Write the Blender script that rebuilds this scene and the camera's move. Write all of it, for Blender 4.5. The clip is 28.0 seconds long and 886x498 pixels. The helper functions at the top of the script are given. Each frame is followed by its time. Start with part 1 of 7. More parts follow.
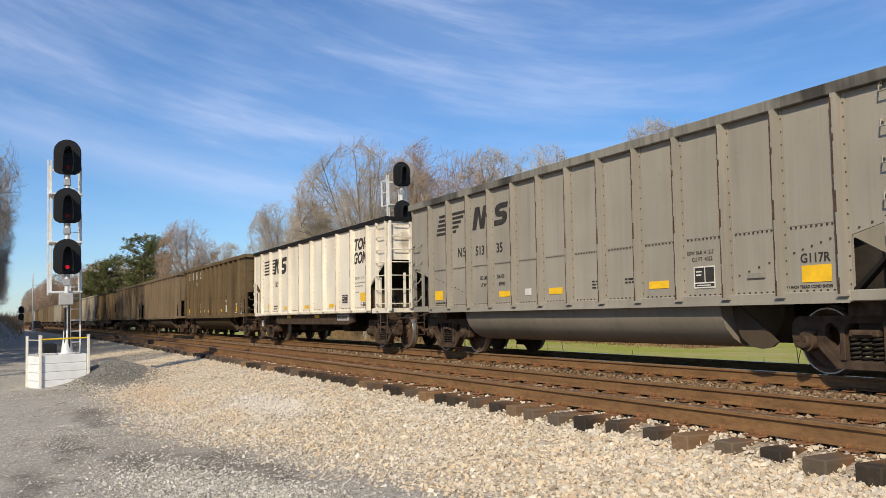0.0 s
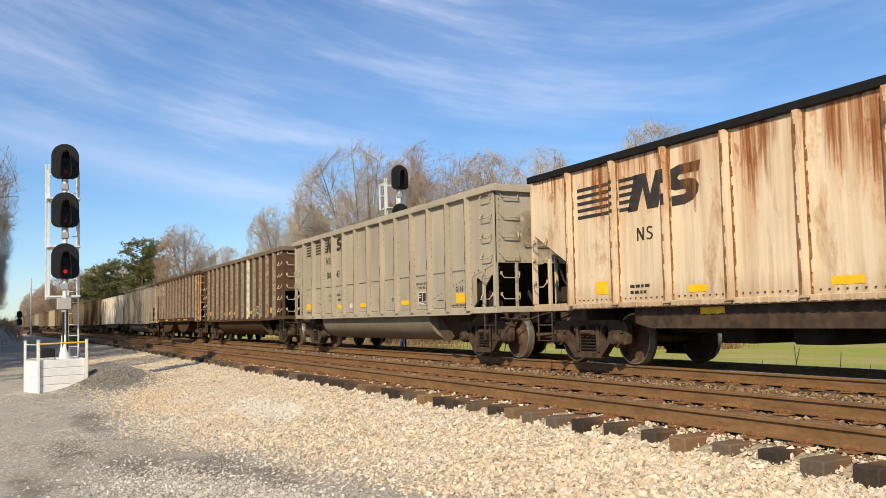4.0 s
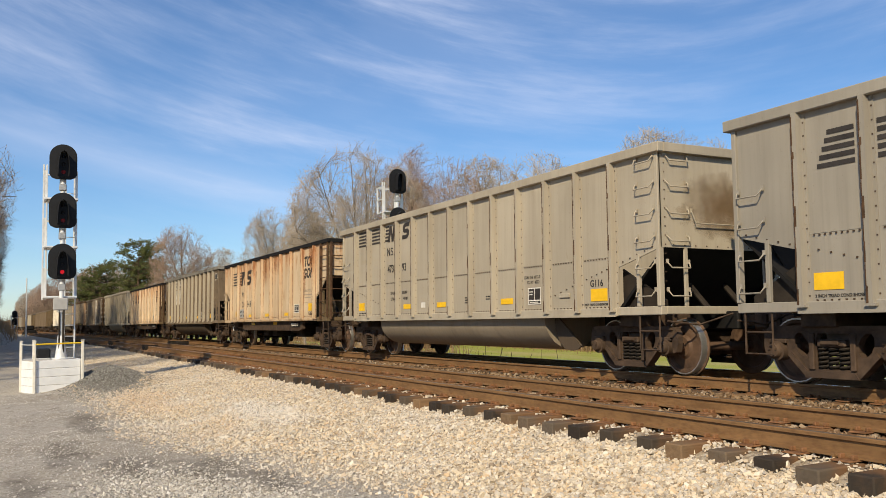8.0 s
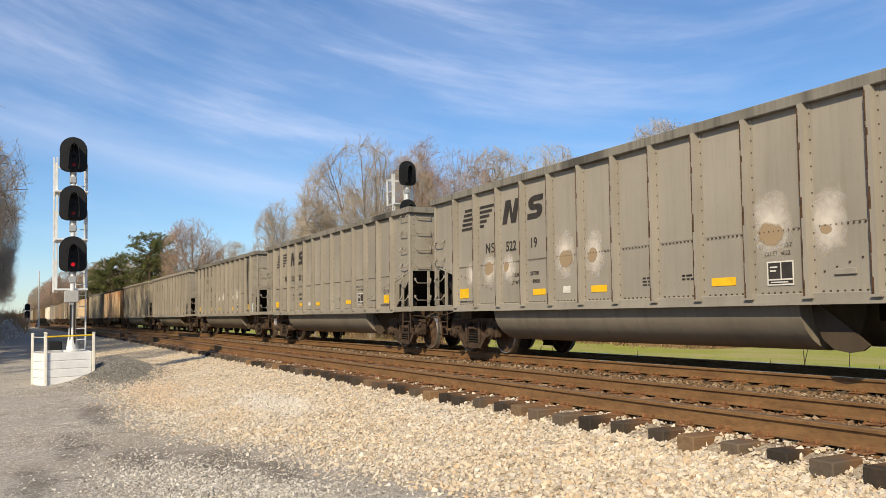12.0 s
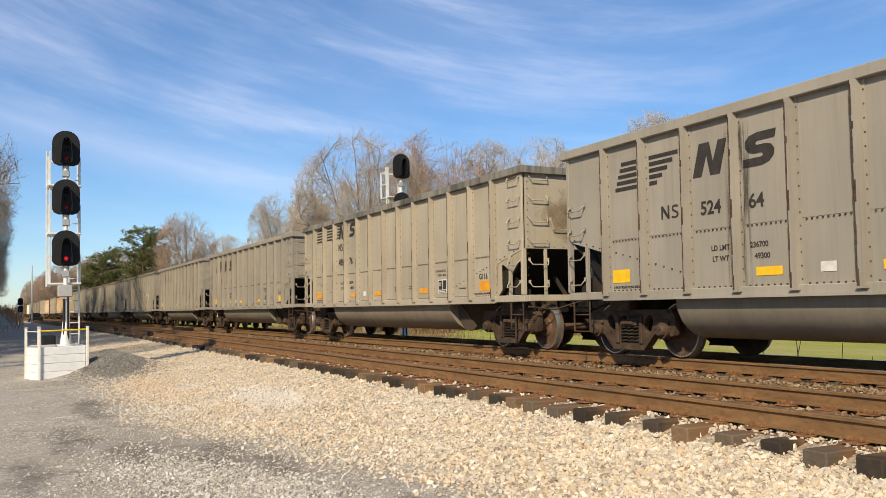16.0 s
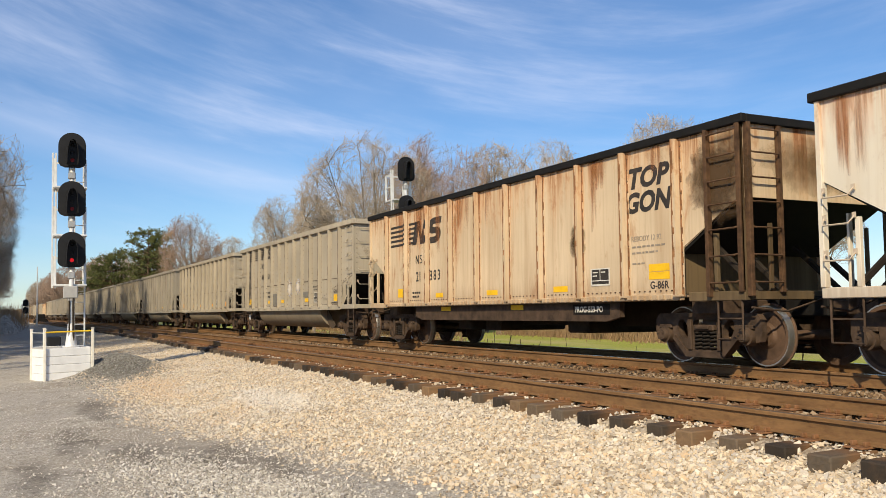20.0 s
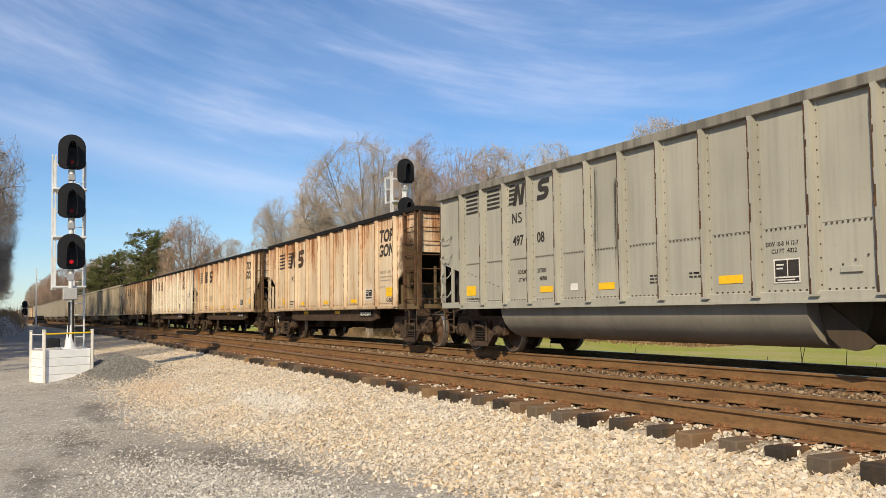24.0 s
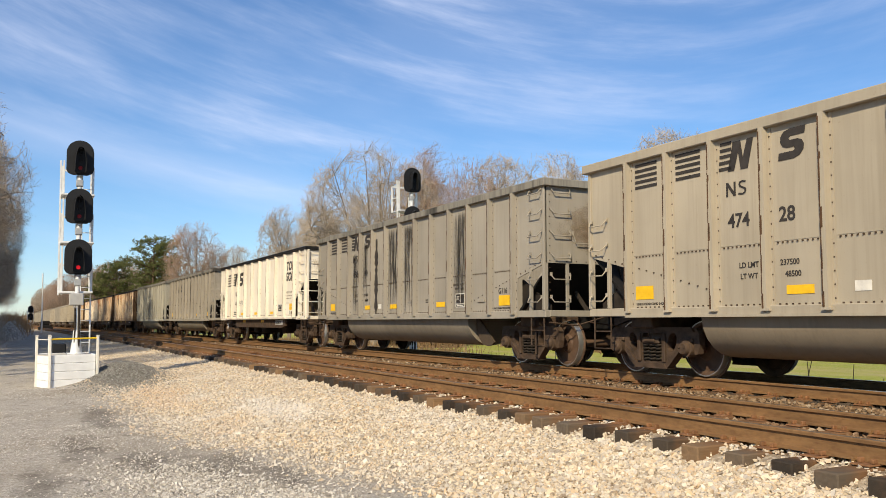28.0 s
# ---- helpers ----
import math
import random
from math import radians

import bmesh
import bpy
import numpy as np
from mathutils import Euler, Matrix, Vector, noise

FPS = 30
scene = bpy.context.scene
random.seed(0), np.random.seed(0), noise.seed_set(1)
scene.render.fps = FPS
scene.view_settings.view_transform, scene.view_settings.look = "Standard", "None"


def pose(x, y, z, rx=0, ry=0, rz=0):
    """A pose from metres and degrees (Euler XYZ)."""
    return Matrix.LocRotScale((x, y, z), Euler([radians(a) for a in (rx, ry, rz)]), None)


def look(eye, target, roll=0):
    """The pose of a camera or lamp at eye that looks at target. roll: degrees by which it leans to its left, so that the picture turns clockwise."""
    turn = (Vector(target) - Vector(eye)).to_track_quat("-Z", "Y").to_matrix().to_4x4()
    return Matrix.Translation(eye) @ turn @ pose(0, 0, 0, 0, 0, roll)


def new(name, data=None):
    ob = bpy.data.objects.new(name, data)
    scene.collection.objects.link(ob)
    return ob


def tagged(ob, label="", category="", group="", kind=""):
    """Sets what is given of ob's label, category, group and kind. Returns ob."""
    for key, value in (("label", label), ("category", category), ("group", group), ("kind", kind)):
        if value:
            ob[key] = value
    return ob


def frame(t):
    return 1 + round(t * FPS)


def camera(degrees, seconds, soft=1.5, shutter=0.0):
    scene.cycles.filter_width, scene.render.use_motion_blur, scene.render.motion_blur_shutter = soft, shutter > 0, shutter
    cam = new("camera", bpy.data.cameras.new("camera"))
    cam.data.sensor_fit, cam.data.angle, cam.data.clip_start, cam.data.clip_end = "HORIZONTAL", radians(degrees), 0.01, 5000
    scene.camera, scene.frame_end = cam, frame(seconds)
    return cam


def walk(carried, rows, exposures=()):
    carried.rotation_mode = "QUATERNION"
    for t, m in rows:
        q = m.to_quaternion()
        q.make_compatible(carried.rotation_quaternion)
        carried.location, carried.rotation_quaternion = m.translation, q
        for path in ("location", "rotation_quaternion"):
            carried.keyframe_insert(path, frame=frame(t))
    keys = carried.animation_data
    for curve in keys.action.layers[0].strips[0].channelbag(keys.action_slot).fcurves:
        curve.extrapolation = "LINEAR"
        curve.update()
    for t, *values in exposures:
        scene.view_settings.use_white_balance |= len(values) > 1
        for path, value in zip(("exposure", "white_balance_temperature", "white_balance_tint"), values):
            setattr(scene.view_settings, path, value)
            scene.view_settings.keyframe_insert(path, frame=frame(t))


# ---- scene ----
# ---- camera: a hand-held phone beside the line; rail top is z = 0, the track runs along x ----
cam = camera(53.74, 28.0, soft=0.5)
PATH = [
    (0, 1.1109, 0.0705, -0.0277, -0.022, 0.019, 1.025), (0.5, 1.1119, 0.0705, -0.0265, -0.012, 0.006, 1.032), (1, 1.1116, 0.0705, -0.0253, -0.012, 0.014, 1.022),
    (1.5, 1.1090, 0.0710, -0.0268, -0.010, 0.010, 1.015), (2, 1.1082, 0.0698, -0.0287, -0.005, 0.002, 1.022), (2.5, 1.1087, 0.0704, -0.0281, -0.005, 0.008, 1.023),
    (3, 1.1100, 0.0713, -0.0310, -0.010, 0.027, 1.024), (3.5, 1.1093, 0.0735, -0.0323, -0.012, 0.031, 1.024), (5.5, 1.1079, 0.0727, -0.0268, -0.011, 0.002, 1.016),
    (6, 1.1079, 0.0740, -0.0237, -0.013, 0.007, 1.013), (6.5, 1.1086, 0.0754, -0.0213, -0.010, -0.002, 1.019), (7, 1.1070, 0.0770, -0.0196, -0.011, -0.002, 1.018),
    (7.5, 1.1053, 0.0774, -0.0193, -0.013, 0.013, 1.029), (8, 1.1052, 0.0786, -0.0213, 0.000, -0.000, 1.030), (8.5, 1.1040, 0.0805, -0.0220, -0.002, 0.004, 1.019),
    (9, 1.1040, 0.0813, -0.0222, -0.003, 0.001, 1.020), (9.5, 1.1044, 0.0819, -0.0204, -0.007, -0.004, 1.023), (10, 1.1057, 0.0817, -0.0187, -0.010, 0.007, 1.026),
    (10.5, 1.1067, 0.0792, -0.0187, -0.024, 0.015, 1.020), (11, 1.1117, 0.0739, -0.0212, -0.038, 0.020, 1.022), (11.5, 1.1153, 0.0705, -0.0221, -0.059, 0.034, 1.017),
    (12, 1.1171, 0.0702, -0.0225, -0.056, 0.038, 1.017), (12.5, 1.1191, 0.0704, -0.0246, -0.047, 0.040, 1.016), (14.5, 1.1121, 0.0631, -0.0300, -0.060, 0.034, 1.012),
    (15, 1.1096, 0.0611, -0.0287, -0.051, 0.025, 1.018), (15.5, 1.1088, 0.0599, -0.0281, -0.048, 0.036, 1.017), (16, 1.1104, 0.0621, -0.0261, -0.058, 0.033, 1.014),
    (16.5, 1.1121, 0.0631, -0.0242, -0.061, 0.042, 1.021), (17, 1.1125, 0.0636, -0.0211, -0.046, 0.010, 1.020), (17.5, 1.1144, 0.0633, -0.0205, -0.061, 0.029, 1.015),
    (18, 1.1134, 0.0645, -0.0218, -0.041, 0.013, 1.015), (18.5, 1.1136, 0.0654, -0.0222, -0.038, 0.015, 1.016), (19, 1.1136, 0.0663, -0.0223, -0.037, 0.014, 1.017),
    (19.5, 1.1136, 0.0663, -0.0223, -0.037, 0.014, 1.017), (20, 1.1154, 0.0655, -0.0223, -0.044, 0.021, 1.014), (20.5, 1.1162, 0.0655, -0.0229, -0.040, 0.019, 1.009),
    (21, 1.1162, 0.0651, -0.0234, -0.032, 0.012, 1.014), (21.5, 1.1160, 0.0662, -0.0233, -0.036, 0.017, 1.014), (23.5, 1.1132, 0.0692, -0.0200, -0.032, -0.001, 1.021),
    (24, 1.1145, 0.0675, -0.0216, -0.036, 0.008, 1.018), (24.5, 1.1149, 0.0674, -0.0227, -0.042, 0.025, 1.016), (25, 1.1160, 0.0692, -0.0225, -0.035, 0.015, 1.017),
    (25.5, 1.1186, 0.0709, -0.0211, -0.033, 0.016, 1.017), (26, 1.1192, 0.0724, -0.0188, -0.033, 0.000, 1.018), (26.5, 1.1195, 0.0747, -0.0157, -0.044, 0.007, 1.011),
    (27, 1.1201, 0.0746, -0.0147, -0.044, 0.013, 1.021), (27.5, 1.1209, 0.0765, -0.0130, -0.044, 0.003, 1.017), (28, 1.1206, 0.0784, -0.0108, -0.045, -0.006, 1.017),
]


def held(yaw, pitch, roll, x, y, z):
    ahead = Vector((-math.sin(yaw) * math.cos(pitch), math.cos(yaw) * math.cos(pitch), math.sin(pitch)))
    eye = Vector((x, y, z))
    return look(eye, eye + ahead, math.degrees(roll))


# seconds, stops, white balance
EXPOSED = [(0.0, -0.13, 5950, 10), (0.5, 0.0, 6100, 10), (1.0, 0.10, 6300, 10), (2.0, 0.11, 6350, 10), (3.0, 0.11, 6350, 10), (6.0, -0.04, 6350, 10), (8.0, -0.06, 6350, 10), (9.0, -0.05, 6350, 10),
           (12.0, 0.02, 6350, 10), (15.0, -0.02, 6350, 10), (16.0, 0.05, 6350, 10), (18.0, 0.02, 6350, 10), (19.0, 0.0, 6350, 10), (20.0, 0.0, 6350, 10), (21.0, -0.24, 5850, 10),
           (24.0, 0.0, 6350, 10), (25.0, 0.02, 6350, 10), (26.0, -0.06, 6150, 10), (27.0, -0.06, 6200, 10), (28.0, 0.10, 6350, 10)]
walk(cam, [(r[0], held(*r[1:])) for r in PATH], EXPOSED)

# ---- world, sun, exposure ----
SUN_AZ, SUN_EL = math.radians(-46), math.radians(35)   # azimuth from +x towards +y
sun_way = Vector((math.cos(SUN_AZ) * math.cos(SUN_EL), math.sin(SUN_AZ) * math.cos(SUN_EL), math.sin(SUN_EL)))
world = bpy.data.worlds.new("world")
scene.world = world
world.use_nodes = True
wn = world.node_tree.nodes
wl = world.node_tree.links
sky = wn.new("ShaderNodeTexSky")
sky.sky_type = "NISHITA"
sky.sun_disc = False
sky.sun_elevation = SUN_EL
sky.sun_rotation = math.pi / 2 - SUN_AZ
sky.altitude = 200
sky.air_density = 1.0
sky.dust_density = 0.2
sky.ozone_density = 5.0
wbg = wn["Background"]
wbg.inputs["Strength"].default_value = 0.121
# thin cirrus, drawn out in streaks over the sky
wtc = wn.new("ShaderNodeTexCoord")
wsep = wn.new("ShaderNodeSeparateXYZ")
wl.new(wtc.outputs["Generated"], wsep.inputs[0])


def wmath(op, a, b=None, clamp=False):
    n = wn.new("ShaderNodeMath")
    n.operation = op
    n.use_clamp = clamp
    for i, v in enumerate((a, b)):
        if v is None:
            continue
        if isinstance(v, (int, float)):
            n.inputs[i].default_value = v
        else:
            wl.new(v, n.inputs[i])
    return n.outputs[0]


# bearing from the middle of the fan of cirrus (left positive) and height of each direction
ahead_ = wmath("ADD", wmath("MULTIPLY", wsep.outputs["X"], -0.731), wmath("MULTIPLY", wsep.outputs["Y"], 0.682))
left_ = wmath("ADD", wmath("MULTIPLY", wsep.outputs["X"], -0.682), wmath("MULTIPLY", wsep.outputs["Y"], -0.731))
turn_ = wmath("ARCTAN2", left_, ahead_)
side_ = wmath("ABSOLUTE", turn_)
rise_ = wmath("MAXIMUM", wsep.outputs["Z"], 0.0)
bow_ = wmath("DIVIDE", wmath("MULTIPLY", side_, side_), wmath("ADD", side_, 0.25))
slant_ = wmath("SUBTRACT", rise_, wmath("MULTIPLY", bow_, wmath("ADD", wmath("MULTIPLY", rise_, 0.52), 0.10)))
wcomb = wn.new("ShaderNodeCombineXYZ")
wl.new(turn_, wcomb.inputs[0])
wl.new(slant_, wcomb.inputs[1])


def cloud(scale, sx, sy, lo, hi, seed, rough=0.62, dist=0.5):
    mp = wn.new("ShaderNodeMapping")
    mp.inputs["Scale"].default_value = (sx, sy, 1)
    mp.inputs["Location"].default_value = (seed, seed * 0.7, 0)
    wl.new(wcomb.outputs[0], mp.inputs[0])
    nz = wn.new("ShaderNodeTexNoise")
    nz.inputs["Scale"].default_value = scale
    nz.inputs["Detail"].default_value = 7
    nz.inputs["Roughness"].default_value = rough
    nz.inputs["Distortion"].default_value = dist
    wl.new(mp.outputs[0], nz.inputs["Vector"])
    mr = wn.new("ShaderNodeMapRange")
    mr.interpolation_type = "SMOOTHSTEP"
    mr.inputs["From Min"].default_value = lo
    mr.inputs["From Max"].default_value = hi
    wl.new(nz.outputs[0], mr.inputs["Value"])
    return mr.outputs[0]


streak = cloud(1.0, 3.2, 24.0, 0.38, 0.74, 3.1, 0.60, 0.12)
fibre = cloud(1.0, 9.0, 75.0, 0.35, 0.75, 8.4, 0.60, 0.3)
veil = cloud(1.0, 1.8, 4.5, 0.38, 0.64, 5.2, 0.5, 0.4)
band_ = wmath("SUBTRACT", 1.0, wmath("MULTIPLY", wmath("ABSOLUTE", wmath("SUBTRACT", slant_, 0.085)), 40.0), True)
low = wmath("MULTIPLY", wmath("MULTIPLY", band_, wmath("MINIMUM", side_, 0.5)), 0.85)
cover = wmath("MULTIPLY", wmath("ADD", streak, 0.12), wmath("ADD", wmath("MULTIPLY", fibre, 0.35), 0.65))
cover = wmath("MULTIPLY", cover, wmath("ADD", wmath("MULTIPLY", veil, 0.75), 0.22))
cover = wmath("MULTIPLY", wmath("ADD", wmath("ADD", cover, wmath("MULTIPLY", veil, 0.15)), low), 0.53, True)
wmix = wn.new("ShaderNodeMix")
wmix.data_type = "RGBA"
wl.new(cover, wmix.inputs["Factor"])
whs = wn.new("ShaderNodeHueSaturation")
whs.inputs["Saturation"].default_value = 1.09
wl.new(sky.outputs[0], whs.inputs["Color"])
wtint = wn.new("ShaderNodeMix")
wtint.data_type, wtint.blend_type = "RGBA", "MULTIPLY"
wtint.inputs["Factor"].default_value = 1.0
wl.new(whs.outputs[0], wtint.inputs[6])
wtint.inputs[7].default_value = (0.905, 0.945, 0.985, 1)
wl.new(wtint.outputs[2], wmix.inputs[6])
wmix.inputs[7].default_value = (6.9, 7.3, 8.7, 1)
wl.new(wmix.outputs[2], wbg.inputs["Color"])

sun = new("sun", bpy.data.lights.new("sun", "SUN"))
sun.data.energy = 4.9
sun.data.angle = math.radians(0.53)
sun.data.color = (1.0, 0.85, 0.60)
sun.matrix_world = look(sun_way * 60, (0, 0, 0))
scene.view_settings.exposure = 0.0


# ---- materials ----
class Nodes:
    """A node material under construction."""

    def __init__(self, name, rough=0.8, metal=0.0, spec=0.3):
        self.m = bpy.data.materials.new(name)
        self.m.use_nodes = True
        self.n, self.l = self.m.node_tree.nodes, self.m.node_tree.links
        self.b = self.n["Principled BSDF"]
        self.b.inputs["Roughness"].default_value = rough
        self.b.inputs["Metallic"].default_value = metal
        self.b.inputs["Specular IOR Level"].default_value = spec
        self.tc = self.n.new("ShaderNodeTexCoord").outputs["Object"]
        self.info = self.n.new("ShaderNodeObjectInfo").outputs["Random"]

    def put(self, sock, v):
        if hasattr(v, "is_output"):
            self.l.new(v, sock)
        elif isinstance(v, (int, float)):
            sock.default_value = v
        else:
            sock.default_value = (*v, 1) if len(v) == 3 and sock.type == "RGBA" else v

    def noise(self, scale, detail=5, rough=0.6, stretch=(1, 1, 1), dist=0.0, shift=0.0):
        mp = self.n.new("ShaderNodeMapping")
        mp.inputs["Scale"].default_value = stretch
        self.l.new(self.tc, mp.inputs[0])
        vec = mp.outputs[0]
        if shift:
            add = self.n.new("ShaderNodeVectorMath")
            add.operation = "MULTIPLY_ADD"
            cmb = self.n.new("ShaderNodeCombineXYZ")
            for i in range(3):
                self.l.new(self.info, cmb.inputs[i])
            self.l.new(cmb.outputs[0], add.inputs[0])
            add.inputs[1].default_value = (shift, shift, shift)
            self.l.new(vec, add.inputs[2])
            vec = add.outputs[0]
        t = self.n.new("ShaderNodeTexNoise")
        t.inputs["Scale"].default_value = scale
        t.inputs["Detail"].default_value = detail
        t.inputs["Roughness"].default_value = rough
        t.inputs["Distortion"].default_value = dist
        self.l.new(vec, t.inputs["Vector"])
        return t.outputs[0]

    def ramp(self, v, lo, hi, a=0.0, b=1.0):
        r = self.n.new("ShaderNodeMapRange")
        r.inputs["From Min"].default_value = lo
        r.inputs["From Max"].default_value = hi
        r.inputs["To Min"].default_value = a
        r.inputs["To Max"].default_value = b
        self.l.new(v, r.inputs["Value"])
        return r.outputs[0]

    def math(self, op, a, b):
        t = self.n.new("ShaderNodeMath")
        t.operation = op
        self.put(t.inputs[0], a)
        self.put(t.inputs[1], b)
        return t.outputs[0]

    def mix(self, f, a, b, kind="MIX"):
        t = self.n.new("ShaderNodeMix")
        t.data_type = "RGBA"
        t.blend_type = kind
        self.put(t.inputs["Factor"], f)
        self.put(t.inputs[6], a)
        self.put(t.inputs[7], b)
        return t.outputs[2]

    def color(self, v):
        self.put(self.b.inputs["Base Color"], v)
        return self

    def bump(self, v, strength, dist=0.01):
        t = self.n.new("ShaderNodeBump")
        t.inputs["Strength"].default_value = strength
        t.inputs["Distance"].default_value = dist
        self.l.new(v, t.inputs["Height"])
        self.l.new(t.outputs[0], self.b.inputs["Normal"])
        return self


def simple(name, col, rough=0.7, metal=0.0, vary=0.25, scale=6.0, bump=0.15, spec=0.3):
    k = Nodes(name, rough, metal, spec)
    n = k.noise(scale, shift=20.0)
    k.color(k.mix(k.ramp(n, 0.3, 0.7), tuple(c * (1 - vary) for c in col), tuple(min(1, c * (1 + vary)) for c in col)))
    k.bump(k.noise(scale * 14, 3), bump, 0.004)
    return k.m


def car_paint(name, paint, grime, rust, streaks=0.35, rusting=0.2, patch=0.0, runs=0.0):
    """Weathered freight-car paint: fading, vertical grime streaks, rust blooms, and rust that runs down from the top rail."""
    k = Nodes(name, 0.72, 0.0, 0.12)
    sep = k.n.new("ShaderNodeSeparateXYZ")
    k.l.new(k.tc, sep.inputs[0])
    z = sep.outputs[2]
    fade = k.noise(0.45, 4, 0.5, shift=37.0)
    c = k.mix(k.ramp(fade, 0.3, 0.72), tuple(p * 0.83 for p in paint), tuple(min(1, p * 1.10) for p in paint))
    run = k.noise(1.0, 6, 0.62, (3.2, 3.2, 0.16), 0.2, 53.0)
    c = k.mix(k.ramp(run, 0.48, 0.76, 0.0, streaks), c, grime)
    broad = k.noise(0.35, 5, 0.6, (1.1, 1.1, 0.35), 0.4, 71.0)
    c = k.mix(k.ramp(broad, 0.56, 0.66, 0.0, patch), c, tuple(g * 0.55 for g in grime))
    rn = k.noise(1.6, 8, 0.72, (1.6, 1.6, 0.45), 0.6, 29.0)
    c = k.mix(k.ramp(rn, 0.68 - 0.20 * rusting, 0.82 - 0.1 * rusting, 0.0, min(1.0, 0.3 + rusting)), c, rust)
    if runs:
        thin = k.noise(1.0, 6, 0.66, (11, 11, 0.42), 0.25, 61.0)
        wide = k.noise(0.9, 3, 0.5, (1.5, 1.5, 0.08), 0.0, 17.0)
        high = k.ramp(k.math("ADD", z, k.ramp(wide, 0.32, 0.68, -0.95, 0.75)), 2.35, 3.70)
        f = k.math("MULTIPLY", k.ramp(thin, 0.36, 0.64), high)
        c = k.mix(k.ramp(f, 0.05, 0.6, 0.0, 0.75 * runs), c, tuple(0.3 * p + 0.7 * r for p, r in zip(paint, (0.60, 0.24, 0.06))))
        blot = k.noise(5.0, 6, 0.7, (1.2, 1.2, 0.7), 0.4, 23.0)
        c = k.mix(k.math("MULTIPLY", k.ramp(blot, 0.52, 0.64, 0.0, 0.85 * runs), high), c, (0.40, 0.135, 0.035))
        c = k.mix(k.ramp(f, 0.34, 0.8, 0.0, 0.95 * runs), c, (0.25, 0.085, 0.028))
        foot = k.ramp(k.math("ADD", z, k.ramp(thin, 0.3, 0.7, -0.2, 0.2)), 1.45, 1.0)
        c = k.mix(k.math("MULTIPLY", foot, 0.5 * runs), c, (0.24, 0.13, 0.06))
    drip = k.noise(1.0, 5, 0.6, (15, 15, 0.55), 0.1, 43.0)
    c = k.mix(k.ramp(drip, 0.5, 0.74, 0.0, 0.06 + streaks * 0.35), c, tuple(g * 0.8 for g in grime))
    speck = k.noise(22.0, 4, 0.6, shift=11.0)
    c = k.mix(k.ramp(speck, 0.63, 0.76, 0.0, 0.22), c, tuple(r * 0.7 for r in rust))
    k.color(c)
    k.bump(k.noise(2.2, 3), 0.12, 0.03)
    return k.m


M = {}
RUST = (0.16, 0.065, 0.025)
M["gray"] = car_paint("gray_car_paint", (0.335, 0.300, 0.243), (0.12, 0.105, 0.085), RUST, 0.22, 0.02)
M["tan"] = car_paint("tan_gray_car_paint", (0.425, 0.368, 0.278), (0.16, 0.125, 0.085), RUST, 0.24, 0.05)
M["cool"] = car_paint("cool_gray_car_paint", (0.40, 0.378, 0.31), (0.11, 0.105, 0.095), RUST, 0.28, 0.02)
M["streaked"] = car_paint("coal_streaked_gray_paint", (0.25, 0.23, 0.19), (0.05, 0.045, 0.04), RUST, 0.9, 0.1, 0.8)
M["dirty"] = car_paint("grimy_gray_brown_paint", (0.215, 0.160, 0.105), (0.08, 0.058, 0.04), RUST, 0.5, 0.15, 0.3)
M["brown"] = car_paint("brown_car_paint", (0.112, 0.066, 0.035), (0.042, 0.028, 0.018), RUST, 0.3, 0.1, 0.15)
M["umber"] = car_paint("yellow_brown_stained_paint", (0.17, 0.12, 0.065), (0.06, 0.04, 0.025), RUST, 0.8, 0.4, 0.5)
M["cream"] = car_paint("rust_stained_cream_paint", (0.66, 0.515, 0.34), (0.34, 0.19, 0.085), (0.36, 0.14, 0.045), 0.55, 0.55, 0.0, 0.8)
M["rusty"] = car_paint("heavily_rusted_cream_paint", (0.74, 0.60, 0.42), (0.40, 0.22, 0.09), (0.34, 0.13, 0.04), 0.6, 0.65, 0.0, 1.0)
M["pitted"] = car_paint("orange_rusted_off_white_paint", (0.82, 0.74, 0.60), (0.50, 0.34, 0.18), (0.38, 0.15, 0.05), 0.25, 0.3, 0.0, 0.95)
M["white"] = car_paint("dirty_white_car_paint", (0.80, 0.735, 0.61), (0.48, 0.36, 0.22), (0.36, 0.19, 0.08), 0.22, 0.1, 0.0, 0.12)
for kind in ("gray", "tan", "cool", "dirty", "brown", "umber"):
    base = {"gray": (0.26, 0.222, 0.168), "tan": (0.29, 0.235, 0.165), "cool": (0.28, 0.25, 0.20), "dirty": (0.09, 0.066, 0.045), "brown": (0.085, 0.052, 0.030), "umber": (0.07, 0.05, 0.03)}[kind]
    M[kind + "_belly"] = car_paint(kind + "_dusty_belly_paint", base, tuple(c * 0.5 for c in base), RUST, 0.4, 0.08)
# near black: soot, and the shade of the open car ends in the colour
M["black"] = simple("soot_and_shade_black_steel", (0.008, 0.007, 0.006), 0.8, 0.0, 0.4)
M["truck"] = simple("greasy_brown_truck_steel", (0.068, 0.043, 0.027), 0.75, 0.0, 0.5, 5.0, 0.3)
# colour darkened further to hold the shade under the cars
M["under"] = simple("dusty_shaded_underframe_steel", (0.028, 0.021, 0.015), 0.85, 0.0, 0.4, 4.0, 0.2)
M["wheel"] = simple("rusty_wheel_plate", (0.105, 0.062, 0.038), 0.75, 0.0, 0.4, 4.0)
M["tread"] = simple("polished_wheel_tread", (0.58, 0.56, 0.52), 0.38, 0.9, 0.15)


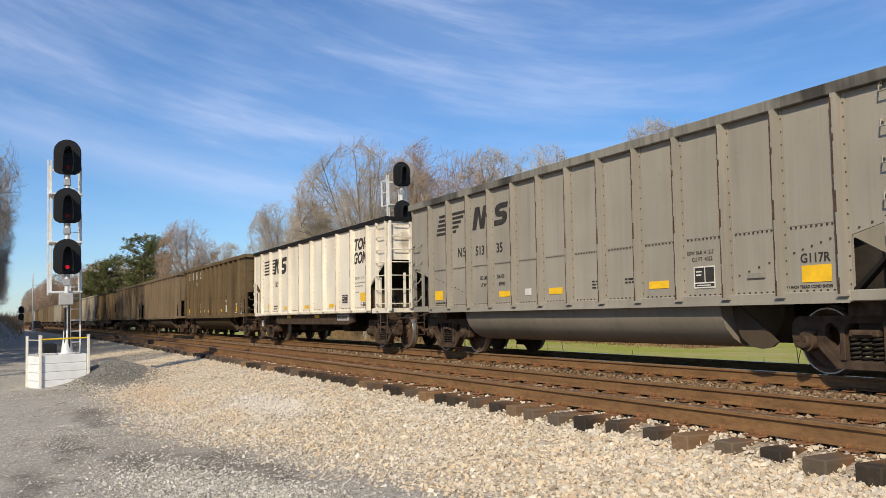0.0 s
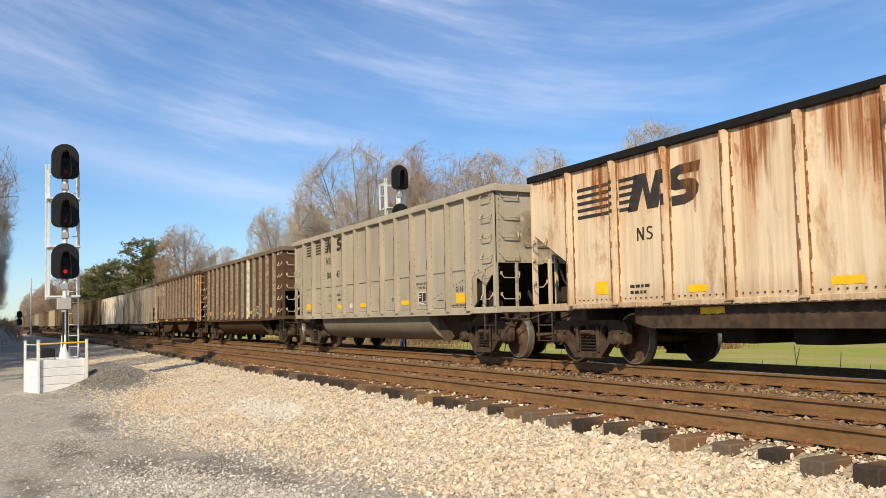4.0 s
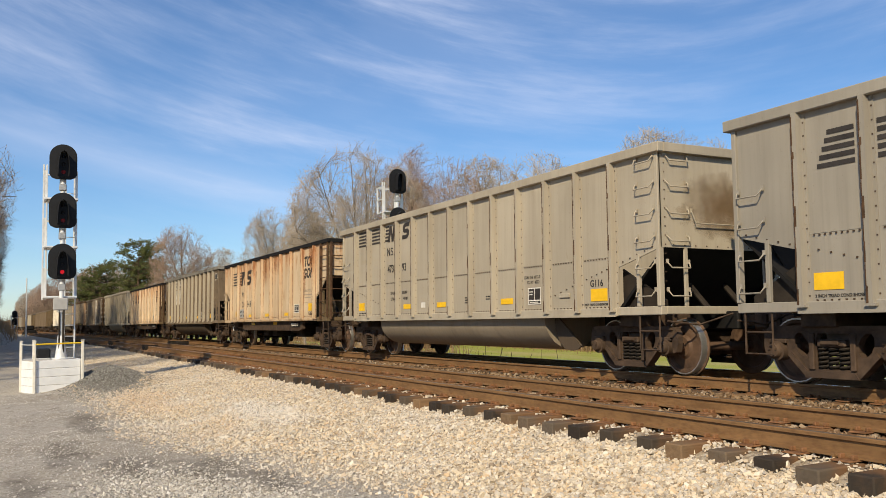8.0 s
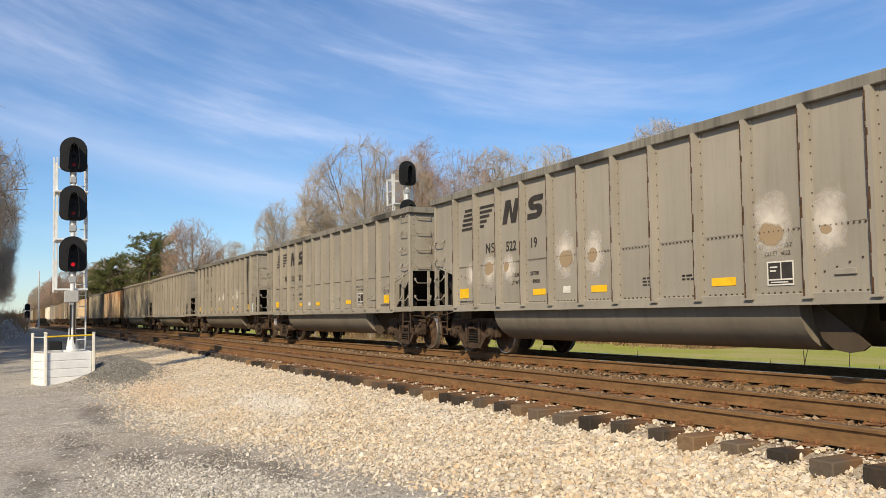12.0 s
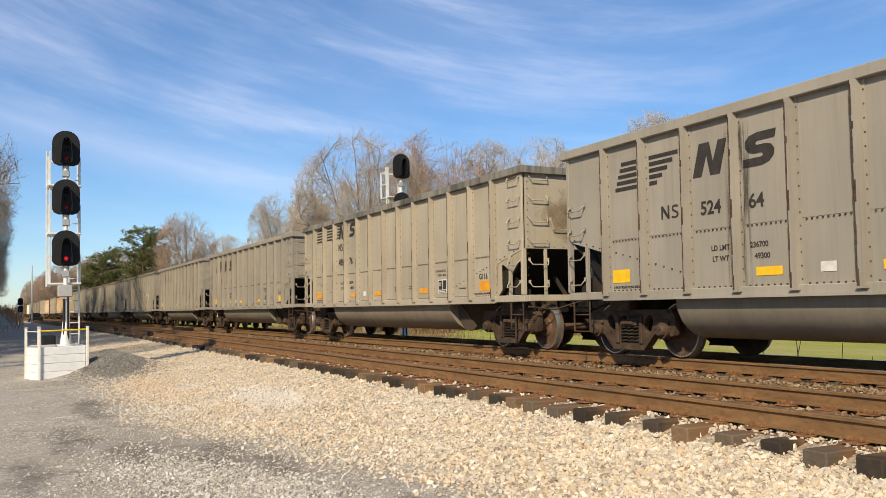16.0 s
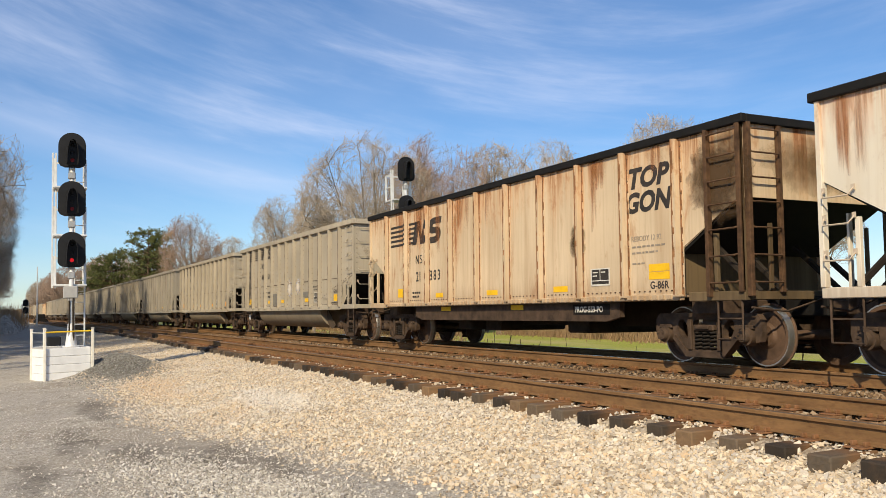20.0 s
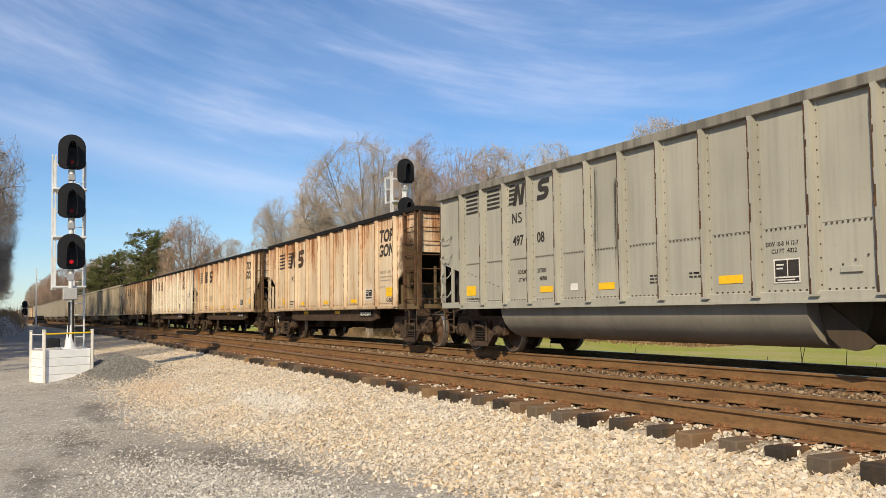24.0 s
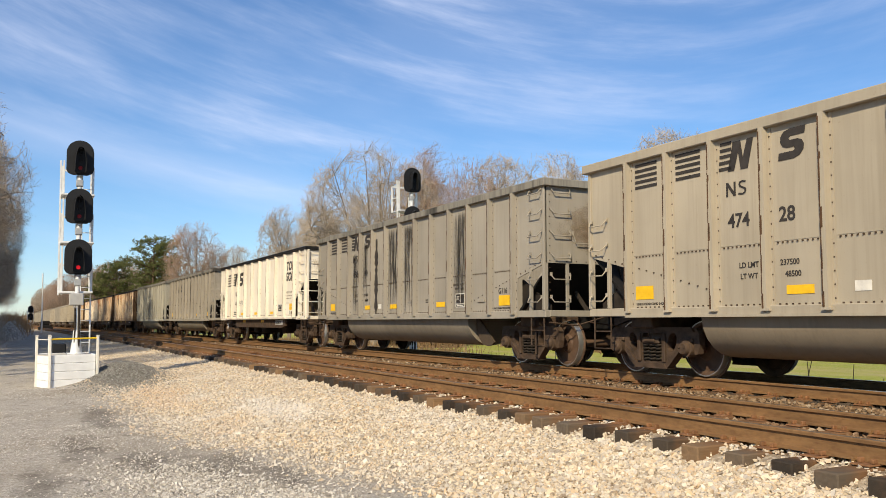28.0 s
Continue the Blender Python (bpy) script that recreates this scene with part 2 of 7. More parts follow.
def decal(name, col, kind, dense=0.85):
    """A stain with ragged edges that lets the paint show through where it thins out."""
    k = Nodes(name, 0.75, 0.0, 0.2)
    gen = k.n.new("ShaderNodeTexCoord").outputs["Generated"]
    sep = k.n.new("ShaderNodeSeparateXYZ")
    k.l.new(gen, sep.inputs[0])
    u, v = k.math("SUBTRACT", sep.outputs[0], 0.5), k.math("SUBTRACT", sep.outputs[2], 0.5)
    if kind in ("scuff", "core"):
        r = k.math("SQRT", k.math("ADD", k.math("MULTIPLY", u, u), k.math("MULTIPLY", v, v)), 0.0)
        n = k.noise(4.0, 4, 0.6, (1, 1, 1), 0.3, 19.0)
        a = k.ramp(k.math("ADD", r, k.ramp(n, 0.3, 0.7, -0.09, 0.09)), *((0.44, 0.34) if kind == "core" else (0.46, 0.10)), 0.0, dense)
    else:
        n = k.noise(1.0, 6, 0.65, (14, 14, 0.7), 0.2, 19.0)
        edge = k.math("SUBTRACT", 0.5, k.math("ABSOLUTE", u, 0.0))
        a = k.math("MULTIPLY", k.ramp(n, *((0.42, 0.62) if kind == "drip" else (0.36, 0.72)), 0.0, dense), k.ramp(edge, 0.0, 0.3))
        a = k.math("MULTIPLY", a, k.ramp(v, 0.5, 0.42))
        a = k.math("MULTIPLY", a, k.ramp(k.math("ADD", v, k.ramp(n, 0.3, 0.7, -0.3, 0.3)), -0.42, 0.12))
    k.color(col)
    k.put(k.b.inputs["Alpha"], a)
    return k.m


M["scuff"] = decal("pale_rubbed_paint", (0.70, 0.63, 0.54), "scuff", 0.9)
M["core"] = decal("tan_bared_primer", (0.40, 0.29, 0.17), "core", 0.8)
M["repaint"] = simple("darker_gray_touched_up_paint", (0.20, 0.185, 0.155), 0.7, 0.0, 0.12)
M["coal"] = decal("black_coal_streaks", (0.045, 0.041, 0.037), "drip", 0.86)
M["rustrun"] = decal("orange_rust_runs", (0.40, 0.15, 0.045), "streak", 0.6)
M["endrust"] = decal("rust_bloom_on_end_sheet", (0.20, 0.115, 0.05), "scuff", 0.42)
M["soot"] = decal("brown_soot_patch", (0.10, 0.06, 0.03), "scuff")
M["yellow"] = simple("yellow_reflective_sheet", (0.85, 0.50, 0.015), 0.45, 0.0, 0.12)
M["orange"] = simple("faded_orange_reflective_sheet", (0.75, 0.32, 0.03), 0.5, 0.0, 0.2)
M["rustpost"] = simple("orange_brown_rusty_edge", (0.24, 0.115, 0.048), 0.85, 0.0, 0.55, 7.0, 0.3)
M["wornedge"] = simple("pale_worn_paint_edge", (0.26, 0.21, 0.155), 0.8, 0.0, 0.45, 9.0, 0.3)
M["rustedge"] = simple("dark_rust_edge", (0.085, 0.045, 0.022), 0.85, 0.0, 0.5, 9.0, 0.3)
M["mark"] = simple("black_stencil_paint", (0.040, 0.034, 0.030), 0.7, 0.0, 0.3)
M["markw"] = simple("white_stencil_paint", (0.68, 0.64, 0.56), 0.7, 0.0, 0.2)
M["peach"] = simple("faded_orange_and_white_paint", (0.46, 0.30, 0.18), 0.7, 0.0, 0.45, 5.0, 0.2)
M["fadedpatch"] = simple("faded_orange_patch_paint", (0.36, 0.185, 0.075), 0.7, 0.0, 0.2)
M["faint"] = simple("faded_gray_stencil_paint", (0.30, 0.25, 0.19), 0.7, 0.0, 0.3)
M["pale"] = simple("pale_worn_steel", (0.55, 0.50, 0.42), 0.6, 0.0, 0.3)
M["silver"] = simple("aluminium_paint", (0.72, 0.72, 0.70), 0.45, 0.2, 0.1)
M["conduit"] = simple("galvanised_steel", (0.42, 0.42, 0.41), 0.5, 0.5, 0.15)
M["head"] = simple("matt_black_signal_paint", (0.012, 0.012, 0.013), 0.6, 0.0, 0.2, 8.0, 0.05)
M["plank"] = simple("weathered_white_boards", (0.80, 0.80, 0.78), 0.6, 0.0, 0.07, 4.0, 0.2)
M["post"] = simple("off_white_post_paint", (0.70, 0.66, 0.57), 0.6, 0.0, 0.12)
M["ytape"] = simple("yellow_rail_paint", (0.85, 0.55, 0.02), 0.5, 0.0, 0.1)
M["pipeg"] = simple("light_gray_cabinet", (0.38, 0.37, 0.35), 0.6, 0.0, 0.1)


def rust_rail():
    k = Nodes("rusty_rail_steel", 0.72, 0.0, 0.3)
    a = k.noise(3.0, 6, 0.65, (0.5, 3, 3))
    c = k.mix(k.ramp(a, 0.3, 0.7), (0.155, 0.084, 0.034), (0.27, 0.148, 0.060))
    b = k.noise(30.0, 4, 0.6, (0.4, 1, 1))
    c = k.mix(k.ramp(b, 0.45, 0.75, 0.0, 0.6), c, (0.10, 0.045, 0.02))
    k.color(c)
    k.bump(b, 0.25, 0.004)
    return k.m


def tie_wood():
    k = Nodes("creosoted_tie_wood", 0.85, 0.0, 0.2)
    g = k.noise(2.2, 6, 0.65, (9, 0.6, 9), 0.3, 41.0)
    pick = k.n.new("ShaderNodeValToRGB")
    k.l.new(k.info, pick.inputs[0])
    els = pick.color_ramp.elements
    els[0].position, els[0].color = 0.0, (0.028, 0.022, 0.018, 1)
    els[1].position, els[1].color = 1.0, (0.33, 0.19, 0.085, 1)
    for pos, col in ((0.4, (0.045, 0.036, 0.028, 1)), (0.62, (0.10, 0.075, 0.052, 1)), (0.8, (0.14, 0.11, 0.08, 1))):
        e = els.new(pos)
        e.color = col
    c = k.mix(k.ramp(g, 0.3, 0.7), pick.outputs[0], (0.06, 0.045, 0.03), "MIX")
    c2 = k.mix(0.45, pick.outputs[0], c)
    dust = k.noise(4.0, 5, 0.6, shift=9.0)
    c2 = k.mix(k.ramp(dust, 0.55, 0.8, 0.0, 0.3), c2, (0.17, 0.09, 0.045))
    # brake dust and rust between and under the rails
    sep = k.n.new("ShaderNodeSeparateXYZ")
    k.l.new(k.tc, sep.inputs[0])
    across = k.math("ADD", k.math("ABSOLUTE", sep.outputs[1], 0.0), k.ramp(dust, 0.3, 0.7, -0.12, 0.12))
    c2 = k.mix(k.ramp(across, 1.25, 1.0, 0.0, 0.8), c2, (0.19, 0.098, 0.044))
    k.color(c2)
    k.bump(g, 0.5, 0.02)
    return k.m


def stone(name, cols, rough=0.9, drift=False):
    """Loose stones, every stone in a tone of its own."""
    k = Nodes(name, rough, 0.0, 0.2)
    isl = k.n.new("ShaderNodeNewGeometry").outputs["Random Per Island"]
    r = k.n.new("ShaderNodeValToRGB")
    k.l.new(isl, r.inputs[0])
    els = r.color_ramp.elements
    els[0].position, els[0].color = 0.0, (*cols[0], 1)
    els[1].position, els[1].color = 1.0, (*cols[-1], 1)
    for i, c in enumerate(cols[1:-1], 1):
        e = els.new(i / (len(cols) - 1))
        e.color = (*c, 1)
    g = k.noise(38.0, 4, 0.7)
    c = k.mix(k.ramp(g, 0.35, 0.7, 0.0, 0.18), r.outputs[0], (0.36, 0.27, 0.18))
    if drift:
        # loads of paler and of rustier stone along the line
        c = k.mix(k.ramp(k.noise(0.55, 3, 0.5, dist=0.6), 0.52, 0.68, 0.0, 0.35), c, (0.62, 0.58, 0.52))
        c = k.mix(k.ramp(k.noise(0.35, 4, 0.6, (1, 1.5, 1)), 0.56, 0.72, 0.0, 0.28), c, (0.52, 0.36, 0.21))
        sep = k.n.new("ShaderNodeSeparateXYZ")
        k.l.new(k.tc, sep.inputs[0])
        wob = k.ramp(k.noise(0.9, 4, 0.6), 0.3, 0.7, -0.5, 0.5)
        for px, py, ra, rb, tint, most in ((-14.9, 3.95, 2.2, 0.55, (0.68, 0.64, 0.58), 0.5), (-20.0, 2.7, 3.6, 0.6, (0.62, 0.43, 0.27), 0.3)):
            ax, ay = k.math("DIVIDE", k.math("SUBTRACT", sep.outputs[0], px), ra), k.math("DIVIDE", k.math("SUBTRACT", sep.outputs[1], py), rb)
            rr = k.math("ADD", k.math("ADD", k.math("MULTIPLY", ax, ax), k.math("MULTIPLY", ay, ay)), wob)
            c = k.mix(k.ramp(rr, 1.3, 0.3, 0.0, most), c, tint)
    k.color(c)
    k.bump(g, 0.35, 0.006)
    return k.m


def ground_mat():
    """Lot, ballast bed and field on one sheet, told apart by where they lie."""
    k = Nodes("ground_gravel_and_grass", 0.95, 0.0, 0.15)
    sep = k.n.new("ShaderNodeSeparateXYZ")
    k.l.new(k.tc, sep.inputs[0])
    x, y = sep.outputs[0], sep.outputs[1]
    big = k.noise(0.35, 6, 0.6)
    mid = k.noise(1.7, 6, 0.65, (1.0, 1.6, 1))
    fine = k.noise(26.0, 5, 0.7)
    vor = k.n.new("ShaderNodeTexVoronoi")
    vor.inputs["Scale"].default_value = 30.0
    k.l.new(k.tc, vor.inputs["Vector"])
    bw = k.n.new("ShaderNodeRGBToBW")
    k.l.new(vor.outputs["Color"], bw.inputs[0])
    pebble = bw.outputs[0]
    vor2 = k.n.new("ShaderNodeTexVoronoi")
    vor2.inputs["Scale"].default_value = 75.0
    k.l.new(k.tc, vor2.inputs["Vector"])
    bw2 = k.n.new("ShaderNodeRGBToBW")
    k.l.new(vor2.outputs["Color"], bw2.inputs[0])
    # lot: gray crusher fines with damp dark patches and pale wheel-swept gravel
    lot = k.mix(k.ramp(fine, 0.3, 0.72), (0.22, 0.188, 0.15), (0.64, 0.575, 0.48))
    lot = k.mix(k.ramp(bw2.outputs[0], 0.2, 0.8, 0.0, 0.75), lot, k.mix(k.ramp(bw2.outputs[0], 0.35, 0.75), (0.20, 0.175, 0.142), (0.56, 0.51, 0.44)))
    lot = k.mix(k.ramp(pebble, 0.55, 0.95, 0.0, 0.45), lot, (0.72, 0.66, 0.56))
    lot = k.mix(k.ramp(mid, 0.55, 0.70, 0.0, 0.7), lot, (0.13, 0.105, 0.078))
    lot = k.mix(k.ramp(big, 0.48, 0.66, 0.0, 0.42), lot, (0.32, 0.26, 0.19))
    # damp, oily patches where vehicles stand
    for px, py, ra, rb in ((-12.8, 0.75, 1.3, 0.30), (-11.2, 1.45, 1.0, 0.40), (-10.4, 2.15, 0.9, 0.42), (-9.5, 2.62, 0.8, 0.30), (-16.5, 1.3, 2.4, 0.28), (-10.2, 0.2, 1.1, 0.22)):
        ax, ay = k.math("DIVIDE", k.math("SUBTRACT", x, px), ra), k.math("DIVIDE", k.math("SUBTRACT", y, py), rb)
        rr = k.math("ADD", k.math("MULTIPLY", ax, ax), k.math("MULTIPLY", ay, ay))
        rr = k.math("ADD", rr, k.ramp(mid, 0.3, 0.7, 0.9, -0.5))
        lot = k.mix(k.ramp(rr, 1.7, 0.1, 0.0, 0.72), lot, k.mix(k.ramp(fine, 0.35, 0.7), (0.085, 0.074, 0.06), (0.27, 0.235, 0.19)))
    # ballast bed between the loose stones
    bed = k.mix(k.ramp(pebble, 0.1, 0.9), (0.30, 0.235, 0.165), (0.64, 0.54, 0.40))
    wob = k.math("ADD", y, k.ramp(mid, 0.3, 0.7, -0.5, 0.5))
    foot = k.math("ADD", k.math("MULTIPLY", k.math("MINIMUM", k.math("MAXIMUM", k.math("ADD", x, 14.0), 0.0), 6.6), 0.28), 2.1)
    f = k.ramp(k.math("SUBTRACT", wob, foot), -0.45, 0.5)
    c = k.mix(f, lot, bed)
    # the train's shade put into the bed's colour: near black under the far track
    under_train = k.math("ABSOLUTE", k.math("SUBTRACT", k.math("ADD", y, k.ramp(mid, 0.3, 0.7, -0.25, 0.25)), 11.3), 0.0)
    c = k.mix(k.ramp(under_train, 2.3, 1.5, 0.0, 0.9), c, (0.035, 0.028, 0.022))
    # rust and brake dust over both tracks
    rd = k.math("ABSOLUTE", k.math("SUBTRACT", k.math("ADD", y, k.ramp(mid, 0.3, 0.7, -0.2, 0.2)), 8.2), 0.0)
    c = k.mix(k.ramp(rd, 2.4, 1.9, 0.0, 0.85), c, (0.15, 0.085, 0.042))
    # field beyond the line
    gn = k.noise(0.10, 6, 0.65, (1.0, 2.6, 1))
    grass = k.mix(k.ramp(fine, 0.3, 0.7), (0.19, 0.225, 0.03), (0.47, 0.47, 0.10))
    grass = k.mix(k.math("ADD", k.ramp(gn, 0.47, 0.62, 0.0, 0.6), k.ramp(y, 30.0, 42.0, 0.0, 0.3)), grass, (0.50, 0.38, 0.21))
    f2 = k.ramp(k.math("ADD", y, k.ramp(mid, 0.3, 0.7, -0.8, 0.8)), 15.0, 16.2)
    c = k.mix(f2, c, grass)
    # verge and woods floor beyond the lot
    f3 = k.ramp(k.math("ADD", y, k.ramp(mid, 0.3, 0.7, -1.0, 1.0)), -1.6, -3.6)
    c = k.mix(f3, c, k.mix(k.ramp(mid, 0.3, 0.7), (0.12, 0.085, 0.05), (0.25, 0.18, 0.10)))
    # dark fines heaped by the planter
    hx, hy = k.math("DIVIDE", k.math("ADD", x, 25.3), 2.2), k.math("DIVIDE", k.math("SUBTRACT", y, 2.5), 0.95)
    hd = k.math("ADD", k.math("MULTIPLY", hx, hx), k.math("MULTIPLY", hy, hy))
    c = k.mix(k.ramp(k.math("ADD", hd, k.ramp(mid, 0.3, 0.7, -0.4, 0.4)), 1.1, 0.7), c, k.mix(k.ramp(fine, 0.3, 0.7), (0.12, 0.11, 0.09), (0.27, 0.25, 0.215)))
    k.color(c)
    k.bump(k.math("ADD", fine, k.math("MULTIPLY", pebble, 0.8)), 0.9, 0.025)
    return k.m


M["rail"] = rust_rail()
M["railtop"] = simple("dull_worn_rail_head", (0.19, 0.14, 0.10), 0.42, 0.5, 0.3, 5.0, 0.05)
M["shiny"] = simple("polished_rail_head", (0.42, 0.38, 0.33), 0.25, 1.0, 0.15)
M["tie"] = tie_wood()
M["plate"] = simple("rusty_tie_plate", (0.22, 0.105, 0.045), 0.8, 0.0, 0.4, 12.0, 0.3)
M["ballast"] = stone("pale_limestone_ballast", [(0.28, 0.22, 0.155), (0.60, 0.49, 0.345), (0.70, 0.59, 0.43), (0.60, 0.435, 0.27), (0.77, 0.69, 0.555), (0.48, 0.425, 0.36), (0.70, 0.61, 0.475), (0.36, 0.30, 0.235), (0.72, 0.61, 0.445)], 0.9, True)
M["rusted_ballast"] = stone("rust_tinted_ballast", [(0.12, 0.068, 0.035), (0.20, 0.115, 0.06), (0.25, 0.155, 0.085), (0.36, 0.28, 0.19)])
M["strip_ballast"] = stone("dirty_ballast_between_tracks", [(0.13, 0.075, 0.038), (0.22, 0.135, 0.07), (0.28, 0.19, 0.105), (0.17, 0.10, 0.052), (0.46, 0.37, 0.26)])
# near-black stones that hold the shade under the train in their colour
M["shade_ballast"] = stone("coal_dusted_ballast", [(0.022, 0.018, 0.015), (0.05, 0.04, 0.03), (0.09, 0.065, 0.045), (0.035, 0.03, 0.025)])
M["grit"] = stone("gray_lot_gravel", [(0.26, 0.24, 0.21), (0.45, 0.415, 0.36), (0.68, 0.64, 0.58), (0.34, 0.31, 0.265), (0.74, 0.69, 0.60)])
M["slag"] = stone("dark_gray_fine_gravel", [(0.12, 0.115, 0.10), (0.20, 0.195, 0.175), (0.32, 0.31, 0.28), (0.15, 0.14, 0.12)])
M["ground"] = ground_mat()


# ---- mesh helpers ----
MESHES = {}


def add_box(bm, x0, x1, y0, y1, z0, z1, bevel=0.0, m=None):
    vs = [bm.verts.new((x, y, z)) for z in (z0, z1) for y in (y0, y1) for x in (x0, x1)]
    fs = [bm.faces.new([vs[i] for i in q]) for q in ((0, 2, 3, 1), (4, 5, 7, 6), (0, 1, 5, 4), (2, 6, 7, 3), (0, 4, 6, 2), (1, 3, 7, 5))]
    if bevel:
        es = list({e for f in fs for e in f.edges})
        r = bmesh.ops.bevel(bm, geom=es, offset=bevel, segments=1, affect="EDGES")
        vs = list({v for f in r["faces"] for v in f.verts})
    if m is not None:
        bmesh.ops.transform(bm, matrix=m, verts=vs)
    return vs


def add_prism(bm, pts, y0, y1, axis="y"):
    """A polygon in the x-z plane (or another two axes) drawn out along the axis."""
    put = {"y": lambda a, b, d: (a, d, b), "x": lambda a, b, d: (d, a, b), "z": lambda a, b, d: (a, b, d)}[axis]
    lo = [bm.verts.new(put(a, b, y0)) for a, b in pts]
    hi = [bm.verts.new(put(a, b, y1)) for a, b in pts]
    n = len(pts)
    fs = [bm.faces.new(lo), bm.faces.new(hi[::-1])]
    fs += [bm.faces.new((lo[i], hi[i], hi[(i + 1) % n], lo[(i + 1) % n])) for i in range(n)]
    return lo + hi


def add_tube(bm, pts, r, sides=6, r1=None, cap=True):
    """A round bar along a line of points."""
    pts = [Vector(p) for p in pts]
    rings = []
    for i, p in enumerate(pts):
        d = (pts[min(i + 1, len(pts) - 1)] - pts[max(i - 1, 0)]).normalized()
        a = d.orthogonal().normalized() if abs(d.z) > 0.9 else d.cross(Vector((0, 0, 1))).normalized()
        b = d.cross(a)
        rr = r if r1 is None else r + (r1 - r) * i / (len(pts) - 1)
        rings.append([bm.verts.new(p + (a * math.cos(2 * math.pi * k / sides) + b * math.sin(2 * math.pi * k / sides)) * rr) for k in range(sides)])
    for u, v in zip(rings, rings[1:]):
        for k in range(sides):
            bm.faces.new((u[k], u[(k + 1) % sides], v[(k + 1) % sides], v[k]))
    if cap:
        bm.faces.new(rings[0][::-1])
        bm.faces.new(rings[-1])


def add_lathe(bm, prof, centre, sides=28, axis="y", cap=True):
    """A profile of (along, radius) turned round an axis."""
    c = Vector(centre)
    rings = []
    for a, r in prof:
        ring = []
        for k in range(sides):
            u, v = r * math.cos(2 * math.pi * k / sides), r * math.sin(2 * math.pi * k / sides)
            ring.append(bm.verts.new(c + Vector({"y": (u, a, v), "x": (a, u, v), "z": (u, v, a)}[axis])))
        rings.append(ring)
    for u, v in zip(rings, rings[1:]):
        for k in range(sides):
            bm.faces.new((u[k], u[(k + 1) % sides], v[(k + 1) % sides], v[k]))
    if cap:
        bm.faces.new(rings[0])
        bm.faces.new(rings[-1][::-1])


def mesh_of(key, build, smooth=False):
    """The mesh of a kind of part, built once and shared by all that are alike."""
    if key not in MESHES:
        bm = bmesh.new()
        build(bm)
        bmesh.ops.recalc_face_normals(bm, faces=bm.faces)
        me = bpy.data.meshes.new(key)
        bm.to_mesh(me)
        bm.free()
        me.materials.append(None)
        if smooth:
            me.shade_smooth()
            me.set_sharp_from_angle(angle=radians(38))
        MESHES[key] = me
    return MESHES[key]


def piece(name, me, material, parent=None, at=None, label=""):
    """One object on a shared mesh, with a material of its own choosing."""
    ob = new(name, me)
    ob.material_slots[0].link = "OBJECT"
    ob.material_slots[0].material = material
    if parent is not None:
        ob.parent = parent
    if at is not None:
        ob.matrix_basis = at
    if label:
        ob["label"] = label
    if name == "small_print":
        ob["kind"] = "stuff"
    return ob


def raw_mesh(name, verts, faces, material, smooth=False):
    """A mesh from arrays of vertices and of equal-sided faces."""
    me = bpy.data.meshes.new(name)
    n, k = faces.shape
    me.vertices.add(len(verts))
    me.vertices.foreach_set("co", np.ascontiguousarray(verts, dtype=np.float32).ravel())
    me.loops.add(n * k)
    me.loops.foreach_set("vertex_index", np.ascontiguousarray(faces, dtype=np.int32).ravel())
    me.polygons.add(n)
    me.polygons.foreach_set("loop_start", np.arange(0, n * k, k, dtype=np.int32))
    me.polygons.foreach_set("loop_total", np.full(n, k, dtype=np.int32))
    me.update(calc_edges=True)
    me.materials.append(material)
    if smooth:
        me.shade_smooth()
    else:
        me.shade_flat()
    return me


# ---- the line of the railway ----
CURVE, S0, S1 = 4.0e-4, 30.0, 90.0       # bends gently to the left between S0 and S1 metres down the line
NEAR_Y, FAR_Y = 6.95, 10.85             # track centres
GAUGE = 1.507


def bend(s):
    q = min(max(s - S0, 0.0), S1 - S0)
    return -(CURVE * q * q / 2 + CURVE * (S1 - S0) * max(0.0, s - S1)), CURVE * q


def on_line(s, y0, z=0.0):
    """A pose on the line, s metres down it from beside the camera; its x axis points back along the track."""
    dy, a = bend(s)
    return Matrix.Translation((-s, y0 + dy, z)) @ Matrix.Rotation(a, 4, "Z")


# ---- ground: one sheet out to the horizon ----
def ballast_foot(x):
    return 2.1 + 0.28 * np.clip(x + 14.0, 0, 6.6)


def ground_z(x, y):
    """Height of the ground under (x, y), arrays."""
    s = -x
    q = np.clip(s - S0, 0, S1 - S0)
    dy = -(CURVE * q * q / 2 + CURVE * (S1 - S0) * np.maximum(0, s - S1))
    v = y - dy
    foot = ballast_foot(x)
    a = np.clip((v - foot) / (5.35 - foot), 0, 1)
    z = -0.66 + 0.280 * a * (1.35 - 0.35 * a)
    z = np.where(v > 5.35, -0.380 + np.clip((v - 5.5) / 0.5, 0, 1) * 0.16, z)
    b = np.clip((v - 12.8) / 2.6, 0, 1)
    z = z - b * 0.75
    rough = 0.022 * np.sin(1.7 * x + 0.6 * y) * np.sin(1.3 * y - 0.4 * x) + 0.012 * np.sin(4.1 * x) * np.sin(3.7 * y + 1)
    z = z + rough * np.where((v > 5.2) & (v < 13.2), 0.0, 1.0)
    # heap of fine gravel banked against the signal's planter
    z = z + 0.50 * np.exp(-(((x + 25.4) / 1.6) ** 4 + ((y - 2.5) / 0.95) ** 2))
    return z


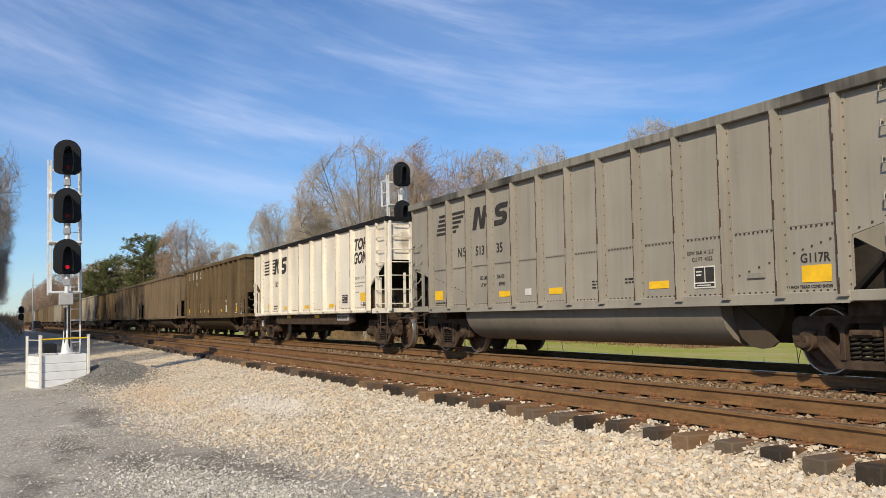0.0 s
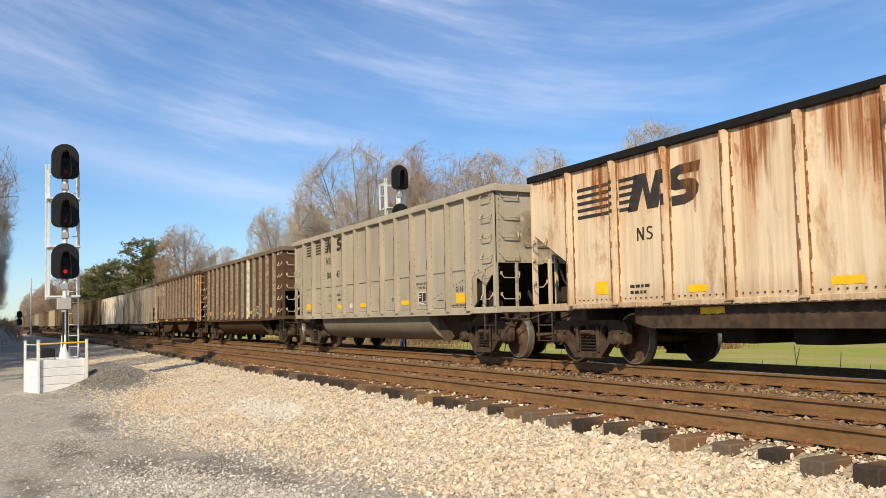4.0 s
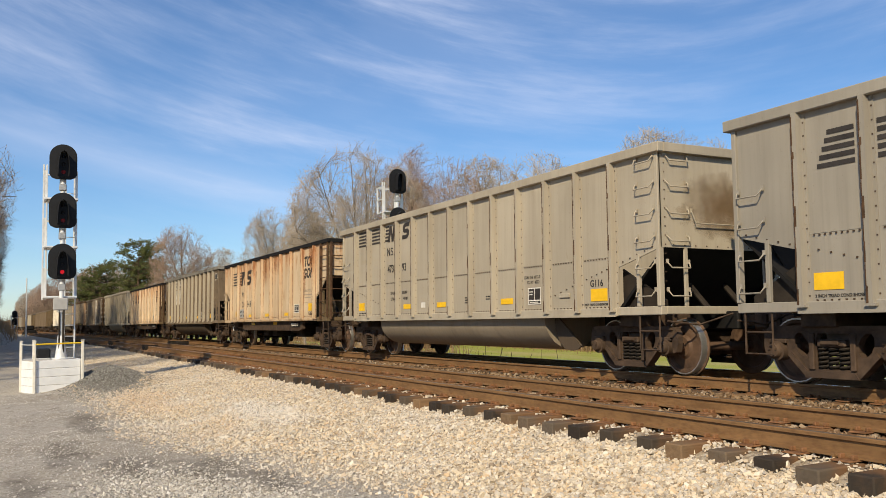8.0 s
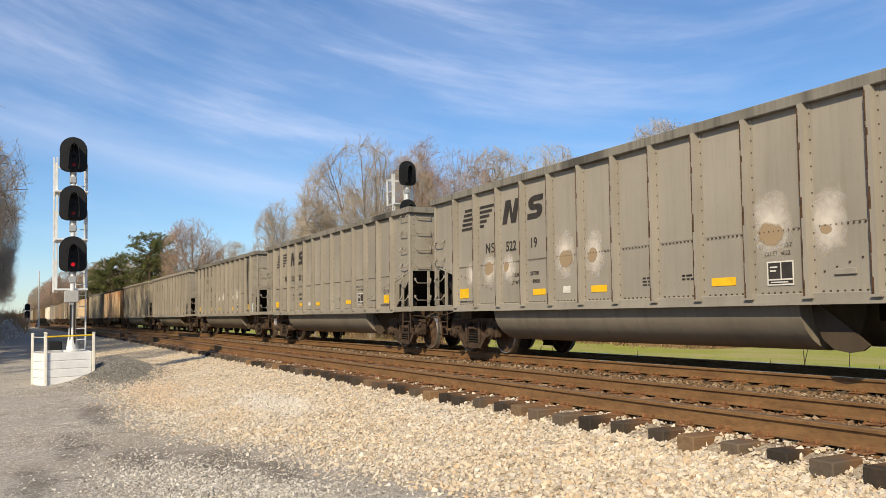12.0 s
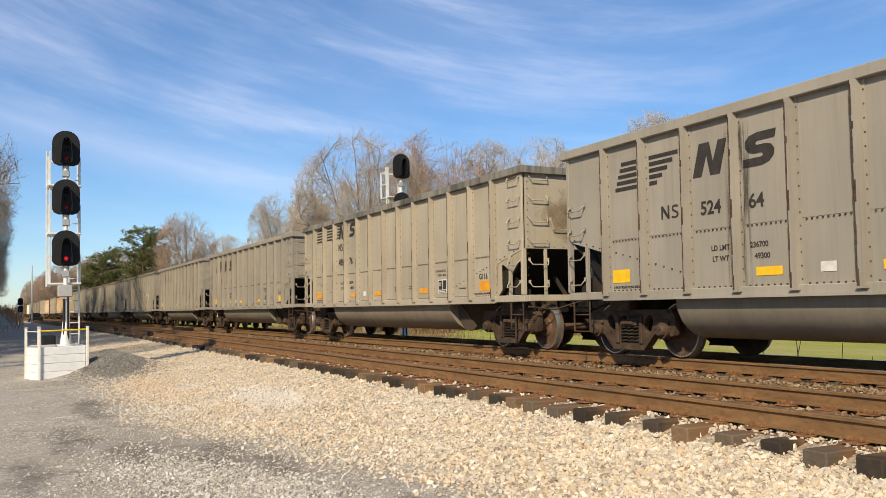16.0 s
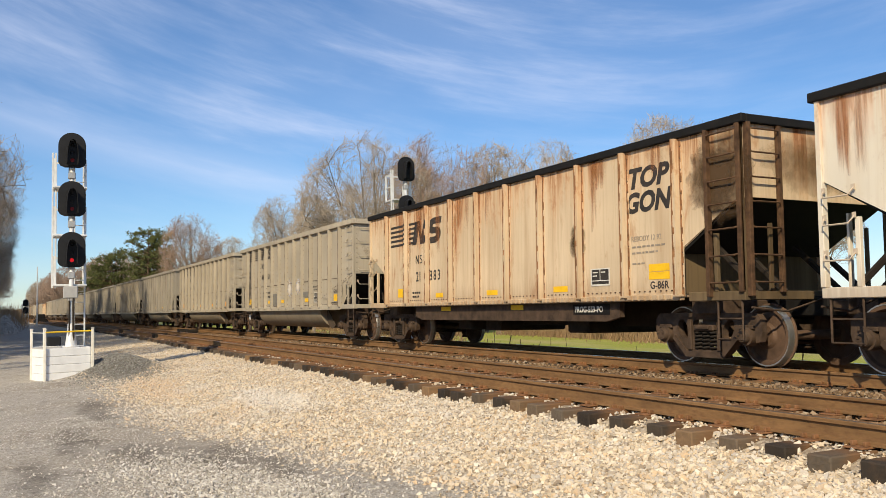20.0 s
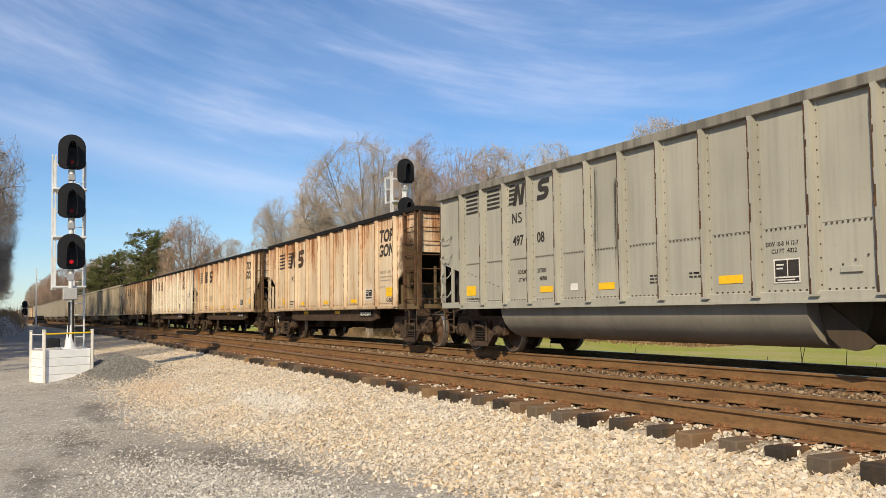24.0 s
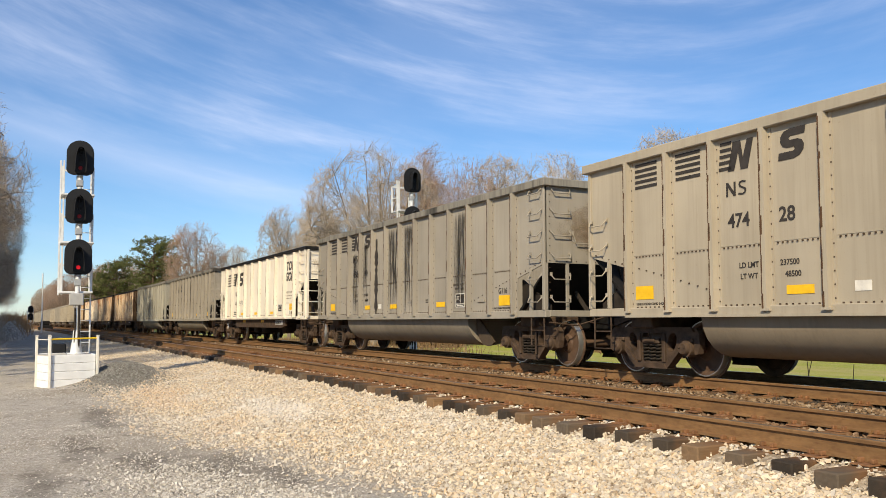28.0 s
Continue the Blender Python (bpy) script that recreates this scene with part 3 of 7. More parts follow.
def build_ground():
    xs = np.unique(np.concatenate([np.arange(-60, 12.01, 0.3), np.arange(-160, -60, 1.5), -np.geomspace(160, 3200, 26), np.geomspace(12, 3200, 24)]))
    ys = np.unique(np.concatenate([np.arange(-8, 18.01, 0.2), np.arange(18, 60, 2.0), np.geomspace(60, 3200, 22), -np.geomspace(8, 3200, 26)]))
    X, Y = np.meshgrid(xs, ys, indexing="ij")
    Z = ground_z(X, Y)
    n, m = X.shape
    idx = np.arange(n * m).reshape(n, m)
    f = np.stack([idx[:-1, :-1], idx[1:, :-1], idx[1:, 1:], idx[:-1, 1:]], -1).reshape(-1, 4)
    ob = new("ground", raw_mesh("ground", np.stack([X, Y, Z], -1).reshape(-1, 3), f, M["ground"], True))
    tagged(ob, "gray gravel lot, pale ballast bed and green field", "ground", kind="structure")


build_ground()

CUBE_V = np.array([(a, b, c) for c in (-1, 1) for b in (-1, 1) for a in (-1, 1)], float) * 0.72
CUBE_F = np.array([(0, 2, 3, 1), (4, 5, 7, 6), (0, 1, 5, 4), (2, 6, 7, 3), (0, 4, 6, 2), (1, 3, 7, 5)])
rng = np.random.default_rng(7)


def stones(name, x, y, z, size, material, label, flat=0.65):
    """Broken stones, each of its own shape, turned at random, as one body of stuff."""
    n = len(x)
    v = CUBE_V[None] * (1 + rng.uniform(-0.34, 0.24, (n, 8, 1))) + rng.uniform(-0.24, 0.24, (n, 8, 3))
    v = v * np.stack([rng.uniform(0.75, 1.35, n), rng.uniform(0.6, 1.1, n), rng.uniform(flat * 0.7, flat * 1.25, n)], -1)[:, None]
    q = rng.normal(size=(n, 4)) * np.array([1, 0.35, 0.35, 1])
    q /= np.linalg.norm(q, axis=1, keepdims=True)
    w, a, b, c = q.T
    R = np.stack([1 - 2 * (b * b + c * c), 2 * (a * b - c * w), 2 * (a * c + b * w), 2 * (a * b + c * w), 1 - 2 * (a * a + c * c), 2 * (b * c - a * w),
                  2 * (a * c - b * w), 2 * (b * c + a * w), 1 - 2 * (a * a + b * b)], -1).reshape(n, 3, 3)
    v = np.einsum("nij,nkj->nki", R, v) * size[:, None, None] + np.stack([x, y, z], -1)[:, None]
    f = (CUBE_F[None] + (np.arange(n) * 8)[:, None, None]).reshape(-1, 4)
    return tagged(new(name, raw_mesh(name, v.reshape(-1, 3), f, material)), label, "gravel", kind="stuff")


def scatter(x0, x1, y0, y1, near, n):
    """Places spread evenly over a strip, closer together towards its near end."""
    u = rng.uniform(0, 1, n)
    s = near * ((-x0 / near) ** u)
    return -np.clip(s, -x1, -x0), rng.uniform(y0, y1, n)


def build_stones():
    # shoulder of the near track: dense, loose, pale
    x, y = scatter(-70, -3.2, 0.6, 5.7, 3.2, 170000)
    foot = ballast_foot(x)
    keep = rng.uniform(size=len(x)) < np.clip((y - foot + 0.8) / 1.3, 0.0, 1) ** 1.6
    keep &= ((x + 25.3) / 2.0) ** 2 + ((y - 2.5) / 0.85) ** 2 > 1
    x, y = x[keep], y[keep]
    dy = np.array([bend(-a)[0] for a in x])
    y = y + dy
    size = rng.lognormal(math.log(0.0155), 0.36, len(x)).clip(0.007, 0.033) * np.where(x > -8, 1.12, 1.0)
    stones("ballast_stones", x, y, ground_z(x, y) + size * 0.25, size, M["ballast"], "pale tan limestone ballast stones along the track")
    # between the ties of both tracks and between the tracks
    x, y = scatter(-60, -2.0, 5.35, 12.8, 2.5, 44000)
    dy = np.array([bend(-a)[0] for a in x])
    size = rng.lognormal(math.log(0.021), 0.3, len(x)).clip(0.011, 0.045)
    inner = (np.abs(y - NEAR_Y) < 0.75) | (np.abs(y - FAR_Y) < 1.2)
    ends = (y < 6.2) & ~inner
    mid = ~inner & ~ends
    z = ground_z(x, y + dy)
    # stones of the far track, coloured near black for the train's shade
    dusty = inner & (y > 9.4)
    inner = inner & ~dusty
    stones("coal_dusted_ballast", x[dusty], y[dusty] + dy[dusty], z[dusty] + size[dusty] * 0.3, size[dusty], M["shade_ballast"], "ballast coloured near black for the shade under the train")
    stones("track_ballast", x[inner], y[inner] + dy[inner], z[inner] + size[inner] * 0.3, size[inner], M["rusted_ballast"], "rust-stained ballast between the rails")
    stones("tie_end_ballast", x[ends], y[ends] + dy[ends], z[ends] + 0.015 + size[ends] * 0.25, size[ends] * 0.8, M["ballast"], "pale ballast packed between the tie ends")
    stones("ballast_strip", x[mid], y[mid] + dy[mid], z[mid] + 0.02 + size[mid] * 0.4, size[mid], M["strip_ballast"], "dirty ballast between the two tracks")
    # loose gravel over the lot
    x, y = scatter(-34, -4.5, -3.0, 4.5, 4.5, 85000)
    clump = np.sin(1.3 * x + 0.5 * y) + np.sin(0.9 * y - 0.8 * x + 2) + 0.7 * np.sin(2.9 * x + 3.1 * y)
    keep = rng.uniform(size=len(x)) < 0.25 + 0.75 * (clump > 0.1)
    x, y = x[keep], y[keep]
    size = rng.lognormal(math.log(0.0068), 0.38, len(x)).clip(0.004, 0.015)
    stones("lot_gravel", x, y, ground_z(x, y) + size * 0.3, size, M["grit"], "loose gray gravel scattered over the lot")
    # a fan of coarser pale gravel that has rolled out from the shoulder
    n = 7000
    x, y = rng.normal(0, 1, n), rng.normal(0, 1, n)
    x, y = -8.3 + 1.25 * x, 1.95 + 0.42 * y + 0.32 * x
    size = rng.lognormal(math.log(0.0125), 0.34, n).clip(0.007, 0.026)
    stones("gravel_fan", x, y, ground_z(x, y) + size * 0.3, size, M["grit"], "coarse pale gray gravel strewn beside the ballast")
    # heap of dark fines at the planter
    n = 9000
    x, y = rng.normal(-25.3, 1.35, n), rng.normal(2.55, 0.55, n)
    size = rng.uniform(0.012, 0.026, n)
    stones("gravel_heap", x, y, ground_z(x, y) + size * 0.2, size, M["slag"], "dark gray fine gravel heaped against a white planter")


build_stones()


# ---- the two tracks ----
def rail_profile():
    return [(-0.070, -0.172), (0.070, -0.172), (0.070, -0.160), (0.012, -0.143), (0.010, -0.045), (0.036, -0.034), (0.036, -0.008), (0.028, 0.0),
            (-0.028, 0.0), (-0.036, -0.008), (-0.036, -0.034), (-0.010, -0.045), (-0.012, -0.143), (-0.070, -0.160)]


def build_rail(y, top):
    ss = np.concatenate([np.arange(-14, 20, 6.0), np.arange(20, 130, 4.0), np.arange(130, 900, 40.0)])
    prof = rail_profile()
    k = len(prof)
    v = [on_line(s, y) @ Vector((0, a, b)) for s in ss for a, b in prof]
    f = [(i * k + j, i * k + (j + 1) % k, (i + 1) * k + (j + 1) % k, (i + 1) * k + j) for i in range(len(ss) - 1) for j in range(k)]
    me = raw_mesh("rail", np.array(v), np.array(f), M["rail"])
    me.materials.append(top)
    for p in me.polygons:
        if p.index % k == 7:
            p.material_index = 1
    return new("rail", me)


def build_track(name, y, top, label, nx0, nx1, plates):
    root = tagged(new(name), label, "railway track", kind="structure")
    root.empty_display_size = 0.2
    for side in (-1, 1):
        r = build_rail(y + side * GAUGE / 2, top)
        r.parent = root
    tie_me = mesh_of("tie", lambda bm: add_box(bm, -0.115, 0.115, -1.295, 1.295, -0.36, -0.19, 0.012))
    plate_me = mesh_of("tie_plate", lambda bm: (add_box(bm, -0.095, 0.095, -0.19, 0.19, -0.189, -0.174, 0.004),
                                               [add_box(bm, a - 0.016, a + 0.016, b - 0.03, b + 0.03, -0.175, -0.135, 0.006) for a in (-0.06, 0.06) for b in (-0.095, 0.095)]))
    anchor_me = mesh_of("rail_anchor", lambda bm: add_box(bm, -0.012, 0.012, -0.09, 0.085, -0.19, -0.15, 0.004))
    n = 0
    for i in range(nx0, nx1):
        jit = random.Random(i * 7 + int(y * 10))
        s = 4.94 + i * 0.5222 + jit.uniform(-0.04, 0.04)
        m = on_line(s, y) @ pose(0, jit.uniform(-0.05, 0.05), jit.uniform(-0.012, 0.006), 0, 0, jit.uniform(-1.6, 1.6))
        piece("tie", tie_me, M["tie"], root, m)
        n += 1
        if i < plates:
            for side in (-1, 1):
                piece("tie_plate", plate_me, M["plate"], root, on_line(s, y + side * GAUGE / 2))
                if i % 2 == 0:
                    piece("rail_anchor", anchor_me, M["rail"], root, on_line(s + 0.15, y + side * GAUGE / 2))
    # the ties too far off to tell apart
    bm = bmesh.new()
    for i in range(nx1, 700):
        add_box(bm, -0.115, 0.115, -1.295, 1.295, -0.36, -0.19, 0, on_line(4.94 + i * 0.5222, y))
    me = bpy.data.meshes.new("distant_ties")
    bm.to_mesh(me)
    bm.free()
    me.materials.append(M["tie"])
    ob = new("distant_ties", me)
    ob.parent = root
    ob["kind"] = "stuff"
    return root


near_track = build_track("track_near", NEAR_Y, M["railtop"], "empty track with rusty rails on creosoted wooden ties", -8, 150, 60)
far_track = build_track("track_far", FAR_Y, M["shiny"], "track with polished rail heads under the coal train", -8, 90, 30)


# ---- freight cars: x along the car, z from the rail head, the side at -y towards the camera ----
HALF, TOP, GTOP, TC, SPEED = 7.30, 3.75, 3.66, 6.05, 14.679
WHEEL_R, AXLE = 0.457, 0.889


def wheel_mesh(bm):
    add_tube(bm, [(0, -1.18, 0), (0, 1.18, 0)], 0.075, 12)
    for s in (-1, 1):
        prof = [(-0.062, 0.10), (-0.062, 0.16), (-0.02, 0.20), (0.0, 0.36), (-0.048, 0.385), (-0.052, 0.44), (-0.045, 0.452), (0.055, 0.457),
                (0.062, 0.485), (0.085, 0.485), (0.09, 0.46), (0.088, 0.39), (0.045, 0.36), (0.03, 0.20), (0.08, 0.16), (0.08, 0.10)]
        if s > 0:
            prof = [(-a, r) for a, r in prof]
        add_lathe(bm, prof, (0, s * (GAUGE / 2 + 0.02), 0), 32)


def tread_mesh(bm, s):
    rim = [(-0.053, 0.432), (-0.056, 0.434), (-0.056, 0.45), (-0.045, 0.4545), (0.053, 0.4595), (0.053, 0.44), (-0.03, 0.432)]
    if s > 0:
        rim = [(-a, r) for a, r in rim]
    add_lathe(bm, rim + rim[:1], (0, s * (GAUGE / 2 + 0.02), 0), 32, "y", False)


def plate(bm, outer, holes, y0, y1):
    """A flat casting with openings, drawn out from y0 to y1."""
    loops = [[bm.verts.new((x, y0, z)) for x, z in p] for p in [outer] + holes]
    edges = [bm.edges.new((p[k - 1], p[k])) for p in loops for k in range(len(p))]
    made = bmesh.ops.triangle_fill(bm, use_beauty=True, edges=edges)["geom"]
    faces = [f for f in made if isinstance(f, bmesh.types.BMFace)]
    back = {v: bm.verts.new((v.co.x, y1, v.co.z)) for p in loops for v in p}
    for f in faces:
        bm.faces.new([back[v] for v in reversed(f.verts)])
    for p in loops:
        for k in range(len(p)):
            bm.faces.new((p[k - 1], p[k], back[p[k]], back[p[k - 1]]))


def oval(cx, cz, rx, rz, n=10, lean=0.0):
    out = []
    for k in range(n):
        a = 2 * math.pi * k / n
        u, v = rx * math.cos(a), rz * math.sin(a)
        out.append((cx + u + lean * v, cz + v))
    return out


def frame_mesh(bm):
    """A three-piece truck's side frame: a deep casting with round windows, jaws over the axles and a spring nest."""
    half = [(0.40, 0.13), (0.52, 0.22), (0.68, 0.38), (0.73, 0.40), (0.75, 0.57), (1.02, 0.57), (1.04, 0.36), (1.12, 0.38), (1.16, 0.52), (1.15, 0.70), (1.08, 0.78), (0.90, 0.80), (0.40, 0.80)]
    outer = half + [(-x, z) for x, z in half[::-1]]
    holes = [[(-0.25, 0.23), (0.25, 0.23), (0.27, 0.62), (0.24, 0.70), (-0.24, 0.70), (-0.27, 0.62)], oval(0.50, 0.55, 0.115, 0.16, 10, 0.25), oval(-0.50, 0.55, 0.115, 0.16, 10, -0.25)]
    for s in (-1, 1):
        y0, y1 = sorted((s * 1.06, s * 1.17))
        plate(bm, outer, holes, y0, y1)
        f0, f1 = sorted((s * 1.17, s * 1.21))
        add_prism(bm, [(-1.06, 0.735), (1.06, 0.735), (1.0, 0.80), (-1.0, 0.80)], f0, f1)                              # top flange
        add_prism(bm, [(-0.42, 0.115), (0.42, 0.115), (0.36, 0.20), (-0.36, 0.20)], *sorted((s * 1.00, s * 1.23)))     # spring seat
        for d in (-1, 1):
            add_prism(bm, [(d * 0.42, 0.125), (d * 0.36, 0.18), (d * 0.66, 0.46), (d * 0.71, 0.40)], f0, f1)           # rib along the arm
            add_box(bm, *sorted((d * 0.74, d * 1.03)), f0, f1, 0.56, 0.62, 0.01)                                       # roof of the jaw
            add_box(bm, *sorted((d * 0.28, d * 0.36)), f0, f1, 0.22, 0.70, 0.01)                                       # column guide
        add_box(bm, -0.22, 0.22, *sorted((s * 0.98, s * 1.22)), 0.52, 0.62, 0.02)                                      # bolster end
        add_box(bm, -0.14, 0.14, *sorted((s * 1.20, s * 1.25)), 0.55, 0.60, 0.01)
    add_box(bm, -0.20, 0.20, -1.06, 1.06, 0.46, 0.72, 0.03)                                                           # bolster
    for d in (-1, 1):
        add_tube(bm, [(d * 0.42, -0.86, 0.33), (d * 0.42, 0.86, 0.33)], 0.045, 6)                                     # brake beam
        for s in (-1, 1):
            add_box(bm, d * 0.44 - 0.06, d * 0.44 + 0.06, s * 0.76 - 0.05, s * 0.76 + 0.05, 0.28, 0.56, 0.02)         # brake shoe


def spring_mesh(bm):
    pts = [(0.075 * math.cos(a), 0.075 * math.sin(a), 0.22 + 0.29 * a / (2 * math.pi * 5)) for a in np.linspace(0, 2 * math.pi * 5, 46)]
    add_tube(bm, pts, 0.017, 5)


def bearing_mesh(bm):
    add_lathe(bm, [(-0.13, 0.04), (-0.13, 0.085), (-0.11, 0.10), (-0.06, 0.105), (-0.055, 0.135), (0.10, 0.14), (0.10, 0.05)], (0, 0, 0), 18)
    for k in range(3):
        a = 2 * math.pi * k / 3 + 0.5
        add_box(bm, 0.06 * math.cos(a) - 0.016, 0.06 * math.cos(a) + 0.016, -0.15, -0.125, 0.06 * math.sin(a) - 0.016, 0.06 * math.sin(a) + 0.016)


WHEELSETS = []


def add_truck(car, x, near=True):
    t = piece("truck", mesh_of("truck_frame", frame_mesh), M["truck"], car, pose(x, 0, 0), "greasy brown cast steel truck")
    for s in (-1, 1):
        for cx in (-0.165, 0.0, 0.165) if near else ():
            piece("spring", mesh_of("spring", spring_mesh, True), M["under"], t, pose(cx, s * 1.12, 0))
        for d in (-1, 1):
            piece("bearing", mesh_of("bearing", bearing_mesh, True), M["truck"], t, pose(d * AXLE, s * 1.17, 0.457, 0, 0, 0 if s < 0 else 180))
    for d in (-1, 1):
        w = piece("wheelset", mesh_of("wheelset", wheel_mesh, True), M["wheel"], car, pose(x + d * AXLE, 0, WHEEL_R))
        for s in (-1, 1):
            piece("wheel_rim", mesh_of("wheel_rim%d" % s, lambda bm, s=s: tread_mesh(bm, s), True), M["tread"], w, None, "bright polished wheel rim")
        if near:
            WHEELSETS.append((w, x + d * AXLE))


def grab_mesh(bm, w, drop):
    add_tube(bm, [(-w / 2, 0, 0.05), (-w / 2, -0.03, 0.02), (-w / 2 + 0.03, -0.075, -drop), (w / 2 - 0.03, -0.075, -drop), (w / 2, -0.03, 0.02), (w / 2, 0, 0.05)], 0.012, 5)
    for s in (-1, 1):
        add_box(bm, s * w / 2 - 0.025, s * w / 2 + 0.025, -0.012, 0.004, 0.02, 0.09)


def hat_post(bm, z0, z1, w=0.19):
    """A pressed side post: flanges on the sheet and a raised, tapering web."""
    add_box(bm, -w / 2, w / 2, -0.012, 0, z0, z1)
    add_prism(bm, [(-0.05, 0), (0.045, 0), (0.035, -0.11), (-0.042, -0.11)], z0 + 0.03, z1, "z")
    add_box(bm, -w / 2 + 0.02, w / 2 - 0.02, -0.115, -0.01, z0, z0 + 0.03)


def rust_edge(bm, z0, z1):
    """The worn, rusty corner of a post, of uneven width."""
    g = random.Random(5)
    z = z0
    while z < z1:
        h = g.uniform(0.08, 0.3)
        w = g.choice((0.010, 0.018, 0.026, 0.034))
        add_box(bm, -0.0455, -0.0455 + w, -0.1125, -0.1, z, min(z + h, z1))
        add_box(bm, -0.054, -0.046, -0.11, -0.012, z, min(z + h * g.uniform(0.3, 1.0), z1))
        z += h


def wide_rust_edge(bm, z0, z1):
    """Rust that has eaten over half of a post's face, of uneven width."""
    g = random.Random(9)
    z = z0
    while z < z1:
        h = g.uniform(0.06, 0.22)
        add_box(bm, -0.0455, -0.0455 + g.uniform(0.016, 0.058), -0.1125, -0.1, z, min(z + h, z1))
        add_box(bm, -0.054, -0.046, -0.11, -0.012, z, min(z + h, z1))
        add_box(bm, -0.102 - g.uniform(0, 0.03), -0.05, -0.016, -0.011, z, min(z + h, z1))
        add_box(bm, 0.046, 0.065 + g.uniform(0, 0.035), -0.016, -0.011, z, min(z + h, z1))
        z += h


def rivet_rows(bm, rows):
    for x0, x1, z0, z1, n in rows:
        for k in range(n):
            u = (k + 0.5) / n
            x, z = x0 + (x1 - x0) * u, z0 + (z1 - z0) * u
            add_box(bm, x - 0.010, x + 0.010, -0.018, 0.002, z - 0.010, z + 0.010)


def ring_rail(bm, half, w, z0, z1, t):
    """A box rail round the top of the car."""
    add_box(bm, -half, half, -w, -w + t, z0, z1, 0.012)
    add_box(bm, -half, half, w - t, w, z0, z1, 0.012)
    for s in (-1, 1):
        a, b = sorted((s * half, s * (half - t)))
        add_box(bm, a, b, -w + t, w - t, z0 + 0.002, z1 - 0.006, 0.008)


def side_sheet(bm, pts, y):
    add_prism(bm, pts, y - 0.012, y + 0.012)


def text_mesh(text, size, bold=0.0):
    key = "lettering " + text + str(size)
    if key not in MESHES:
        cu = bpy.data.curves.new("lettering", "FONT")
        cu.body = text
        cu.size = size
        cu.offset = bold
        cu.extrude = 0.0015
        cu.resolution_u = 3
        ob = bpy.data.objects.new("lettering", cu)
        me = bpy.data.meshes.new_from_object(ob)
        bpy.data.objects.remove(ob)
        me.materials.clear()
        me.materials.append(None)
        MESHES[key] = me
    return MESHES[key]


def letter(car, text, x, z, size, mat, y, wide=1.0, lean=0.0, bold=0.006):
    m = Matrix.Translation((x, y, z)) @ Matrix.Rotation(math.pi / 2, 4, "X") @ Matrix.Diagonal((wide, 1, 1, 1))
    ob = piece("lettering", text_mesh(text, size, bold), mat, car, m)
    if lean:
        sh = Matrix.Identity(4)
        sh[0][1] = lean
        me = ob.data.copy()
        me.transform(sh)
        ob.data = me
        ob.material_slots[0].link = "OBJECT"
        ob.material_slots[0].material = mat
    return ob


def panel_mesh(key, x0, x1, z0, z1):
    return mesh_of(key, lambda bm: add_box(bm, x0, x1, -0.003, 0.0, z0, z1))


def flat_polys(key, polys):
    def make(bm):
        for p in polys:
            add_prism(bm, p, -0.003, 0.0)
    return mesh_of(key, make)


def bars(rows):
    return [[(x0, z0), (x1, z0), (x1, z1), (x0, z1)] for x0, x1, z0, z1 in rows]


def small_print(x, z, w, n, step=0.055, h=0.026):
    out = []
    for k in range(n):
        cx = x
        r = random.Random(int(x * 100) + k * 13 + int(z * 100))
        while cx < x + w * (1 - 0.25 * (k % 2)):
            d = r.uniform(0.05, 0.13)
            out.append((cx, cx + d, z - k * step - h, z - k * step))
            cx += d + 0.03
    return out


def block_n(x, z, w, h, lean):
    """A heavy slanting zigzag block."""
    pts = [(0, 0), (0.28, 0), (0.40, 0.62), (0.56, 0), (0.86, 0), (1.0, 1), (0.74, 1), (0.62, 0.40), (0.46, 1), (0.14, 1)]
    return [(x + w * a + lean * b * h, z + h * b) for a, b in pts]


def block_s(x, z, w, h, lean):
    """A heavy double-bent block."""
    pts = [(0, 0), (0.58, 0), (0.80, 0.08), (0.92, 0.24), (0.93, 0.42), (0.84, 0.56), (0.68, 0.62), (0.40, 0.62), (0.34, 0.68), (0.40, 0.75), (0.92, 0.75),
           (0.95, 1.0), (0.38, 1.0), (0.14, 0.93), (0.03, 0.78), (0.04, 0.58), (0.14, 0.44), (0.30, 0.38), (0.56, 0.38), (0.61, 0.31), (0.56, 0.25), (0.0, 0.25)]
    return [(x + w * a + lean * b * h, z + h * b) for a, b in pts]


def thin_n(x, z, w, h):
    """A slender zigzag mark."""
    pts = [(0, 0), (0.2, 0), (0.2, 0.66), (0.78, 0), (1, 0), (1, 1), (0.8, 1), (0.8, 0.34), (0.22, 1), (0, 1)]
    return [(x + w * a, z + h * b) for a, b in pts]


def thin_s(x, z, w, h):
    """A slender double-bent mark."""
    pts = [(0, 0.04), (0.5, 0), (0.85, 0.07), (1, 0.26), (0.9, 0.45), (0.55, 0.57), (0.28, 0.68), (0.26, 0.80), (0.45, 0.87), (0.9, 0.83), (0.92, 0.95), (0.5, 1.0),
           (0.14, 0.93), (0.04, 0.74), (0.14, 0.56), (0.5, 0.45), (0.76, 0.33), (0.76, 0.2), (0.5, 0.12), (0.03, 0.17)]
    return [(x + w * a, z + h * b) for a, b in pts]


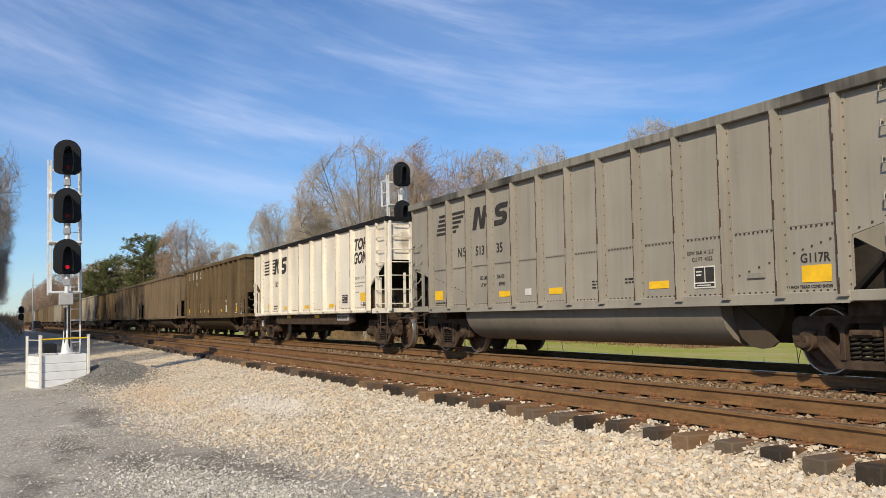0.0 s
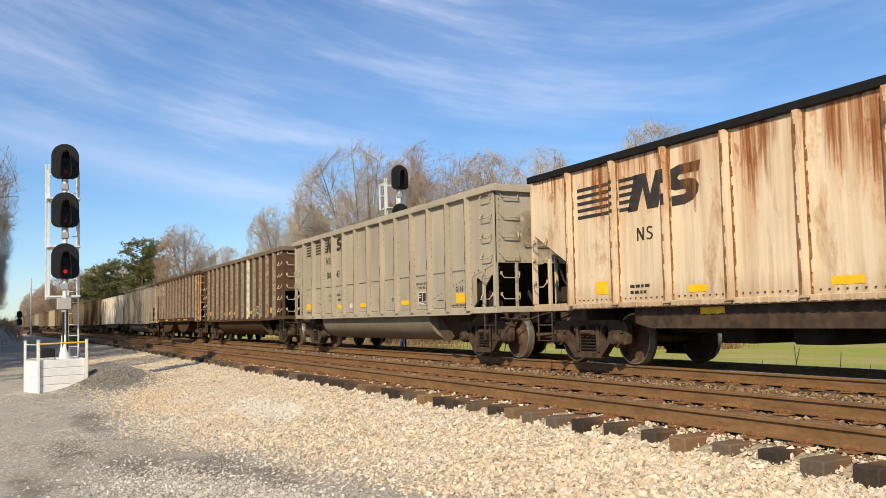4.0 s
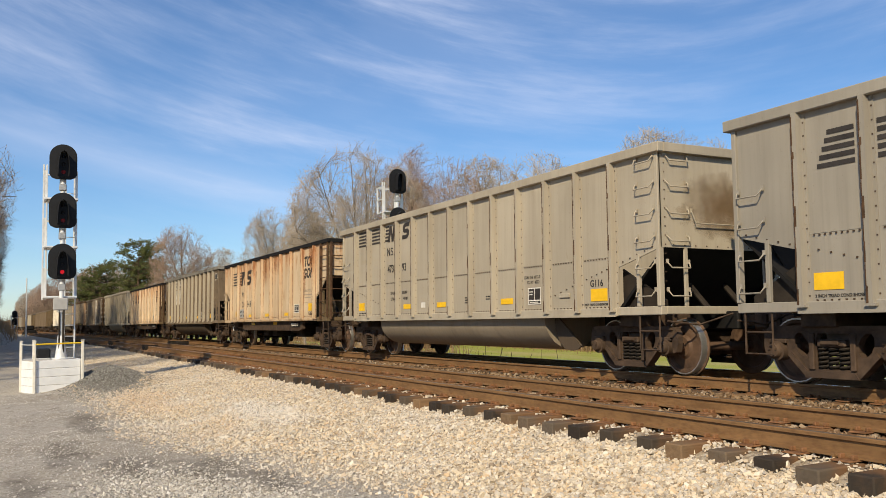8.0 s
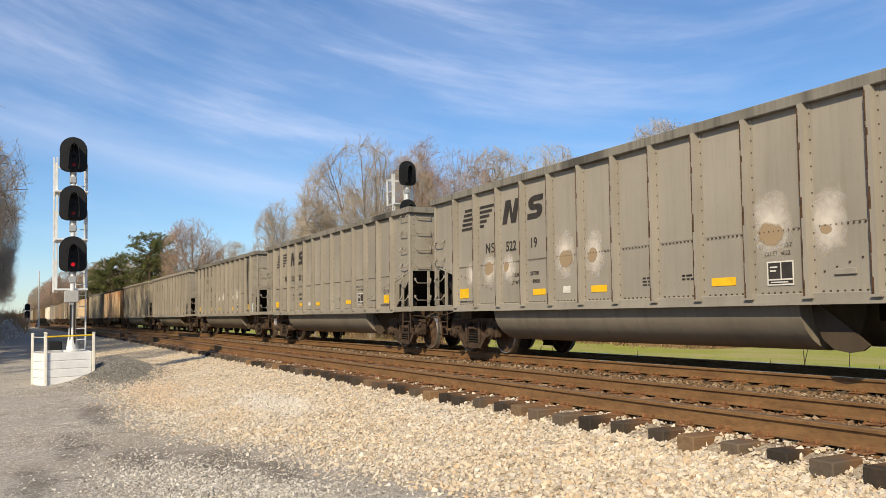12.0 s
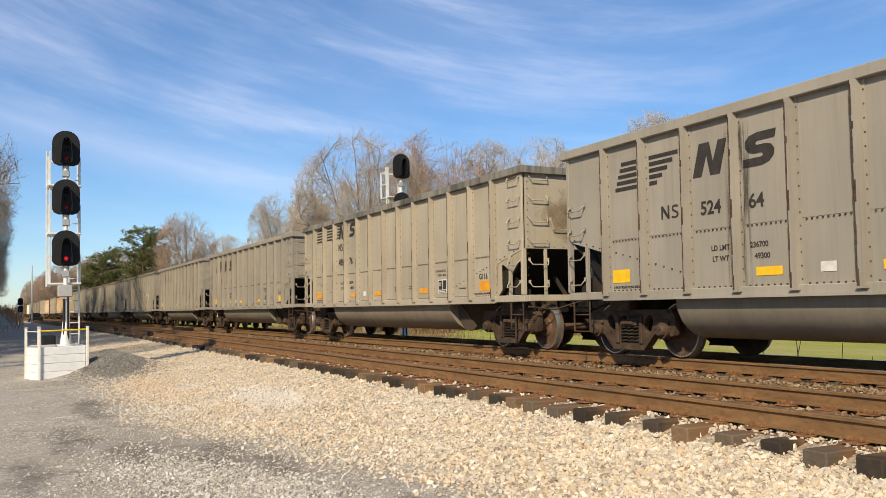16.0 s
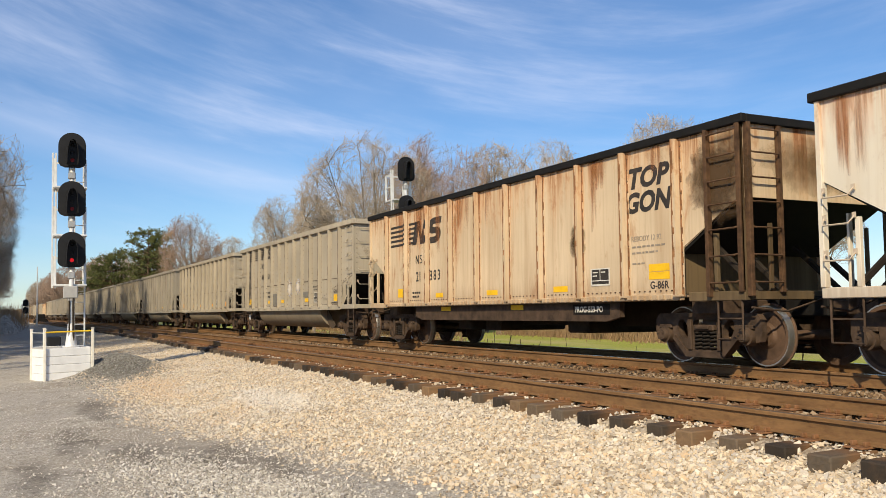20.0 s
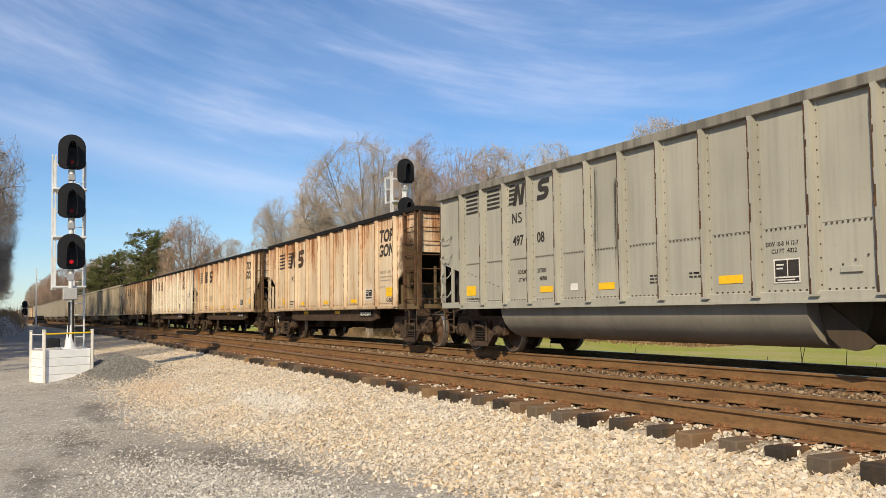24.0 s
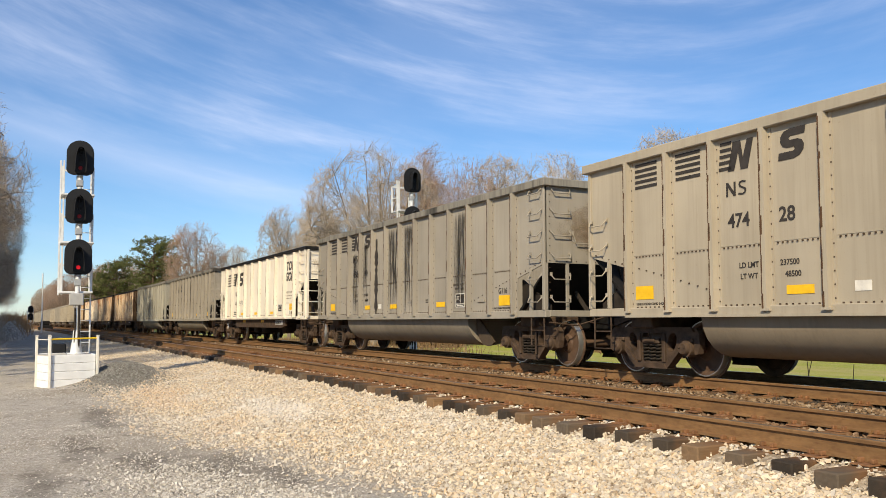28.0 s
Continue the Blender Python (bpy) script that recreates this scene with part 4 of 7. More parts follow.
def emblem_parts(kind):
    """The railway's mark as plain shapes, one mesh each: bars and two heavy blocks."""
    out = []
    if kind == "flat":
        for k in range(5):
            z = 3.49 - k * 0.093
            out += bars([(-5.96, -5.40, z, z + 0.05), (-4.94, -4.38, z, z + 0.05), (-3.94 - 0.01 * k, -3.72, z, z + 0.05)])
        out += [block_n(-3.80, 3.09, 0.46, 0.43, 0.12), block_s(-2.84, 3.09, 0.46, 0.42, 0.1)]
    else:
        for k in range(5):
            z = 3.235 - k * 0.105
            out += bars([(-5.69 - k * 0.042, -5.29, z, z + 0.062), (-4.97, -4.28 - k * 0.125, z, z + 0.062)])
        out += [block_n(-3.96, 2.79, 0.66, 0.50, 0.12), block_s(-2.94, 2.79, 0.60, 0.47, 0.1)]
    return out


def put_emblem(car, key, shapes, mat, at, label):
    for k, p in enumerate(shapes):
        block = len(p) > 4
        piece("emblem_block" if block else "emblem_bar", flat_polys("%s%d" % (key, k), [p]), mat, car, at, label if block else "")


def stencil_set(car, y, marks, number, emb, mark, yellow, logo=True):
    """Emblem, number, data and reflective patches on a tub car's side."""
    if logo:
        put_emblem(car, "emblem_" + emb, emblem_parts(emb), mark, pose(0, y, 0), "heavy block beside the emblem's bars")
        mx, mz = (-3.84, 2.72) if emb == "flat" else (-4.70, 2.23)
        put_emblem(car, "owner_mark_" + emb, [thin_n(mx, mz, 0.19, 0.21), thin_s(mx + 0.24, mz, 0.16, 0.21)], mark, pose(0, y, 0), "")
    nz = 2.26 if emb == "flat" else 2.215
    if number:
        letter(car, number[:3], -3.82, nz, 0.285, mark, y)
        letter(car, number[3:], -2.86, nz, 0.285, mark, y)
    letter(car, "LD LMT", -3.62, 1.66, 0.11, mark, y, bold=0.002)
    letter(car, "LT WT", -3.60, 1.50, 0.11, mark, y, bold=0.002)
    letter(car, marks[0], -2.86, 1.66, 0.11, mark, y, bold=0.002)
    letter(car, marks[1], -2.78, 1.50, 0.11, mark, y, bold=0.002)
    letter(car, marks[2], 5.40, 1.50, 0.17, mark, y, bold=0.003)
    piece("data_panel", flat_polys("data_panel", bars([(3.36, 3.78, 1.25, 1.54)])), mark, car, pose(0, y, 0), "black data panel in a white border")
    piece("data_border", flat_polys("data_border", bars([(3.36, 3.78, 1.23, 1.25), (3.36, 3.78, 1.54, 1.56), (3.34, 3.36, 1.23, 1.56), (3.78, 3.80, 1.23, 1.56), (3.575, 3.59, 1.32, 1.54), (3.36, 3.78, 1.30, 1.32), (3.39, 3.52, 1.47, 1.49), (3.39, 3.50, 1.42, 1.44), (3.40, 3.70, 1.265, 1.282)])), M["markw"], car, pose(0, y - 0.004, 0))
    piece("small_print", flat_polys("small_print", bars(small_print(1.62, 1.46, 0.40, 1) + small_print(0.66, 1.46, 0.45, 3) + small_print(1.62, 1.46, 0.40, 2))), mark, car, pose(0, y, 0), "rows of small unreadable stencilling")
    letter(car, "EXW 10-8  H 12-7", 3.20, 1.74, 0.085, mark, y, 0.88, bold=0)
    letter(car, "CU FT  4022", 3.30, 1.64, 0.085, mark, y, bold=0)
    for x in (-5.97, 5.18):
        letter(car, "2 INCH TREAD COND SHOES", x, 1.165, 0.055, mark, y, bold=0.001)
    piece("notice", flat_polys("notice", bars([(-1.68, -1.44, 1.27, 1.40)])), M["markw"], car, pose(0, y, 0), "small white notice plate")
    for k, (x0, x1, z0, z1) in enumerate(((-5.98, -5.53, 1.26, 1.48), (-2.76, -2.30, 1.26, 1.38), (-0.78, -0.31, 1.26, 1.38), (2.26, 2.75, 1.26, 1.38), (5.42, 5.90, 1.24, 1.46))):
        piece("reflective_patch", panel_mesh("patch%d" % k, x0, x1, z0, z1), yellow, car, pose(0, y, 0), "yellow reflective patch")


TUB_SIDE = [(-HALF, TOP - 0.14), (HALF, TOP - 0.14), (HALF, 2.06), (6.22, 1.80), (6.14, 1.10), (-6.14, 1.10), (-6.22, 1.80), (-HALF, 2.06)]


def tub_belly(bm):
    """Twin rounded troughs that hang between the trucks."""
    for s in (-1, 1):
        n = 12
        prof = [(s * (0.82 + 0.66 * math.cos(a)), 0.98 + 0.64 * math.sin(a)) for a in np.linspace(math.pi, 2 * math.pi, n)]
        rings = []
        for x, sc in ((-4.50, 1.0), (3.80, 1.0)):
            rings.append([bm.verts.new((x, yy, 0.98 + (zz - 0.98) * (1.0 if sc == 1.0 else 0.9))) for yy, zz in prof])
        for u, v in zip(rings, rings[1:]):
            for k in range(n - 1):
                bm.faces.new((u[k], u[k + 1], v[k + 1], v[k]))
        for r in (rings[0], rings[-1]):
            bm.faces.new(r)


def belly_skirt(bm, s):
    """The plate where the tub's end is cut off on a slant above its round bottom."""
    add_prism(bm, [(s * a, b) for a, b in ((3.79, 1.0), (3.90, 0.98), (4.32, 0.70), (4.66, 0.44), (4.56, 0.37), (4.36, 0.34), (4.14, 0.37), (3.96, 0.50), (3.84, 0.72))], -0.02, 0.02)


def end_parts(s):
    """Slope sheet, centre sill, coupler, bolster and braces of one end, each a part."""
    def span(a, c):
        return sorted((s * a, s * c))

    def slope(bm):
        add_prism(bm, [(s * 7.28, 2.08), (s * 7.28, 2.04), (s * 6.16, 1.07), (s * 6.06, 1.07)], -1.46, 1.46)

    def shear(bm):
        add_prism(bm, [(s * 6.10, 1.06), (s * 6.10, 1.78), (s * 7.18, 1.22), (s * 7.18, 1.06)], -0.02, 0.02)

    def sill(bm):
        add_box(bm, *span(4.0, 7.55), -0.20, 0.20, 0.74, 1.04, 0.02)

    def coupler(bm):
        add_box(bm, *span(7.5, 8.02), -0.09, 0.09, 0.80, 0.98, 0.02)
        add_box(bm, *span(7.86, 8.08), -0.17, 0.15, 0.74, 1.02, 0.04)

    def bolster(bm):
        add_box(bm, *span(5.9, 6.45), -1.30, 1.30, 0.78, 1.00, 0.02)

    def hose(bm):
        add_tube(bm, [(s * 7.6, 0.25, 0.75), (s * 7.9, 0.3, 0.45), (s * 8.06, 0.3, 0.42)], 0.025, 6)

    def brace(bm):
        add_tube(bm, [(s * 7.2, 0, 1.0), (s * 6.4, 0, 1.75)], 0.05, 6)

    def lever(bm):
        add_tube(bm, [(s * 7.36, -1.5, 0.88), (s * 7.42, -0.9, 0.82), (s * 7.5, -0.25, 1.0)], 0.016, 5)
    return (("slope_sheet", slope, 0), ("shear_plate", shear, -1.34), ("shear_plate", shear, 1.34), ("draft_sill", sill, 0), ("coupler", coupler, 0), ("body_bolster", bolster, 0), ("air_hose", hose, 0), ("brace", brace, -0.4), ("brace", brace, 0.4), ("uncoupling_lever", lever, 0))


def end_frame(bm, s):
    """Corner steps, platform and uprights below the slope sheet, in body paint."""
    a, b = sorted((s * 6.14, s * HALF))
    add_box(bm, a, b, -1.56, -1.44, 0.98, 1.12, 0.01)
    add_box(bm, a, b, 1.44, 1.56, 0.98, 1.12, 0.01)
    a, b = sorted((s * 7.20, s * HALF))
    add_box(bm, a, b, -1.44, 1.44, 0.99, 1.12, 0.01)
    for y in (-1.53, 1.53):
        a, b = sorted((s * 7.22, s * HALF))
        add_box(bm, a, b, y - 0.05, y + 0.05, 1.12, TOP - 0.15, 0.008)
        a, b = sorted((s * 6.70, s * 6.77))
        add_box(bm, a, b, y - 0.03, y + 0.03, 1.12, 1.98, 0.005)
    a, b = sorted((s * 7.26, s * HALF))
    for y in (-1.02, 1.02):
        add_box(bm, a, b, y - 0.035, y + 0.035, 1.12, 2.1, 0.005)


def sill_step(bm, s):
    x0, x1 = s * 6.72, s * 7.2
    add_tube(bm, [(x0, 0, 1.0), (x0, 0, 0.42), (x1, 0, 0.42), (x1, 0, 1.0)], 0.018, 5)
    add_tube(bm, [(x0, 0, 0.72), (x1, 0, 0.72)], 0.014, 5)


def brake_parts():
    """Hand wheel with its chain and housing, air tank and valve at the braked end (x = -7.3)."""
    def wheel(bm):
        add_lathe(bm, [(-0.03, 0.27), (-0.03, 0.30), (0.0, 0.31), (0.0, 0.27)], (0, 0, 0), 24, "x")
        add_lathe(bm, [(-0.05, 0.02), (-0.05, 0.09), (0.02, 0.10), (0.02, 0.02)], (0, 0, 0), 14, "x")
        for k in range(6):
            a = k * math.pi / 3
            add_tube(bm, [(-0.02, 0.08 * math.cos(a), 0.08 * math.sin(a)), (-0.02, 0.28 * math.cos(a), 0.28 * math.sin(a))], 0.018, 4)

    def chain(bm):
        for k in range(16):
            z = 2.2 - k * 0.06
            add_box(bm, -7.40, -7.39, 0.28 + 0.006 * (k % 2), 0.32 - 0.012 * (k % 2), z - 0.036, z + 0.03)

    def valve(bm):
        add_box(bm, -6.75, -6.45, -1.30, -1.05, 1.14, 1.45, 0.03)
        add_tube(bm, [(-6.95, -1.35, 1.15), (-6.95, -1.35, 1.9)], 0.02, 5)
    return (("brake_wheel", wheel, (-7.46, 0.3, 2.58)), ("wheel_housing", lambda bm: add_box(bm, -7.42, -7.31, 0.1, 0.44, 2.36, 2.78, 0.03), None), ("brake_chain", chain, None),
            ("air_tank", lambda bm: add_lathe(bm, [(-0.42, 0.05), (-0.40, 0.2), (0.40, 0.2), (0.42, 0.05)], (-6.6, 0.35, 1.42), 16, "y"), None), ("brake_valve", valve, None),
            ("brake_pipe", lambda bm: add_tube(bm, [(-6.3, -1.2, 1.12), (-6.7, -1.25, 1.6), (-7.1, -1.1, 2.0)], 0.02, 5), None))


def grabs(car, paint, zs_r, zs_l, y=1.575):
    me = mesh_of("grab_iron", lambda bm: grab_mesh(bm, 0.44, 0.05), True)
    for z in zs_r:
        piece("grab_iron", me, paint, car, pose(6.98, -y, z))
        piece("grab_iron", me, paint, car, pose(HALF + 0.005, -1.2, z, 0, 0, 90))
        piece("grab_iron", me, paint, car, pose(-6.98, y, z, 0, 0, 180))
    for z in zs_l:
        piece("grab_iron", me, paint, car, pose(-6.98, -y, z))
        piece("grab_iron", me, paint, car, pose(6.98, y, z, 0, 0, 180))
    long = mesh_of("long_grab_iron", lambda bm: grab_mesh(bm, 1.3, 0.16), True)
    piece("grab_iron", long, paint, car, pose(HALF + 0.005, -0.25, 2.62, 0, 0, 90))


def couple_parts(car, dark, near=True, brake=-1, wheel_up=0.0, without=()):
    for s in (-1, 1):
        for name, make, dy in end_parts(s):
            if name in without:
                continue
            # slope sheets, sills, braces and shear plates have the ends' shade in their colour
            if near or name in ("slope_sheet", "draft_sill", "coupler"):
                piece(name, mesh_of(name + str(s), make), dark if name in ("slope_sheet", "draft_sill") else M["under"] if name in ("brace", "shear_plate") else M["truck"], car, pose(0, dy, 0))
        for y in (-1.52, 1.52) if near else ():
            piece("step", mesh_of("sill_step%d" % s, lambda bm, s=s: sill_step(bm, s)), M["truck"], car, pose(0, y, 0))
        add_truck(car, s * TC, near)
    if near:
        turn = pose(0, 0, 0, 0, 0, 180 if brake > 0 else 0)
        for name, make, at in brake_parts():
            piece(name, mesh_of(name, make, True), M["truck"] if name == "air_tank" else M["under"], car, turn @ pose(0, 0, wheel_up if "wheel" in name else 0) @ (pose(*at) if at else Matrix.Identity(4)))


def tub_car(paint, label, number="", emb="flat", marks=("236300", "49700", "G116"), yellow="yellow", mark="mark", logo=True, near=True, rim=None, posts=None, odd=None, patches=False, short=False, stains=(), brake=-1):
    """A high-sided coal car with twin tubs, thirteen posts a side and open sloped ends."""
    car = tagged(new("coal_hopper_car"), label, "freight car", "cars of the coal train")
    body = M[paint]

    def shell(bm):
        for y in (-1.53, 1.53):
            side_sheet(bm, TUB_SIDE, y)
        for s in (-1, 1):
            a, b = sorted((s * 7.285, s * 7.305))
            add_box(bm, a, b, -1.52, 1.52, 2.06, TOP - 0.14)
        add_box(bm, -6.1, 6.1, -1.5, 1.5, 1.02, 1.06)
    piece("body", mesh_of("tub_shell", shell), body, car)
    piece("top_rail", mesh_of("tub_top_rail", lambda bm: ring_rail(bm, 7.40, 1.64, TOP - 0.16, TOP, 0.13)), M[rim] if rim else body, car)
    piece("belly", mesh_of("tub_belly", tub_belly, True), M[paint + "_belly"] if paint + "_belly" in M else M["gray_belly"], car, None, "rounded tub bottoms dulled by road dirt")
    for s in (-1, 1):
        for y in ((-1.22, 1.22) if near else (-1.22,)) if s > 0 else ():
            # darker paint than the belly on most cars: the plate's shade in its colour
            piece("belly_skirt", mesh_of("belly_skirt%d" % s, lambda bm, s=s: belly_skirt(bm, s)), M["dirty_belly"], car, pose(0, y, 0), "sloping end plate of the tub, dark paint for its shade")
        piece("side_sill", mesh_of("tub_sill", lambda bm: (add_box(bm, -6.2, 6.2, -1.60, -1.51, 0.97, 1.115, 0.01), add_box(bm, -6.2, 6.2, -1.62, -1.60, 0.96, 1.0))), body, car, pose(0, 0, 0, 0, 0, 0 if s < 0 else 180))
        piece("end_frame", mesh_of("end_frame%d" % s, lambda bm, s=s: end_frame(bm, s)), body, car)
    post = mesh_of("tub_post", lambda bm: hat_post(bm, 1.04, TOP - 0.15))
    for i in range(-6, 7):
        paint_i = M["pale"] if i == odd else M[posts] if posts else body
        p = piece("side_post", post, paint_i, car, pose(i * 1.02, -1.542, 0), "pale unpainted post" if i == odd else "")
        if near:
            piece("rust_edge", mesh_of("rust_edge", lambda bm: rust_edge(bm, 1.06, TOP - 0.2)), M["brown"] if paint == "brown" else M["rustedge"], p, None, "worn edge of the post")
        if near:
            piece("side_post", post, body, car, pose(i * 1.02, 1.542, 0, 0, 0, 180))
    if near:
        rows = [(i * 1.02 + 0.13, i * 1.02 + 0.89, 1.97, 1.97, 9) for i in range(-6, 6)] + [(i * 1.02 + 0.13, i * 1.02 + 0.89, 1.13, 1.13, 7) for i in range(-6, 6)]
        rows += [(-5.98, -5.23, 1.80, 1.62, 4), (-4.96, -4.2, 1.56, 1.36, 4), (5.23, 5.98, 1.62, 1.80, 5), (4.2, 4.96, 1.36, 1.56, 4), (6.25, 7.2, 1.86, 2.10, 5), (-7.2, -6.25, 2.10, 1.86, 5)]
        rows += [(s * 7.27, s * 7.27, 1.3, 3.5, 15) for s in (-1, 1)] + [(i * 1.02 + 0.072, i * 1.02 + 0.072, 1.1, 3.55, 14) for i in range(-6, 7)]
        piece("rivets", mesh_of("tub_rivets", lambda bm: rivet_rows(bm, rows)), M["truck"], car, pose(0, -1.542, 0))["kind"] = "stuff"
        piece("end_rivets", mesh_of("end_rivets", lambda bm: rivet_rows(bm, [(-1.45, -1.45, 1.3, 3.5, 15), (1.45, 1.45, 2.1, 3.5, 10), (-1.4, 1.4, 2.1, 2.1, 12)])), M["truck"], car, pose(HALF - 0.005, 0, 0, 0, 0, 90))["kind"] = "stuff"
        piece("seam", mesh_of("tub_seam", lambda bm: add_box(bm, -6.1, 6.1, -0.006, 0, 1.99, 2.0)), body, car, pose(0, -1.542, 0))
        grabs(car, M["pale"] if odd is not None else body, (1.33, 1.78, 2.21, 2.65, 3.09, 3.51), (1.30, 1.75, 2.20, 2.64))
        if patches:
            piece("number_patch", flat_polys("number_patches", bars([(-3.94, -3.18, 2.12, 2.96), (-2.92, -2.2, 2.12, 2.96)])), M["markw"], car, pose(0, -1.5435, 0), "white patches behind the number")
            piece("emblem_patch", flat_polys("emblem_patches", bars([(-3.98, -3.1, 3.04, 3.5), (-2.92, -2.2, 3.04, 3.5)])), M["markw"], car, pose(0, -1.5435, 0), "white patches behind the emblem")
            for x in (-6.9, 6.45):
                piece("black_sign", flat_polys("corner_sign", bars([(0, 0.42, 3.14, 3.38)])), M["mark"], car, pose(x, -1.5445, 0))
                piece("sign_border", flat_polys("corner_sign_border", bars([(-0.04, 0.46, 3.09, 3.13), (-0.04, 0.46, 3.39, 3.43), (-0.04, 0.0, 3.13, 3.39), (0.42, 0.46, 3.13, 3.39)])), M["markw"], car, pose(x, -1.5445, 0))
        stencil_set(car, -1.5475, marks, number, emb, M[mark], M[yellow], logo)
        for k, (kind, x0, x1, z0, z1) in enumerate(stains):
            if kind == "tar":
                piece("stain", tar_run(x0, x1, z0, z1), M["mark"], car, pose(0, -1.5512, 0), "thick black run of tar")
                continue
            piece("stain", panel_mesh("stain %g %g %g %g" % (x0, x1, z0, z1), x0, x1, z0, z1), M[kind], car, pose(0, -1.5512 - 0.0004 * k, 0), {"scuff": "pale rubbed patch", "coal": "black coal streak", "rustrun": "orange rust run", "soot": "brown soot patch", "core": "tan bared core", "repaint": "darker touched-up paint"}[kind])
        piece("stain", panel_mesh("end_rust", -1.4, 1.35, 2.1, 3.4), M["endrust"], car, pose(HALF + 0.008, 0.1, 0, 0, 0, 90), "brown rust bloom on the end sheet")
        brk = mesh_of("drip_bracket", lambda bm: (add_box(bm, 4.45, 4.78, -0.03, 0, 1.33, 1.41, 0.006)))
        piece("name_plate_holder", brk, body, car, pose(0, -1.542, 0))
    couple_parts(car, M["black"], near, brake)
    if short:
        squeeze(car)
    return car


def tar_run(x0, x1, z0, z1):
    """A thick run of uneven width down a side sheet."""
    g = random.Random(int(abs(x0) * 100))
    zs = [z1 + (z0 - z1) * k / 22 for k in range(23)]
    ws = [(x1 - x0) * (0.12 + 0.38 * g.random() * min(1, (k + 2) / 8) * (1 if k < 20 else (23 - k) / 3)) for k in range(23)]
    mid = (x0 + x1) / 2
    return flat_polys("tar %g %g" % (x0, z0), [[(mid - w, z) for w, z in zip(ws, zs)] + [(mid + w * 0.9, z) for w, z in zip(ws[::-1], zs[::-1])]])


def squeeze(car):
    """The shorter build of the same car: body drawn in, trucks moved with it."""
    for c in car.children:
        if c.name.split(".")[0] in ("truck", "wheelset"):
            c.location.x *= 0.972
        else:
            c.matrix_basis = Matrix.Diagonal((0.972, 1, 1, 1)) @ c.matrix_basis
    for k, (w, x) in enumerate(WHEELSETS):
        if w.parent == car:
            WHEELSETS[k] = (w, x * 0.972)


GON_SIDE = [(-HALF, GTOP - 0.12), (HALF, GTOP - 0.12), (HALF, 2.52), (6.06, 1.84), (5.98, 1.72), (5.98, 1.08), (-5.98, 1.08), (-5.98, 1.72), (-6.06, 1.84), (-HALF, 2.52)]
GON_POSTS = [-5.95 + k * 1.322 for k in range(10)]


def gon_emblem():
    out = []
    for k in range(5):
        z = 3.13 - k * 0.125
        x1 = -4.02 - 0.045 * k
        out += bars([(-5.74, -4.735, z, z + 0.062), (-4.52, x1, z, z + 0.062)])
    out += [block_n(-4.30, 2.60, 0.90, 0.60, 0.13), block_s(-3.38, 2.57, 0.82, 0.63, 0.1)]
    return out


def gon_post_marks():
    """Where the emblem runs on over the posts."""
    return bars([(-4.668, -4.59, 3.13 - k * 0.125, 3.192 - k * 0.125) for k in range(5)] + [(-3.346, -3.268, 2.60, 2.78), (-3.346, -3.268, 2.95, 3.17)])


def rust_runs(seed, n, long=1.0):
    """Rust runs down from the top rail and beside the posts, no two alike."""
    g = random.Random(seed)
    out = []
    for k in range(n):
        x = g.choice(GON_POSTS[:-1])
        if g.random() < 0.7:
            x, w, z1, h = x + g.uniform(0.1, 0.8), g.uniform(0.2, 0.55), 3.54, g.uniform(0.35, 1.3)
        else:
            x, w, z1, h = x + g.choice((0.09, 0.10, 1.05)), g.uniform(0.12, 0.22), g.uniform(2.6, 3.6), g.uniform(0.8, 2.2)
        out.append(("rustrun", round(x, 2), round(x + w, 2), round(max(1.15, z1 - h * long), 2), round(z1, 2)))
    return tuple(out)


